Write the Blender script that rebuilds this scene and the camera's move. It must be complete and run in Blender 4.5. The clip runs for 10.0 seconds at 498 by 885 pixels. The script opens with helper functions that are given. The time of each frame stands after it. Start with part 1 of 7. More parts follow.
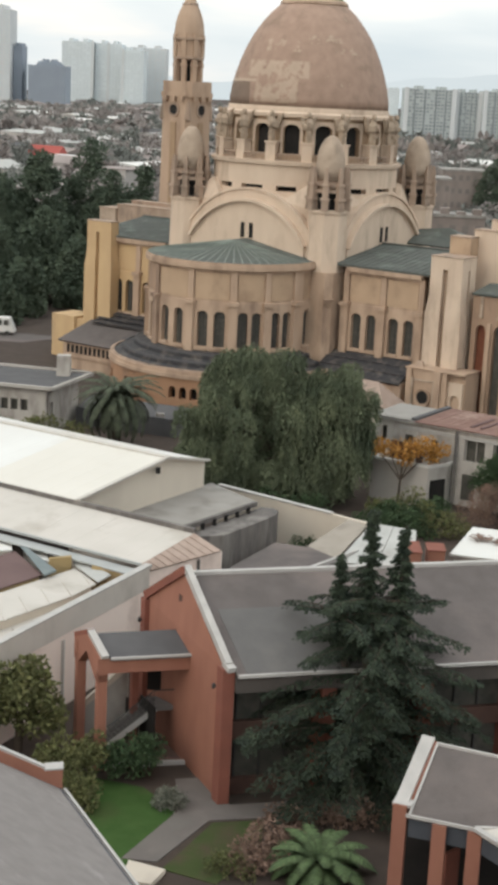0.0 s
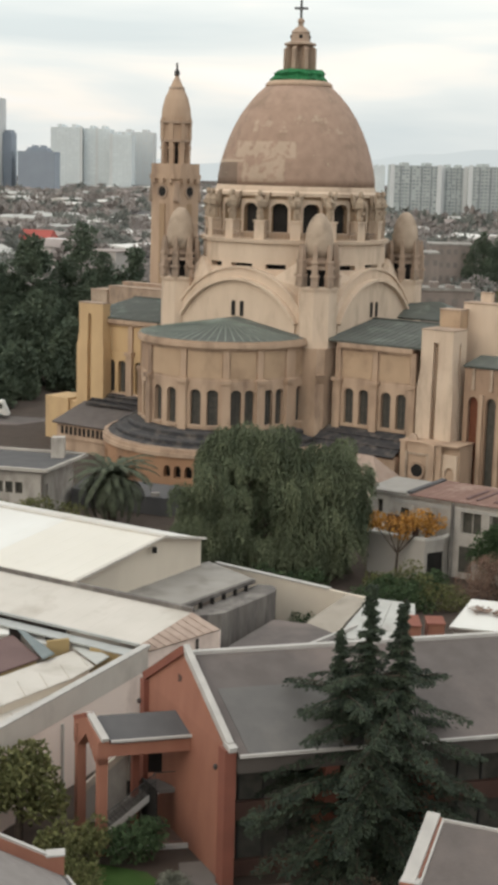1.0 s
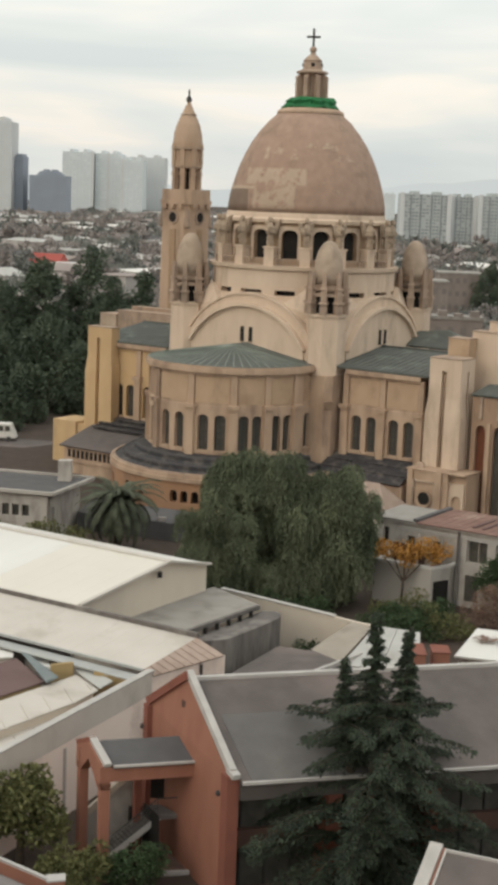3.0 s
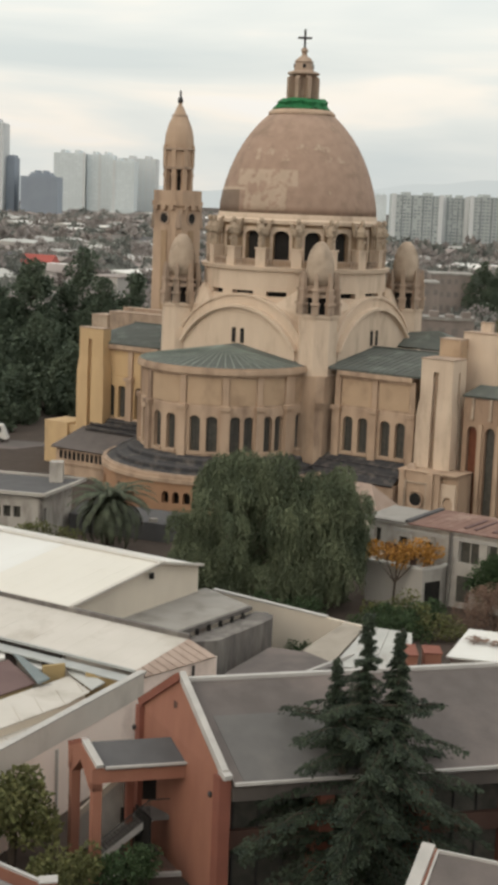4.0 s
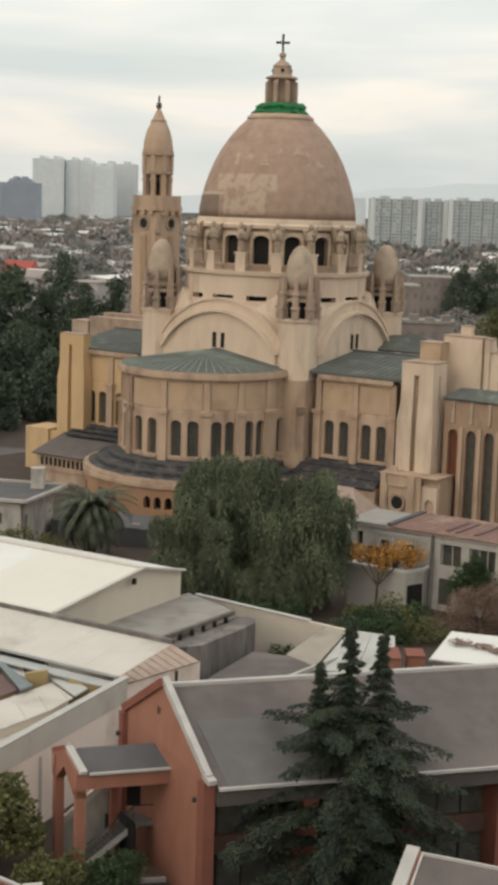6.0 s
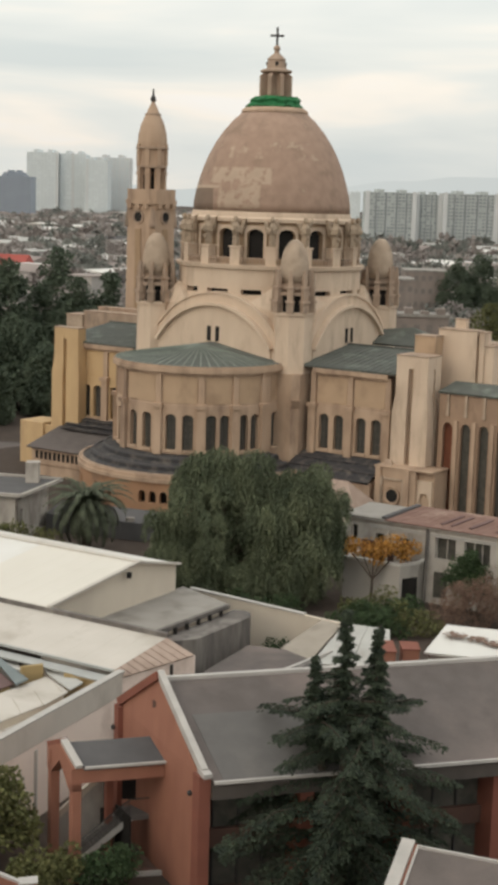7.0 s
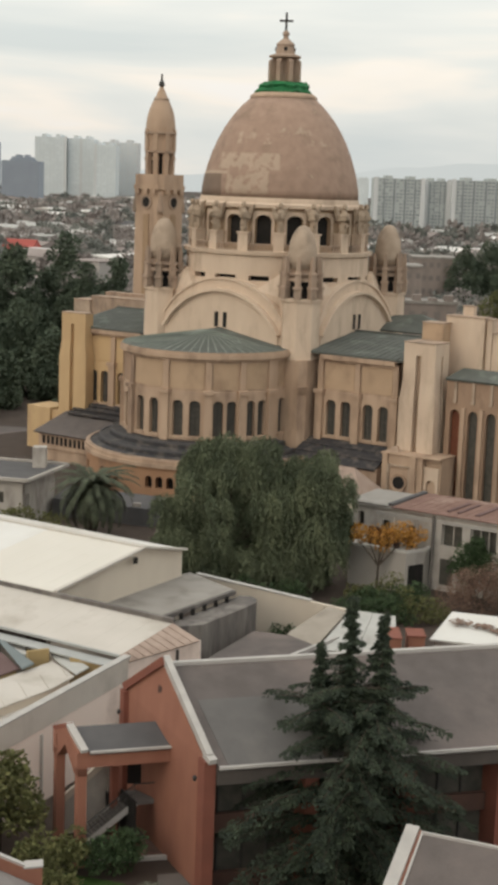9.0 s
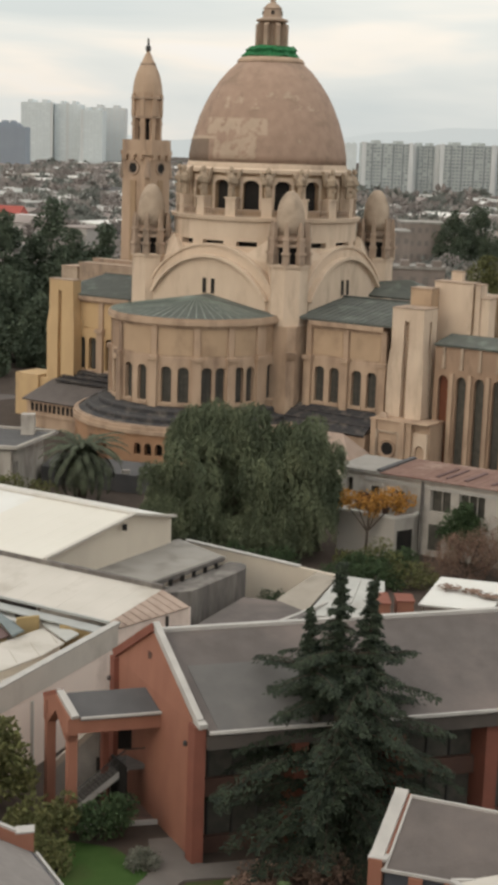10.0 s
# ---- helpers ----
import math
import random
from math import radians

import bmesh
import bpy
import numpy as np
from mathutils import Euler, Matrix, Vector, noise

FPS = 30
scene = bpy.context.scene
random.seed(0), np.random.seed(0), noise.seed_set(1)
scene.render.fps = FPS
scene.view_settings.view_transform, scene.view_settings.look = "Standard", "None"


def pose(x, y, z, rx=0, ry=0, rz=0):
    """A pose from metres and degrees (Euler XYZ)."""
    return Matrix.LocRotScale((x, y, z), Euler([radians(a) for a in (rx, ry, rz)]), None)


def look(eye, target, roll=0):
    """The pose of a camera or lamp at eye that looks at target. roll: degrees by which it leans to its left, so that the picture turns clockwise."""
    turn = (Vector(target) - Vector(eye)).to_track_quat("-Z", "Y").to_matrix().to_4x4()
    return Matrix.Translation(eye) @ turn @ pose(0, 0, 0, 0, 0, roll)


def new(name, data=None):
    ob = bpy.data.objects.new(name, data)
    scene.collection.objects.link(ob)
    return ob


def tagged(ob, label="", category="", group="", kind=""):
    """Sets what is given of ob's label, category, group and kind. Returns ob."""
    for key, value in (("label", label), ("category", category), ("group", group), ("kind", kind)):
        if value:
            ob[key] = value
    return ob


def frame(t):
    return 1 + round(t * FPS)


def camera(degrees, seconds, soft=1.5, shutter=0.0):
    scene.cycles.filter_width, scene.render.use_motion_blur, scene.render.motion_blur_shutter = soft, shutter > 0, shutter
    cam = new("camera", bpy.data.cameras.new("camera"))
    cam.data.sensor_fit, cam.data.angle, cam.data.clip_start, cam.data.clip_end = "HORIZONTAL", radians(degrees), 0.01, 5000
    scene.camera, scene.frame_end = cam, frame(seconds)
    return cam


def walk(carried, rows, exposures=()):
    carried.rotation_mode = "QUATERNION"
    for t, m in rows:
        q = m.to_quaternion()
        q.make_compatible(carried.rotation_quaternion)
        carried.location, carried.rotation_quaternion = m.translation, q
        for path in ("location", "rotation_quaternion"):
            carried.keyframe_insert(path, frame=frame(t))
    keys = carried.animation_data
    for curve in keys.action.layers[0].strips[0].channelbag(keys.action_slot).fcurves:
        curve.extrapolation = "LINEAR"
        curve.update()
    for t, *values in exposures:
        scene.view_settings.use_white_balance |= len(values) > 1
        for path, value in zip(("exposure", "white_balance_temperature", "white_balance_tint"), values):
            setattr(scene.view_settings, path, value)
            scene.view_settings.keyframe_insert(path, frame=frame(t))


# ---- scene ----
cam = camera(19.0, 10.0, soft=4.6)
EYE = 36.0
# seconds, yaw, pitch, roll (degrees): a hand-held camera turning on one spot, high up in a building
ROWS = [
    (0.0, 0.458, -13.353, 2.894), (0.5, 1.064, -13.076, 2.31), (1.0, 0.38, -10.379, 1.509),
    (1.5, 1.065, -9.83, 1.613), (2.0, 1.015, -9.092, 1.97), (2.5, 0.785, -9.398, 2.177),
    (4.0, 0.369, -9.346, 2.213), (4.5, 0.0, -9.3, 2.3), (5.0, 0.116, -9.369, 1.97),
    (5.5, -0.115, -9.142, 1.898), (7.0, -0.561, -9.384, 1.801), (7.5, -0.272, -9.636, 1.716),
    (8.0, -0.031, -9.637, 1.777), (8.5, -0.195, -9.525, 1.832), (9.0, -0.312, -9.928, 2.063),
    (9.5, -0.387, -10.144, 1.808), (10.0, -0.799, -11.206, 1.909),
]
walk(cam, [(t, pose(0, 0, EYE, 90 + pitch, 0, yaw) @ pose(0, 0, 0, 0, 0, roll)) for t, yaw, pitch, roll in ROWS],
     [(0.0, 0.12, 6350, 11), (0.7, 0.05, 6500, 11), (2.0, -0.1, 6700, 11), (10.0, -0.14, 6800, 12)])

# ---- sky and light ----
world = bpy.data.worlds.new("overcast_sky")
scene.world = world
world.use_nodes = True
wn, wl = world.node_tree.nodes, world.node_tree.links
wn.clear()
SUN_EL, SUN_ROT = radians(24), radians(-138)
w_out = wn.new("ShaderNodeOutputWorld")
w_bg = wn.new("ShaderNodeBackground")
w_sky = wn.new("ShaderNodeTexSky")
w_sky.sky_type, w_sky.sun_disc = "NISHITA", False
w_sky.sun_elevation, w_sky.sun_rotation = SUN_EL, SUN_ROT
w_sky.air_density, w_sky.dust_density = 1.5, 4.0
w_scale = wn.new("ShaderNodeVectorMath")
w_scale.operation = "SCALE"
w_scale.inputs["Scale"].default_value = 0.09
wl.new(w_sky.outputs[0], w_scale.inputs[0])
# a closed layer of cloud with thin and thick bands, brighter overhead
w_co = wn.new("ShaderNodeTexCoord")
w_map = wn.new("ShaderNodeMapping")
w_map.inputs["Scale"].default_value = (1.6, 1.6, 9.0)
wl.new(w_co.outputs["Generated"], w_map.inputs[0])
w_noise = wn.new("ShaderNodeTexNoise")
w_noise.inputs["Scale"].default_value = 2.4
w_noise.inputs["Detail"].default_value = 4.5
w_noise.inputs["Roughness"].default_value = 0.48
w_noise.inputs["Distortion"].default_value = 0.35
wl.new(w_map.outputs[0], w_noise.inputs["Vector"])
w_ramp = wn.new("ShaderNodeValToRGB")
w_ramp.color_ramp.elements[0].position, w_ramp.color_ramp.elements[0].color = 0.33, (0.66, 0.73, 0.74, 1)
w_ramp.color_ramp.elements[1].position, w_ramp.color_ramp.elements[1].color = 0.68, (0.93, 0.93, 0.90, 1)
e = w_ramp.color_ramp.elements.new(0.52)
e.color = (0.80, 0.84, 0.82, 1)
e = w_ramp.color_ramp.elements.new(0.62)
e.color = (0.95, 0.92, 0.85, 1)
wl.new(w_noise.outputs[0], w_ramp.inputs[0])
w_sep = wn.new("ShaderNodeSeparateXYZ")
wl.new(w_co.outputs["Generated"], w_sep.inputs[0])
w_up = wn.new("ShaderNodeMapRange")
w_up.inputs["From Min"].default_value, w_up.inputs["From Max"].default_value = 0.12, 0.9
w_up.inputs["To Min"].default_value, w_up.inputs["To Max"].default_value = 1.0, 1.5
wl.new(w_sep.outputs[2], w_up.inputs[0])
w_bright = wn.new("ShaderNodeVectorMath")
w_bright.operation = "SCALE"
wl.new(w_ramp.outputs[0], w_bright.inputs[0])
wl.new(w_up.outputs[0], w_bright.inputs["Scale"])
w_low = wn.new("ShaderNodeMapRange")
w_low.inputs["From Min"].default_value, w_low.inputs["From Max"].default_value = 0.0, 0.13
w_low.inputs["To Min"].default_value, w_low.inputs["To Max"].default_value = 0.84, 1.0
wl.new(w_sep.outputs[2], w_low.inputs[0])
w_fade = wn.new("ShaderNodeVectorMath")
w_fade.operation = "SCALE"
wl.new(w_bright.outputs[0], w_fade.inputs[0])
wl.new(w_low.outputs[0], w_fade.inputs["Scale"])
w_mix = wn.new("ShaderNodeMix")
w_mix.data_type = "RGBA"
w_mix.inputs[0].default_value = 0.88
wl.new(w_scale.outputs[0], w_mix.inputs[6])
wl.new(w_fade.outputs[0], w_mix.inputs[7])
wl.new(w_mix.outputs[2], w_bg.inputs[0])
w_bg.inputs[1].default_value = 1.3
wl.new(w_bg.outputs[0], w_out.inputs[0])

sun_data = bpy.data.lights.new("sun", "SUN")
sun_data.energy, sun_data.angle, sun_data.color = 0.5, radians(40), (1.0, 0.90, 0.76)
sun = new("sun", sun_data)
# low in the west, behind the camera's left shoulder, veiled by cloud
sun.matrix_world = look((-90, -70, 60), (0, 0, 0))

# ---- materials ----
def node_mat(name, base, other, scale=1.0, rough=0.85, bump=0.15, stain=None, stain_scale=0.15, stain_lo=0.52,
             stain_hi=0.7, streak=0.0, metal=0.0, per_object=0.0, fine=9.0):
    """Two colours mixed by noise, a second scale of stains, fine grain in the relief."""
    m = bpy.data.materials.new(name)
    m.use_nodes = True
    n, l = m.node_tree.nodes, m.node_tree.links
    b = n["Principled BSDF"]
    b.inputs["Roughness"].default_value, b.inputs["Metallic"].default_value = rough, metal
    b.inputs["Specular IOR Level"].default_value = 0.3
    co = n.new("ShaderNodeTexCoord")
    mp = n.new("ShaderNodeMapping")
    mp.inputs["Scale"].default_value = (1, 1, 1 - 0.85 * streak)
    l.new(co.outputs["Object"], mp.inputs[0])
    a = n.new("ShaderNodeTexNoise")
    a.inputs["Scale"].default_value, a.inputs["Detail"].default_value = scale, 6
    l.new(mp.outputs[0], a.inputs["Vector"])
    r = n.new("ShaderNodeMapRange")
    r.inputs[1].default_value, r.inputs[2].default_value = 0.3, 0.7
    l.new(a.outputs[0], r.inputs[0])
    x = n.new("ShaderNodeMix")
    x.data_type = "RGBA"
    x.inputs[6].default_value, x.inputs[7].default_value = (*base, 1), (*other, 1)
    l.new(r.outputs[0], x.inputs[0])
    col = x.outputs[2]
    if stain:
        s = n.new("ShaderNodeTexNoise")
        s.inputs["Scale"].default_value, s.inputs["Detail"].default_value, s.inputs["Roughness"].default_value = stain_scale, 8, 0.62
        l.new(mp.outputs[0], s.inputs["Vector"])
        sr = n.new("ShaderNodeMapRange")
        sr.inputs[1].default_value, sr.inputs[2].default_value = stain_lo, stain_hi
        l.new(s.outputs[0], sr.inputs[0])
        y = n.new("ShaderNodeMix")
        y.data_type = "RGBA"
        y.inputs[7].default_value = (*stain, 1)
        l.new(sr.outputs[0], y.inputs[0])
        l.new(col, y.inputs[6])
        col = y.outputs[2]
    if per_object:
        oi = n.new("ShaderNodeObjectInfo")
        hv = n.new("ShaderNodeHueSaturation")
        mr = n.new("ShaderNodeMapRange")
        mr.inputs[3].default_value, mr.inputs[4].default_value = 1 - per_object, 1 + per_object
        l.new(oi.outputs["Random"], mr.inputs[0])
        l.new(mr.outputs[0], hv.inputs["Value"])
        l.new(col, hv.inputs["Color"])
        col = hv.outputs[0]
    l.new(col, b.inputs["Base Color"])
    if bump:
        f = n.new("ShaderNodeTexNoise")
        f.inputs["Scale"].default_value, f.inputs["Detail"].default_value = fine, 4
        l.new(co.outputs["Object"], f.inputs["Vector"])
        bp = n.new("ShaderNodeBump")
        bp.inputs["Strength"].default_value, bp.inputs["Distance"].default_value = bump, 0.05
        l.new(f.outputs[0], bp.inputs["Height"])
        l.new(bp.outputs[0], b.inputs["Normal"])
    return m


def leaf_mat(name, dark, light, scale=1.5, streak=0.0, low=0.6, high=1.5):
    """Foliage: each leaf clump has its own tone."""
    m = node_mat(name, dark, light, scale, 0.75, 0.0, streak=streak)
    n, l = m.node_tree.nodes, m.node_tree.links
    g = n.new("ShaderNodeNewGeometry")
    mr = n.new("ShaderNodeMapRange")
    mr.inputs[3].default_value, mr.inputs[4].default_value = low, high
    l.new(g.outputs["Random Per Island"], mr.inputs[0])
    hv = n.new("ShaderNodeHueSaturation")
    l.new(mr.outputs[0], hv.inputs["Value"])
    b = n["Principled BSDF"]
    col = b.inputs["Base Color"].links[0].from_socket
    l.new(col, hv.inputs["Color"])
    l.new(hv.outputs[0], b.inputs["Base Color"])
    return m


M = {}
M["stone"] = node_mat("pale_render_stone", (0.475, 0.345, 0.25), (0.395, 0.28, 0.20), 0.6, 0.9, 0.2, (0.23, 0.16, 0.118), 0.35, 0.49, 0.72, streak=0.8)
M["stone_pale"] = node_mat("pale_upper_stone", (0.62, 0.49, 0.378), (0.55, 0.425, 0.325), 0.6, 0.9, 0.2, (0.375, 0.285, 0.215), 0.35, 0.52, 0.74, streak=0.8)
M["stone_ochre"] = node_mat("ochre_render", (0.55, 0.385, 0.215), (0.48, 0.33, 0.185), 0.5, 0.9, 0.15, (0.34, 0.24, 0.14), 0.2, 0.58, 0.8, streak=0.8)
M["stone_grey"] = node_mat("weathered_stone", (0.42, 0.315, 0.24), (0.31, 0.225, 0.17), 0.9, 0.95, 0.3, (0.15, 0.12, 0.095), 0.5, 0.5, 0.75, streak=0.7)
M["stone_panel"] = node_mat("smooth_panel_render", (0.465, 0.33, 0.222), (0.405, 0.287, 0.192), 0.45, 0.9, 0.2, (0.30, 0.205, 0.14), 0.22, 0.5, 0.68, streak=0.3)
M["stone_front"] = node_mat("rosy_brown_stone", (0.36, 0.245, 0.172), (0.30, 0.205, 0.145), 0.7, 0.95, 0.2, (0.20, 0.14, 0.10), 0.4, 0.52, 0.72, streak=0.7)
M["stone_cupola"] = node_mat("lichened_cupola_stone", (0.44, 0.345, 0.265), (0.35, 0.27, 0.205), 0.8, 0.95, 0.25, (0.22, 0.17, 0.13), 0.5, 0.5, 0.72)
# brown of the drum wall; elsewhere the shade of slots put into colour
M["stone_dark"] = node_mat("brown_slot_shade_stone", (0.36, 0.25, 0.16), (0.31, 0.215, 0.14), 0.8, 0.95, 0.2)
M["terracotta_render"] = node_mat("terracotta_render", (0.375, 0.218, 0.13), (0.32, 0.183, 0.11), 0.5, 0.9, 0.15, (0.24, 0.15, 0.10), 0.3)
M["copper"] = node_mat("green_copper_sheet", (0.078, 0.086, 0.078), (0.108, 0.114, 0.102), 0.6, 0.75, 0.1, (0.175, 0.20, 0.172), 0.35, 0.53, 0.72)
M["slate"] = node_mat("dark_slate_terrace", (0.03, 0.03, 0.034), (0.055, 0.05, 0.05), 1.6, 0.7, 0.2, (0.12, 0.105, 0.092), 0.8, 0.5, 0.68)
M["glass_dark"] = node_mat("dark_leaded_glass", (0.055, 0.055, 0.048), (0.10, 0.092, 0.078), 2.0, 0.35, 0.05)
# near-black colour that stands for the shade inside openings and recesses
M["void"] = node_mat("interior_shade", (0.015, 0.014, 0.013), (0.025, 0.022, 0.02), 1.0, 0.9, 0.0)
M["rust_panel"] = node_mat("rust_red_boarding", (0.17, 0.062, 0.032), (0.12, 0.042, 0.025), 1.2, 0.85, 0.1)
M["green_cloth"] = node_mat("green_netting", (0.02, 0.17, 0.06), (0.012, 0.10, 0.035), 1.0, 0.8, 0.3)
M["iron"] = node_mat("dark_iron", (0.04, 0.04, 0.042), (0.06, 0.055, 0.05), 3.0, 0.6, 0.1)
M["brick_paint"] = node_mat("red_painted_wall", (0.30, 0.135, 0.092), (0.255, 0.112, 0.077), 0.8, 0.85, 0.15, (0.235, 0.098, 0.065), 0.3, 0.55, 0.8, streak=0.6)
M["brick_dark"] = node_mat("dark_red_pillar", (0.225, 0.082, 0.057), (0.185, 0.07, 0.05), 0.8, 0.85, 0.15)
M["coping"] = node_mat("grey_white_coping", (0.45, 0.425, 0.40), (0.37, 0.35, 0.33), 1.0, 0.8, 0.1, (0.33, 0.32, 0.3), 0.6, 0.58, 0.8)
M["roof_grey"] = node_mat("grey_bitumen_roof", (0.10, 0.086, 0.081), (0.124, 0.106, 0.10), 0.9, 0.95, 0.2, (0.165, 0.135, 0.125), 0.14, 0.45, 0.65)
M["roof_felt"] = node_mat("newer_grey_felt", (0.108, 0.102, 0.099), (0.128, 0.12, 0.116), 0.9, 0.95, 0.2, (0.15, 0.138, 0.13), 0.3, 0.5, 0.7)
M["roof_dark"] = node_mat("dark_grey_roof", (0.082, 0.079, 0.081), (0.10, 0.096, 0.097), 0.7, 0.9, 0.15)
M["roof_white_new"] = node_mat("cream_white_metal_sheet", (0.62, 0.585, 0.525), (0.57, 0.535, 0.475), 0.12, 0.6, 0.03, (0.52, 0.475, 0.41), 0.1, 0.55, 0.75)
M["roof_white"] = node_mat("white_metal_sheet", (0.64, 0.63, 0.60), (0.58, 0.56, 0.525), 0.12, 0.6, 0.03, (0.52, 0.485, 0.43), 0.1, 0.5, 0.72)
M["roof_cream"] = node_mat("cream_weathered_sheet", (0.475, 0.44, 0.395), (0.525, 0.485, 0.44), 0.35, 0.75, 0.05, (0.37, 0.33, 0.285), 0.25, 0.5, 0.7)
M["roof_rust"] = node_mat("rusty_corrugated_sheet", (0.165, 0.092, 0.073), (0.215, 0.128, 0.103), 0.7, 0.8, 0.2, (0.29, 0.205, 0.165), 0.35, 0.55, 0.7)
M["roof_brown"] = node_mat("brown_corrugated_sheet", (0.33, 0.245, 0.20), (0.39, 0.30, 0.25), 0.7, 0.8, 0.2, (0.26, 0.19, 0.155), 0.4)
M["roof_pale"] = node_mat("pale_grey_sheet", (0.36, 0.355, 0.335), (0.44, 0.435, 0.41), 0.6, 0.7, 0.05, (0.27, 0.25, 0.225), 0.3, 0.5, 0.7)
M["roof_maroon"] = node_mat("maroon_sheet", (0.115, 0.07, 0.066), (0.14, 0.088, 0.082), 0.5, 0.8, 0.1)
M["galv"] = node_mat("galvanised_flashing", (0.33, 0.335, 0.325), (0.40, 0.405, 0.39), 0.8, 0.55, 0.05, metal=0.2)
M["teal_metal"] = node_mat("dull_teal_sheet", (0.13, 0.155, 0.16), (0.17, 0.195, 0.195), 0.8, 0.6, 0.05)
M["wall_cream"] = node_mat("cream_plaster", (0.60, 0.53, 0.44), (0.55, 0.48, 0.40), 0.5, 0.9, 0.1, (0.42, 0.36, 0.30), 0.2, 0.55, 0.8, streak=0.6)
M["wall_pink"] = node_mat("pale_pink_plaster", (0.82, 0.68, 0.60), (0.77, 0.635, 0.56), 0.4, 0.9, 0.08, (0.55, 0.43, 0.37), 0.2)
M["wall_grey"] = node_mat("grey_concrete", (0.45, 0.415, 0.375), (0.39, 0.36, 0.325), 0.5, 0.95, 0.15, (0.24, 0.22, 0.2), 0.25, 0.52, 0.75, streak=0.5)
M["wall_dark"] = node_mat("stained_dark_sheet", (0.15, 0.132, 0.12), (0.10, 0.09, 0.085), 1.6, 0.8, 0.1, (0.23, 0.21, 0.19), 0.7, 0.5, 0.7, streak=0.9)
M["wall_white"] = node_mat("white_plaster", (0.46, 0.425, 0.385), (0.39, 0.355, 0.32), 0.5, 0.9, 0.1, (0.25, 0.225, 0.20), 0.5, 0.48, 0.7, streak=0.6)
M["wall_ochre"] = node_mat("ochre_wall", (0.37, 0.27, 0.13), (0.33, 0.24, 0.12), 0.6, 0.9, 0.1)
M["beam_dark"] = node_mat("dark_blue_grey_fascia", (0.05, 0.055, 0.065), (0.065, 0.07, 0.08), 1.0, 0.7, 0.05)
M["fascia_brown"] = node_mat("dull_brown_fascia", (0.085, 0.072, 0.064), (0.065, 0.056, 0.05), 1.0, 0.8, 0.05)
M["roof_beige"] = node_mat("beige_weathered_sheet", (0.33, 0.29, 0.245), (0.28, 0.245, 0.205), 0.6, 0.8, 0.05, (0.22, 0.19, 0.16), 0.4, 0.5, 0.7)
# window tone lifted towards the wall, haze put into the pane colour
M["far_pane"] = node_mat("hazed_far_window", (0.155, 0.135, 0.125), (0.19, 0.165, 0.15), 0.8, 0.6, 0.0)
M["tile_floor"] = node_mat("dull_red_tiles", (0.15, 0.085, 0.068), (0.115, 0.066, 0.054), 1.4, 0.8, 0.1, (0.08, 0.055, 0.046), 0.6, 0.5, 0.7)
M["bark"] = node_mat("bark", (0.09, 0.07, 0.055), (0.06, 0.045, 0.035), 2.0, 0.95, 0.4)
M["soil"] = node_mat("bare_soil", (0.07, 0.052, 0.042), (0.05, 0.037, 0.03), 0.6, 1.0, 0.3)
M["lawn"] = node_mat("mown_lawn", (0.032, 0.072, 0.014), (0.045, 0.088, 0.02), 1.2, 1.0, 0.5, (0.06, 0.07, 0.025), 0.25, 0.5, 0.75)
M["paving"] = node_mat("grey_concrete_path", (0.165, 0.143, 0.13), (0.125, 0.11, 0.10), 0.8, 0.95, 0.15, (0.16, 0.145, 0.13), 0.4)
M["rock"] = node_mat("grey_stone", (0.30, 0.28, 0.25), (0.22, 0.205, 0.185), 1.5, 0.95, 0.4)
M["leaf_conifer"] = leaf_mat("conifer_needles", (0.013, 0.021, 0.014), (0.036, 0.048, 0.027))
M["leaf_willow"] = leaf_mat("pepper_tree_leaves", (0.055, 0.072, 0.043), (0.165, 0.185, 0.108), 0.4, 0.5, 0.7, 1.3)
M["leaf_palm"] = leaf_mat("palm_fronds", (0.042, 0.05, 0.032), (0.078, 0.09, 0.056))
M["leaf_bush"] = leaf_mat("bush_leaves", (0.03, 0.055, 0.024), (0.055, 0.085, 0.036))
M["leaf_olive"] = leaf_mat("olive_leaves", (0.085, 0.095, 0.035), (0.13, 0.125, 0.05))
M["leaf_orange"] = leaf_mat("autumn_leaves", (0.32, 0.145, 0.03), (0.42, 0.22, 0.05))
M["leaf_brown"] = leaf_mat("bare_brown_twigs", (0.15, 0.094, 0.07), (0.215, 0.14, 0.105))
M["leaf_far"] = leaf_mat("dark_tree_leaves", (0.06, 0.083, 0.057), (0.096, 0.122, 0.08), 0.25, 0.0, 0.8, 1.2)
# far leaves and twigs lifted pale: distance haze put into their colour
M["leaf_hazed"] = node_mat("far_hazed_leaves", (0.15, 0.16, 0.145), (0.20, 0.205, 0.188), 0.05, 0.9, 0.0)
M["leaf_grey"] = node_mat("hazed_bare_twigs", (0.24, 0.212, 0.20), (0.29, 0.26, 0.245), 0.05, 0.9, 0.0)
M["leaf_young"] = leaf_mat("young_palm_fronds", (0.052, 0.08, 0.032), (0.08, 0.112, 0.048))
M["tread"] = node_mat("grey_stair_concrete", (0.17, 0.155, 0.145), (0.14, 0.128, 0.12), 1.0, 0.9, 0.1)
M["roof_flat"] = node_mat("stained_flat_roof", (0.30, 0.28, 0.255), (0.24, 0.22, 0.20), 0.4, 0.85, 0.1, (0.16, 0.145, 0.13), 0.2, 0.5, 0.68)
M["rough_grass"] = node_mat("rough_mossy_grass", (0.055, 0.068, 0.022), (0.04, 0.06, 0.016), 0.9, 1.0, 0.5, (0.075, 0.055, 0.035), 0.4, 0.45, 0.65)
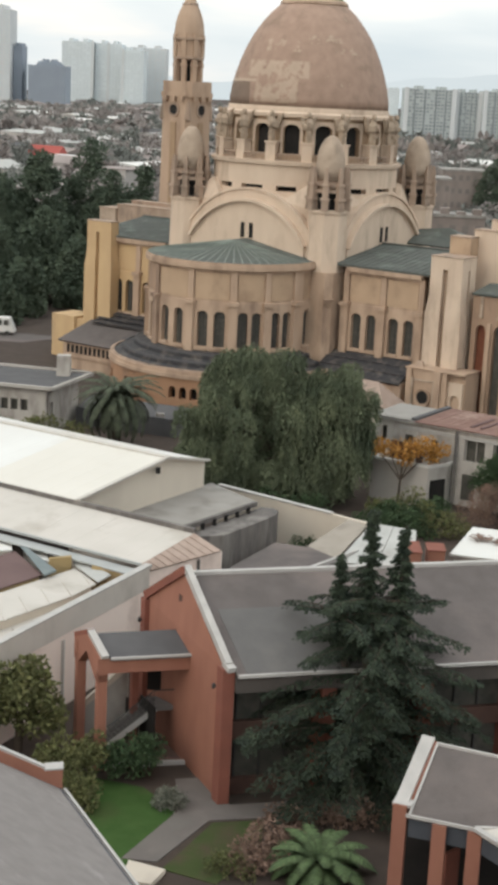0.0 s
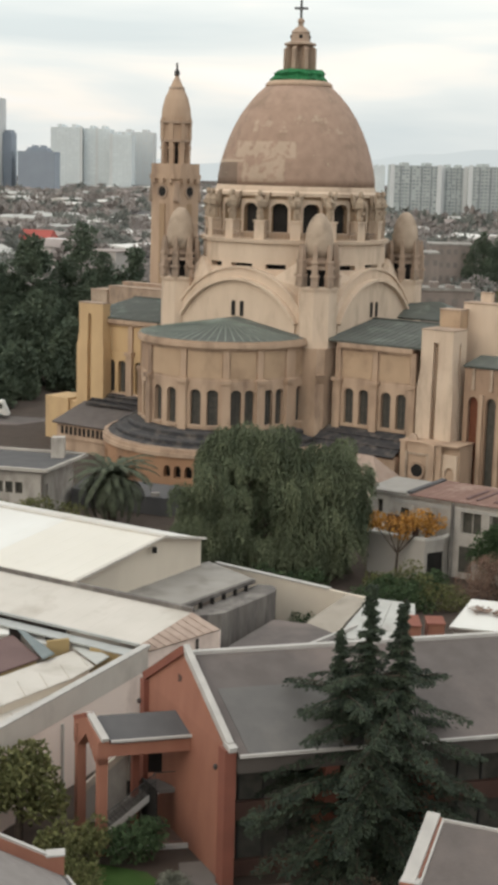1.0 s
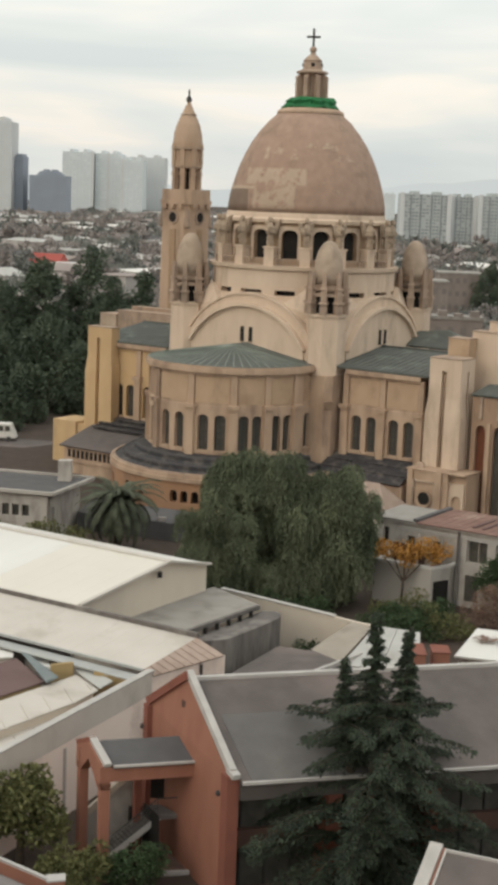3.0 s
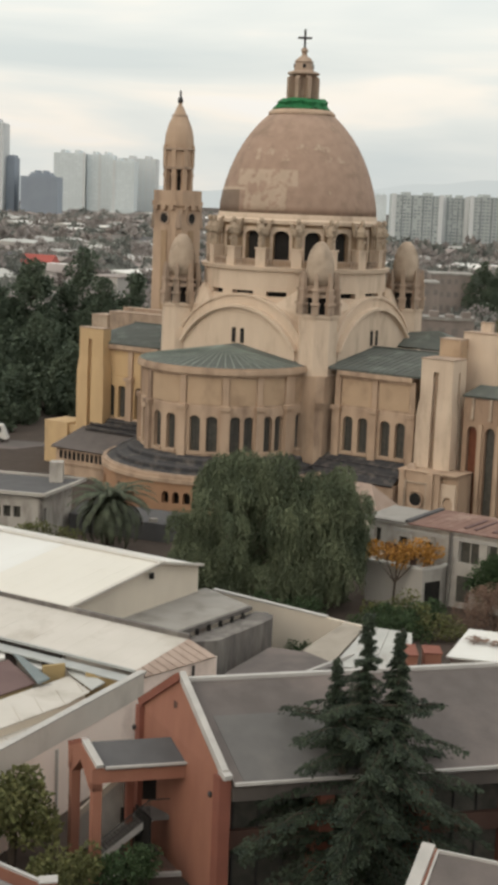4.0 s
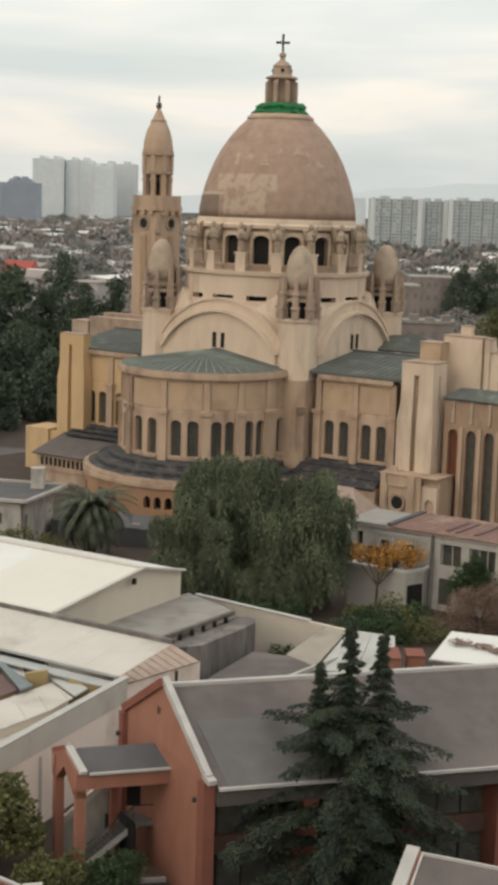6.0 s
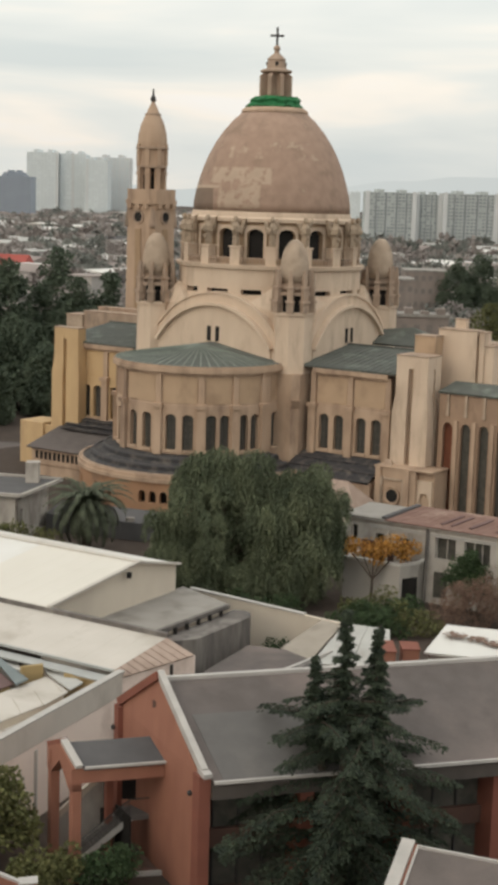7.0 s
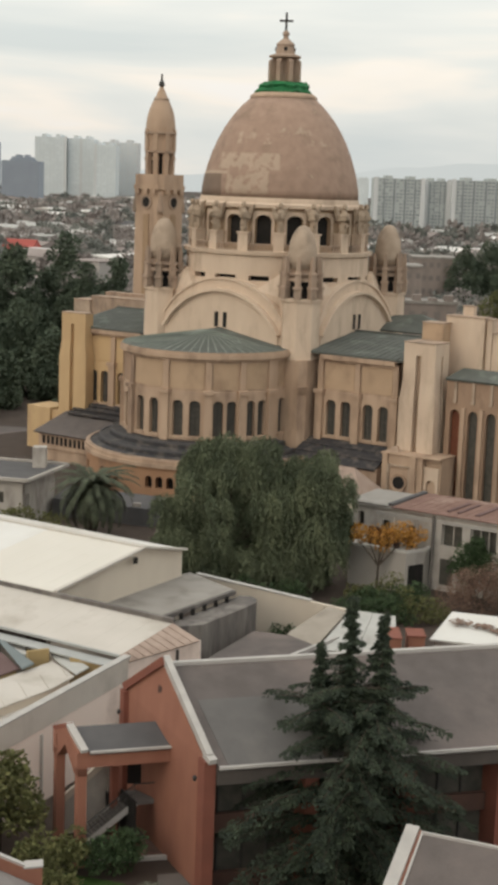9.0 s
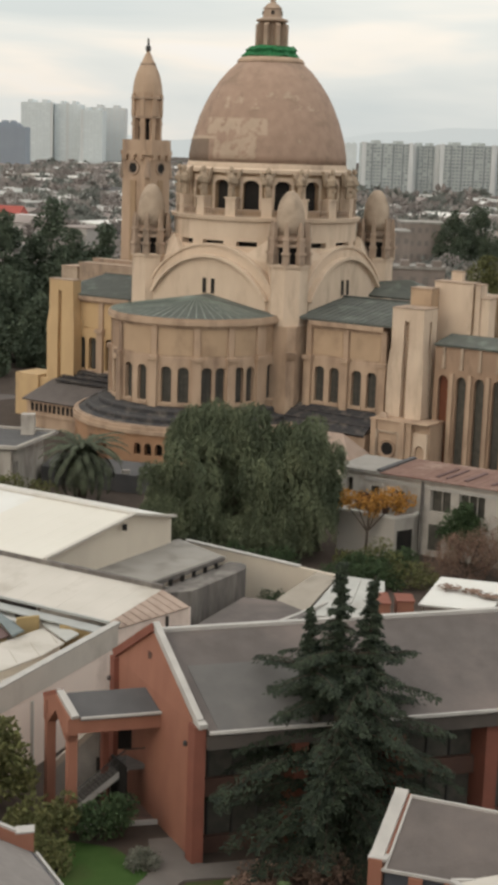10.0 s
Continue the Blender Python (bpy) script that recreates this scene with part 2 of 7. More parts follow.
M["wall_band"] = node_mat("pale_cement_band", (0.55, 0.495, 0.44), (0.49, 0.44, 0.39), 0.5, 0.95, 0.1, (0.38, 0.335, 0.29), 0.25, 0.5, 0.75, streak=0.4)
M["roof_scuffed"] = node_mat("scuffed_grey_felt", (0.20, 0.178, 0.168), (0.235, 0.212, 0.20), 1.4, 0.95, 0.25, (0.32, 0.295, 0.28), 0.6, 0.6, 0.78)
# dark brown of vent and screen; on the hall it paints eave shade
M["dark_panel"] = node_mat("dark_brown_and_eave_shade", (0.10, 0.055, 0.042), (0.075, 0.042, 0.034), 1.0, 0.85, 0.1)
M["leaf_silver"] = leaf_mat("grey_green_leaves", (0.12, 0.125, 0.095), (0.20, 0.20, 0.16))
M["stone_statue"] = node_mat("lichened_statue_stone", (0.43, 0.34, 0.255), (0.30, 0.23, 0.17), 1.6, 0.95, 0.3, (0.17, 0.135, 0.105), 0.9, 0.52, 0.75)


# ---- builders ----
ROUND = {"dome", "cupola"}


def mesh_object(name, bm, material, parent=None):
    me = bpy.data.meshes.new(name)
    bmesh.ops.remove_doubles(bm, verts=bm.verts[:], dist=1e-4)
    bmesh.ops.recalc_face_normals(bm, faces=bm.faces[:])
    bm.to_mesh(me)
    bm.free()
    me.materials.append(material)
    if name in ROUND:
        me.polygons.foreach_set("use_smooth", [True] * len(me.polygons))
    ob = new(name, me)
    if parent:
        ob.parent = parent
    return ob


def part(name, bm, material, parent, label=""):
    ob = mesh_object(name, bm, material, parent)
    return tagged(ob, label)


def thing(name, m, label, category, group="", kind=""):
    ob = new(name)
    ob.matrix_world = m
    ob.empty_display_size = 0.5
    return tagged(ob, label, category, group, kind)


def hexa(bm, pts):
    """A closed block from 8 corners: four below, four above, in the same order."""
    v = [bm.verts.new(p) for p in pts]
    for f in ((3, 2, 1, 0), (4, 5, 6, 7), (0, 1, 5, 4), (1, 2, 6, 5), (2, 3, 7, 6), (3, 0, 4, 7)):
        bm.faces.new([v[i] for i in f])
    return v


def box(bm, x0, x1, y0, y1, z0, z1):
    return hexa(bm, [(x0, y0, z0), (x1, y0, z0), (x1, y1, z0), (x0, y1, z0), (x0, y0, z1), (x1, y0, z1), (x1, y1, z1), (x0, y1, z1)])


def prism(bm, poly, z0, z1, top=1.0):
    """An upright prism over a plan polygon; top scales the upper outline about its middle."""
    cx, cy = sum(p[0] for p in poly) / len(poly), sum(p[1] for p in poly) / len(poly)
    lo = [bm.verts.new((x, y, z0)) for x, y in poly]
    hi = [bm.verts.new((cx + (x - cx) * top, cy + (y - cy) * top, z1)) for x, y in poly]
    n = len(poly)
    bm.faces.new(lo[::-1]), bm.faces.new(hi)
    for i in range(n):
        bm.faces.new((lo[i], lo[(i + 1) % n], hi[(i + 1) % n], hi[i]))


def slab(bm, corners, thick):
    """A sheet of the given thickness under a planar outline in space (a roof slope)."""
    up = [Vector(c) for c in corners]
    nrm = (up[1] - up[0]).cross(up[2] - up[0]).normalized()
    if nrm.z < 0:
        nrm = -nrm
    a = [bm.verts.new(p) for p in up]
    b = [bm.verts.new(p - nrm * thick) for p in up]
    n = len(up)
    bm.faces.new(a), bm.faces.new(b[::-1])
    for i in range(n):
        bm.faces.new((a[i], b[i], b[(i + 1) % n], a[(i + 1) % n]))


def beam(bm, p, q, w, h):
    """A straight bar from p to q, w wide and h high, its top along the line."""
    p, q = Vector(p), Vector(q)
    d = (q - p).normalized()
    s = d.cross(Vector((0, 0, 1)))
    s = (s.normalized() if s.length > 1e-4 else Vector((1, 0, 0))) * w / 2
    u = s.cross(d).normalized() * h
    hexa(bm, [p - s - u, q - s - u, q + s - u, p + s - u, p - s, q - s, q + s, p + s])


def lathe(bm, profile, n=32, at=(0, 0), a0=0.0, a1=2 * math.pi, squash=None):
    """A turned body from (radius, height) pairs; part of a turn where a0, a1 say so."""
    full = abs(a1 - a0 - 2 * math.pi) < 1e-6
    cols = []
    for i in range(n if full else n + 1):
        a = a0 + (a1 - a0) * i / n
        k = squash(a) if squash else 1.0
        cols.append([bm.verts.new((at[0] + r * k * math.cos(a), at[1] + r * k * math.sin(a), z)) for r, z in profile])
    m = len(cols)
    for i in range(m if full else m - 1):
        c, d = cols[i], cols[(i + 1) % m]
        for j in range(len(profile) - 1):
            bm.faces.new((c[j], d[j], d[j + 1], c[j + 1]))
    if full:
        if profile[0][0] > 1e-3:
            bm.faces.new([c[0] for c in cols][::-1])
        if profile[-1][0] > 1e-3:
            bm.faces.new([c[-1] for c in cols])
    bmesh.ops.remove_doubles(bm, verts=bm.verts[:], dist=1e-4)


def straight(p0, d, out):
    """Maps a wall's own length, outward depth and height into space."""
    p0, d, out = Vector(p0), Vector((*d, 0)), Vector((*out, 0))
    return lambda s, o, z: p0 + d * s + out * o + Vector((0, 0, z))


def curved(cx, cy, r, a0):
    """The same on a round wall: the length runs along the arc from angle a0."""
    return lambda s, o, z: Vector((cx + (r + o) * math.cos(a0 + s / r), cy + (r + o) * math.sin(a0 + s / r), z))


def cell(bm, m, s0, s1, zb0, zb1, zt0, zt1, o0, o1):
    hexa(bm, [m(s0, o0, zb0), m(s1, o0, zb1), m(s1, o1, zb1), m(s0, o1, zb0), m(s0, o0, zt0), m(s1, o0, zt1), m(s1, o1, zt1), m(s0, o1, zt0)])


def run(bm, m, s0, s1, z0, z1, o0, o1, step=99.0):
    n = max(1, math.ceil((s1 - s0) / step))
    for i in range(n):
        cell(bm, m, s0 + (s1 - s0) * i / n, s0 + (s1 - s0) * (i + 1) / n, z0, z0, z1, z1, o0, o1)


def wall_open(bm, m, s0, s1, z0, z1, o0, o1, openings, step=99.0, seg=6):
    """A wall with openings right through it: (from, to, sill, crown, rise of the arch)."""
    at = s0
    for a, b, sill, crown, rise in sorted(openings):
        if a > at + 1e-4:
            run(bm, m, at, a, z0, z1, o0, o1, step)
        if sill > z0:
            run(bm, m, a, b, z0, sill, o0, o1, step)
        if crown < z1:
            if rise <= 0:
                run(bm, m, a, b, crown, z1, o0, o1, step)
            else:
                for i in range(seg):
                    p, q = i / seg, (i + 1) / seg
                    h = lambda k: crown - rise + rise * math.sqrt(max(0.0, 1 - (2 * k - 1) ** 2))
                    cell(bm, m, a + (b - a) * p, a + (b - a) * q, h(p), h(q), z1, z1, o0, o1)
        at = b
    if at < s1 - 1e-4:
        run(bm, m, at, s1, z0, z1, o0, o1, step)


def B():
    return bmesh.new()


# ---- the basilica ----
CHURCH = pose(3.8, 190.0, 0, 0, 0, -34.5)
basilica = thing("basilica", CHURCH, "domed beige stone basilica with green copper roofs and four turrets", "church")
QUARTER = [Matrix.Rotation(radians(a), 4, "Z") for a in (0, 90, 180, 270)]


def turned(bm, m):
    bm.transform(m)
    return bm


# crossing: four walls closed by wide arches, vaults behind them, sloping corners
def lunette(bm, r, half, top, y0, y1, n=22):
    """A wall with a wide segmental arched top."""
    th = math.asin(half / r)
    arc = [(r * math.sin(th - 2 * th * i / n), top - r + r * math.cos(th - 2 * th * i / n)) for i in range(n + 1)]
    pts = [(half, 4.0)] + arc + [(-half, 4.0)]
    f = [bm.verts.new((x, y0, z)) for x, z in pts]
    k = [bm.verts.new((x, y1, z)) for x, z in pts]
    bm.faces.new(f), bm.faces.new(k[::-1])
    for i in range(len(pts)):
        j = (i + 1) % len(pts)
        bm.faces.new((f[i], k[i], k[j], f[j]))


def arch_band(bm, r, half, top, y0, y1, t, n=22):
    """A raised band that follows the arch."""
    th = math.asin(half / r)
    p = lambda q, i: ((r + q) * math.sin(th - 2 * th * i / n), top - r + (r + q) * math.cos(th - 2 * th * i / n))
    for i in range(n):
        (x0, h0), (x1, h1), (X0, H0), (X1, H1) = p(0, i), p(0, i + 1), p(t, i), p(t, i + 1)
        hexa(bm, [(x0, y0, h0), (x1, y0, h1), (x1, y1, h1), (x0, y1, h0), (X0, y0, H0), (X1, y0, H1), (X1, y1, H1), (X0, y1, H0)])


for k, q in enumerate(QUARTER):
    bm = B()
    lunette(bm, 9.6, 8.3, 22.9, -12.0, -10.6)
    face = part("gable_wall", turned(bm, q), M["stone_pale"], basilica, "plain arched gable wall of pale stone")
    bm = B()
    for x in (-0.62, 0.62):
        box(bm, x - 0.26, x + 0.26, -12.08, -11.9, 18.6, 20.4)
    part("slit_window", turned(bm, q), M["void"], face)
    bm = B()
    arch_band(bm, 9.6, 8.3, 22.9, -12.55, -11.2, 0.35)
    part("arch_moulding", turned(bm, q), M["stone_pale"], basilica)
    bm = B()
    lunette(bm, 10.6, 9.0, 24.35, -11.75, -3.0)
    arch_band(bm, 10.6, 9.0, 24.35, -11.95, -10.5, 0.25)
    part("vault", turned(bm, q), M["stone_pale"], basilica, "rounded vault of weathered pale stone")
    bm = B()
    # sloping corner between two vaults, with a low gable against the drum
    v = [bm.verts.new(p) for p in ((-10.2, -10.2, 22.2), (-4.6, -11.6, 23.3), (-11.6, -4.6, 23.3), (-7.0, -9.9, 25.3), (-9.9, -7.0, 25.3), (-5, -5, 25), (-10.2, -10.2, 12), (-4.6, -11.6, 12), (-11.6, -4.6, 12))]
    for f in ((0, 1, 3), (0, 3, 4), (0, 4, 2), (1, 5, 3), (3, 5, 4), (4, 5, 2), (0, 6, 7, 1), (0, 2, 8, 6), (1, 7, 5), (2, 5, 8)):
        bm.faces.new([v[i] for i in f])
    part("corner_roof", turned(bm, q), M["stone_pale"], basilica)

# drum base with long slots, cornice, terrace
bm = B()
R0 = 11.5
arc = 2 * math.pi * R0
slots = []
for i in range(16):
    c = arc * i / 16 + 0.001
    w = 1.55 if i % 2 == 0 else 1.25
    slots.append((c + arc / 32 - w, c + arc / 32 + w, 24.35, 24.95, 0))
wall_open(bm, curved(0, 0, R0, radians(-11.25)), 0, arc, 20.0, 27.3, -0.9, 0, slots, 1.2)
drum_base = part("drum_base", bm, M["stone_pale"], basilica, "round pale base wall with long slots")
# near-black ring behind the slots gives them their inner shade by colour
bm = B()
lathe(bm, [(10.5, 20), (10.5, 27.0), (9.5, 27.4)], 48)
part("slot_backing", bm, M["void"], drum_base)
bm = B()
lathe(bm, [(11.4, 27.3), (11.85, 27.4), (11.95, 27.85), (9.4, 27.9), (9.4, 27.3)], 64)
part("drum_cornice", bm, M["stone_pale"], basilica)

# drum with arched windows between sixteen statues
R1 = 9.75
arc = 2 * math.pi * R1
bm = B()
wins = [(arc * (i + 0.5) / 16 - 1.0, arc * (i + 0.5) / 16 + 1.0, 28.7, 32.15, 0.55) for i in range(16)]
wall_open(bm, curved(0, 0, R1, radians(-11.25)), 0, arc, 27.8, 33.0, -0.8, 0, wins, 0.8)
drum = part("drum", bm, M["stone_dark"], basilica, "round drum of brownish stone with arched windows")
for i in range(16):
    a = radians(22.5 * i)
    m = curved(0, 0, R1, a)
    # near-black pane, the shade of the interior put into its colour
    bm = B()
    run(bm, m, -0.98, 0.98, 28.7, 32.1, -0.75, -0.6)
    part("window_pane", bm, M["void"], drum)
    bm = B()
    wall_open(bm, m, -1.35, 1.35, 28.5, 32.6, 0.003, 0.16, [(-1.0, 1.0, 28.5, 32.15, 0.55)], 1.0)
    part("window_surround", bm, M["stone_pale"], drum)
    bm = B()
    run(bm, m, -1.6, 1.6, 28.62, 28.76, 1.3, 1.46, 0.9)
    run(bm, m, -1.6, 1.6, 27.9, 28.05, 1.3, 1.46, 0.9)
    for k in range(9):
        run(bm, m, -1.5 + k * 0.375 - 0.06, -1.5 + k * 0.375 + 0.06, 28.05, 28.62, 1.33, 1.43)
    part("balustrade", bm, M["stone_grey"], drum)
bm = B()
lathe(bm, [(9.7, 32.9), (10.3, 33.0), (10.35, 33.4), (10.05, 33.6), (9.95, 34.2), (9.0, 34.25), (9.0, 32.9)], 64)
part("dome_band", bm, M["stone_pale"], basilica)


def statue(bm, seed):
    """A robed standing figure, kept as a plain shape: robe, folded arms, head, folded wings."""
    r = random.Random(seed)
    lean = r.uniform(-0.12, 0.12)
    lathe(bm, [(0.34, 2.2), (0.42, 2.6), (0.33, 3.3), (0.40, 4.0), (0.46, 4.45), (0.22, 4.9), (0.15, 5.0)], 10, (lean, 0.25), squash=lambda a: 1 + 0.2 * math.cos(3 * a + seed))
    lathe(bm, [(0.1, 4.95), (0.25, 5.1), (0.28, 5.35), (0.2, 5.6), (0.0, 5.66)], 9, (lean * 1.5, 0.36))
    for s in (-1, 1):
        up = r.uniform(-0.3, 0.35)
        hexa(bm, [(s * 0.3, -0.25, 3.4), (s * 0.62, -0.3, 3.7), (s * 0.62, 0.05, 3.7), (s * 0.3, 0.1, 3.4), (s * 0.42, -0.3, 5.0), (s * 1.05, -0.4, 5.3 + up), (s * 1.0, 0.05, 5.1 + up), (s * 0.42, 0.1, 4.9)])
        hexa(bm, [(s * 0.45, 0.2, 3.6), (s * 0.66, 0.2, 3.7), (s * 0.2, 0.85, 3.8), (s * 0.05, 0.8, 3.65), (s * 0.5, 0.25, 4.5), (s * 0.7, 0.25, 4.4), (s * 0.2, 0.95, 4.1 + up), (s * 0.05, 0.9, 4.05 + up)])
    box(bm, -0.25 + lean, 0.2 + lean, 0.45, 0.85, 3.0, 3.35)


shapes = []
for s in range(4):
    bm = B()
    statue(bm, s)
    bmesh.ops.recalc_face_normals(bm, faces=bm.faces[:])
    me = bpy.data.meshes.new("statue")
    bm.to_mesh(me)
    bm.free()
    me.materials.append(M["stone_statue"])
    shapes.append(me)
for i in range(16):
    a = radians(22.5 * i + 11.25)
    bm = B()
    run(bm, curved(0, 0, R1 + 0.85, a), -0.6, 0.6, 27.85, 29.95, -0.55, 0.75)
    run(bm, curved(0, 0, R1 + 0.85, a), -0.72, 0.72, 29.95, 30.15, -0.55, 0.87)
    part("plinth", bm, M["stone_pale"], drum)
    ob = tagged(new("statue", shapes[(i * 3) % 4]), "weathered stone figure on a pale plinth")
    ob.parent = basilica
    ob.matrix_local = Matrix.Rotation(a - math.pi / 2, 4, "Z") @ Matrix.Translation((0, R1 + 0.85, 27.85)) @ Matrix.Diagonal((1.0, 1.1, 1.04, 1))

# dome
dome_mat = node_mat("brown_pink_dome_render", (0.37, 0.255, 0.195), (0.30, 0.205, 0.155), 0.9, 0.9, 0.2, (0.225, 0.16, 0.118), 0.4, 0.5, 0.72)
n, l = dome_mat.node_tree.nodes, dome_mat.node_tree.links
b = n["Principled BSDF"]
col = b.inputs["Base Color"].links[0].from_socket
co = n.new("ShaderNodeTexCoord")
sep = n.new("ShaderNodeSeparateXYZ")
l.new(co.outputs["Object"], sep.inputs[0])


def math_node(op, a=None, c=None, va=0.0, vc=0.0):
    x = n.new("ShaderNodeMath")
    x.operation = op
    x.inputs[0].default_value, x.inputs[1].default_value = va, vc
    if a is not None:
        l.new(a, x.inputs[0])
    if c is not None:
        l.new(c, x.inputs[1])
    return x.outputs[0]


# where the coat of render has flaked off, pale patches in courses low on the weather side
dist = n.new("ShaderNodeTexNoise")
dist.inputs["Scale"].default_value, dist.inputs["Detail"].default_value, dist.inputs["Roughness"].default_value = 0.8, 9, 0.7
l.new(co.outputs["Object"], dist.inputs["Vector"])
def between(v, lo, hi):
    return math_node("MULTIPLY", math_node("GREATER_THAN", v, None, 0, lo), math_node("LESS_THAN", v, None, 0, hi))


ragged = math_node("MULTIPLY", math_node("SUBTRACT", dist.outputs[0], None, 0, 0.5), None, 0, 1.6)
across = math_node("ADD", math_node("MULTIPLY", sep.outputs[0], None, 0, 0.824), math_node("MULTIPLY", sep.outputs[1], None, 0, 0.566))
weather = math_node("LESS_THAN", sep.outputs[1], None, 0, 2.0)
height = math_node("ADD", sep.outputs[2], math_node("MULTIPLY", ragged, None, 0, 0.3))
course = math_node("MULTIPLY", between(math_node("ADD", across, math_node("MULTIPLY", ragged, None, 0, 0.5)), -7.4, -0.3), between(height, 37.5, 39.45))
foot = math_node("MULTIPLY", between(math_node("ADD", across, ragged), -6.6, -1.6), between(height, 34.6, 37.5))
upper = math_node("MULTIPLY", between(across, -5.5, 6.0), between(height, 40.6, 42.6))
bias = math_node("ADD", math_node("MULTIPLY", course, None, 0, 0.2), math_node("MULTIPLY", foot, None, 0, 0.19))
bias = math_node("ADD", bias, math_node("MULTIPLY", upper, None, 0, 0.07))
bias = math_node("MULTIPLY", bias, weather)
flake = math_node("ADD", dist.outputs[0], bias)
flake = math_node("GREATER_THAN", flake, None, 0, 0.645)
flake = math_node("MULTIPLY", flake, None, 0, 0.55)
soot = math_node("MULTIPLY", between(across, -10.0, -7.3), between(height, 34.0, 36.9))
streak_ = math_node("MULTIPLY", between(across, -10.0, -6.6), between(height, 36.9, 37.25))
flake = math_node("ADD", flake, math_node("MULTIPLY", math_node("MULTIPLY", streak_, weather), None, 0, 0.6))
flake = math_node("MINIMUM", flake, None, 0, 0.8)
sooty = n.new("ShaderNodeMix")
sooty.data_type = "RGBA"
sooty.inputs[7].default_value = (0.115, 0.09, 0.07, 1)
l.new(math_node("MULTIPLY", math_node("MULTIPLY", soot, weather), None, 0, 0.62), sooty.inputs[0])
l.new(col, sooty.inputs[6])
col = sooty.outputs[2]
pale = n.new("ShaderNodeMix")
pale.data_type = "RGBA"
pale.inputs[7].default_value = (0.50, 0.395, 0.30, 1)
l.new(flake, pale.inputs[0])
l.new(col, pale.inputs[6])
l.new(pale.outputs[2], b.inputs["Base Color"])
bm = B()
DOME = [(9.9, 34.2), (9.85, 35.2), (9.6, 36.6), (9.22, 38.0), (8.72, 39.5), (8.05, 41.1), (7.25, 42.6), (6.3, 44.0), (5.2, 45.3), (4.0, 46.4)]
lathe(bm, DOME, 72)
part("dome", bm, dome_mat, basilica, "tall pointed dome with flaking brown render")
bm = B()
lathe(bm, [(4.0, 46.2), (4.2, 46.35), (4.15, 46.6), (3.7, 46.95), (2.4, 47.1), (2.4, 46.2)], 48)
part("dome_ring", bm, M["stone"], basilica)
bm = B()
lathe(bm, [(3.3, 46.85), (3.5, 47.2), (2.95, 47.65), (3.05, 48.0), (2.55, 48.35), (1.9, 48.4), (1.9, 46.85)], 48, squash=lambda a: 1 + 0.05 * math.sin(7 * a) + 0.045 * math.sin(17 * a + 1))
for v in bm.verts:
    v.co += Vector((0, 0, 0.3 * noise.noise(v.co * 1.1) - 0.08)) + Vector((v.co.x, v.co.y, 0)) * 0.08 * noise.noise(v.co * 0.9 + Vector((5, 2, 1)))
part("netting", bm, M["green_cloth"], basilica, "bright green netting wrapped round the lantern foot")
bm = B()
lathe(bm, [(1.15, 48.3), (1.15, 51.2), (1.0, 51.3)], 8)
lantern = part("lantern", bm, M["stone_grey"], basilica, "small stone lantern in two tiers")
for i in range(8):
    bm = B()
    box(bm, -0.24, 0.24, 1.0, 2.1, 48.4, 50.8)
    hexa(bm, [(-0.3, 1.3, 50.8), (0.3, 1.3, 50.8), (0.3, 2.1, 50.8), (-0.3, 2.1, 50.8), (-0.25, 1.2, 51.3), (0.25, 1.2, 51.3), (0.25, 1.6, 51.2), (-0.25, 1.6, 51.2)])
    part("buttress", turned(bm, Matrix.Rotation(radians(45 * i + 11), 4, "Z")), M["stone_grey"], lantern)
bm = B()
lathe(bm, [(1.2, 51.1), (2.0, 51.3), (2.0, 51.5), (1.25, 51.75), (1.1, 52.7), (1.2, 52.85), (0.75, 53.3), (0.35, 53.6), (0.3, 53.9), (0.45, 54.1), (0.4, 54.4), (0.12, 54.6), (0.0, 54.6)], 16)
part("lantern_top", bm, M["stone_grey"], lantern)
for i in range(4):
    bm = B()
    a = radians(90 * i - 55)
    lathe(bm, [(0.0, 52.0), (0.26, 52.1), (0.26, 52.5), (0.0, 52.6)], 8, (1.02 * math.cos(a), 1.02 * math.sin(a)))
    part("oculus", bm, M["void"], lantern)
bm = B()
box(bm, -0.14, 0.14, -0.14, 0.14, 54.4, 56.75)
box(bm, -0.85, 0.85, -0.12, 0.12, 55.6, 55.86)
part("cross", turned(bm, Matrix.Rotation(radians(34.5), 4, "Z")), M["iron"], basilica, "dark iron cross")


def octagon(bm, r0, z0, r1, z1, at, turn=22.5):
    p = [(at[0] + r0 * math.cos(radians(45 * i + turn)), at[1] + r0 * math.sin(radians(45 * i + turn))) for i in range(8)]
    prism(bm, p, z0, z1, r1 / r0)


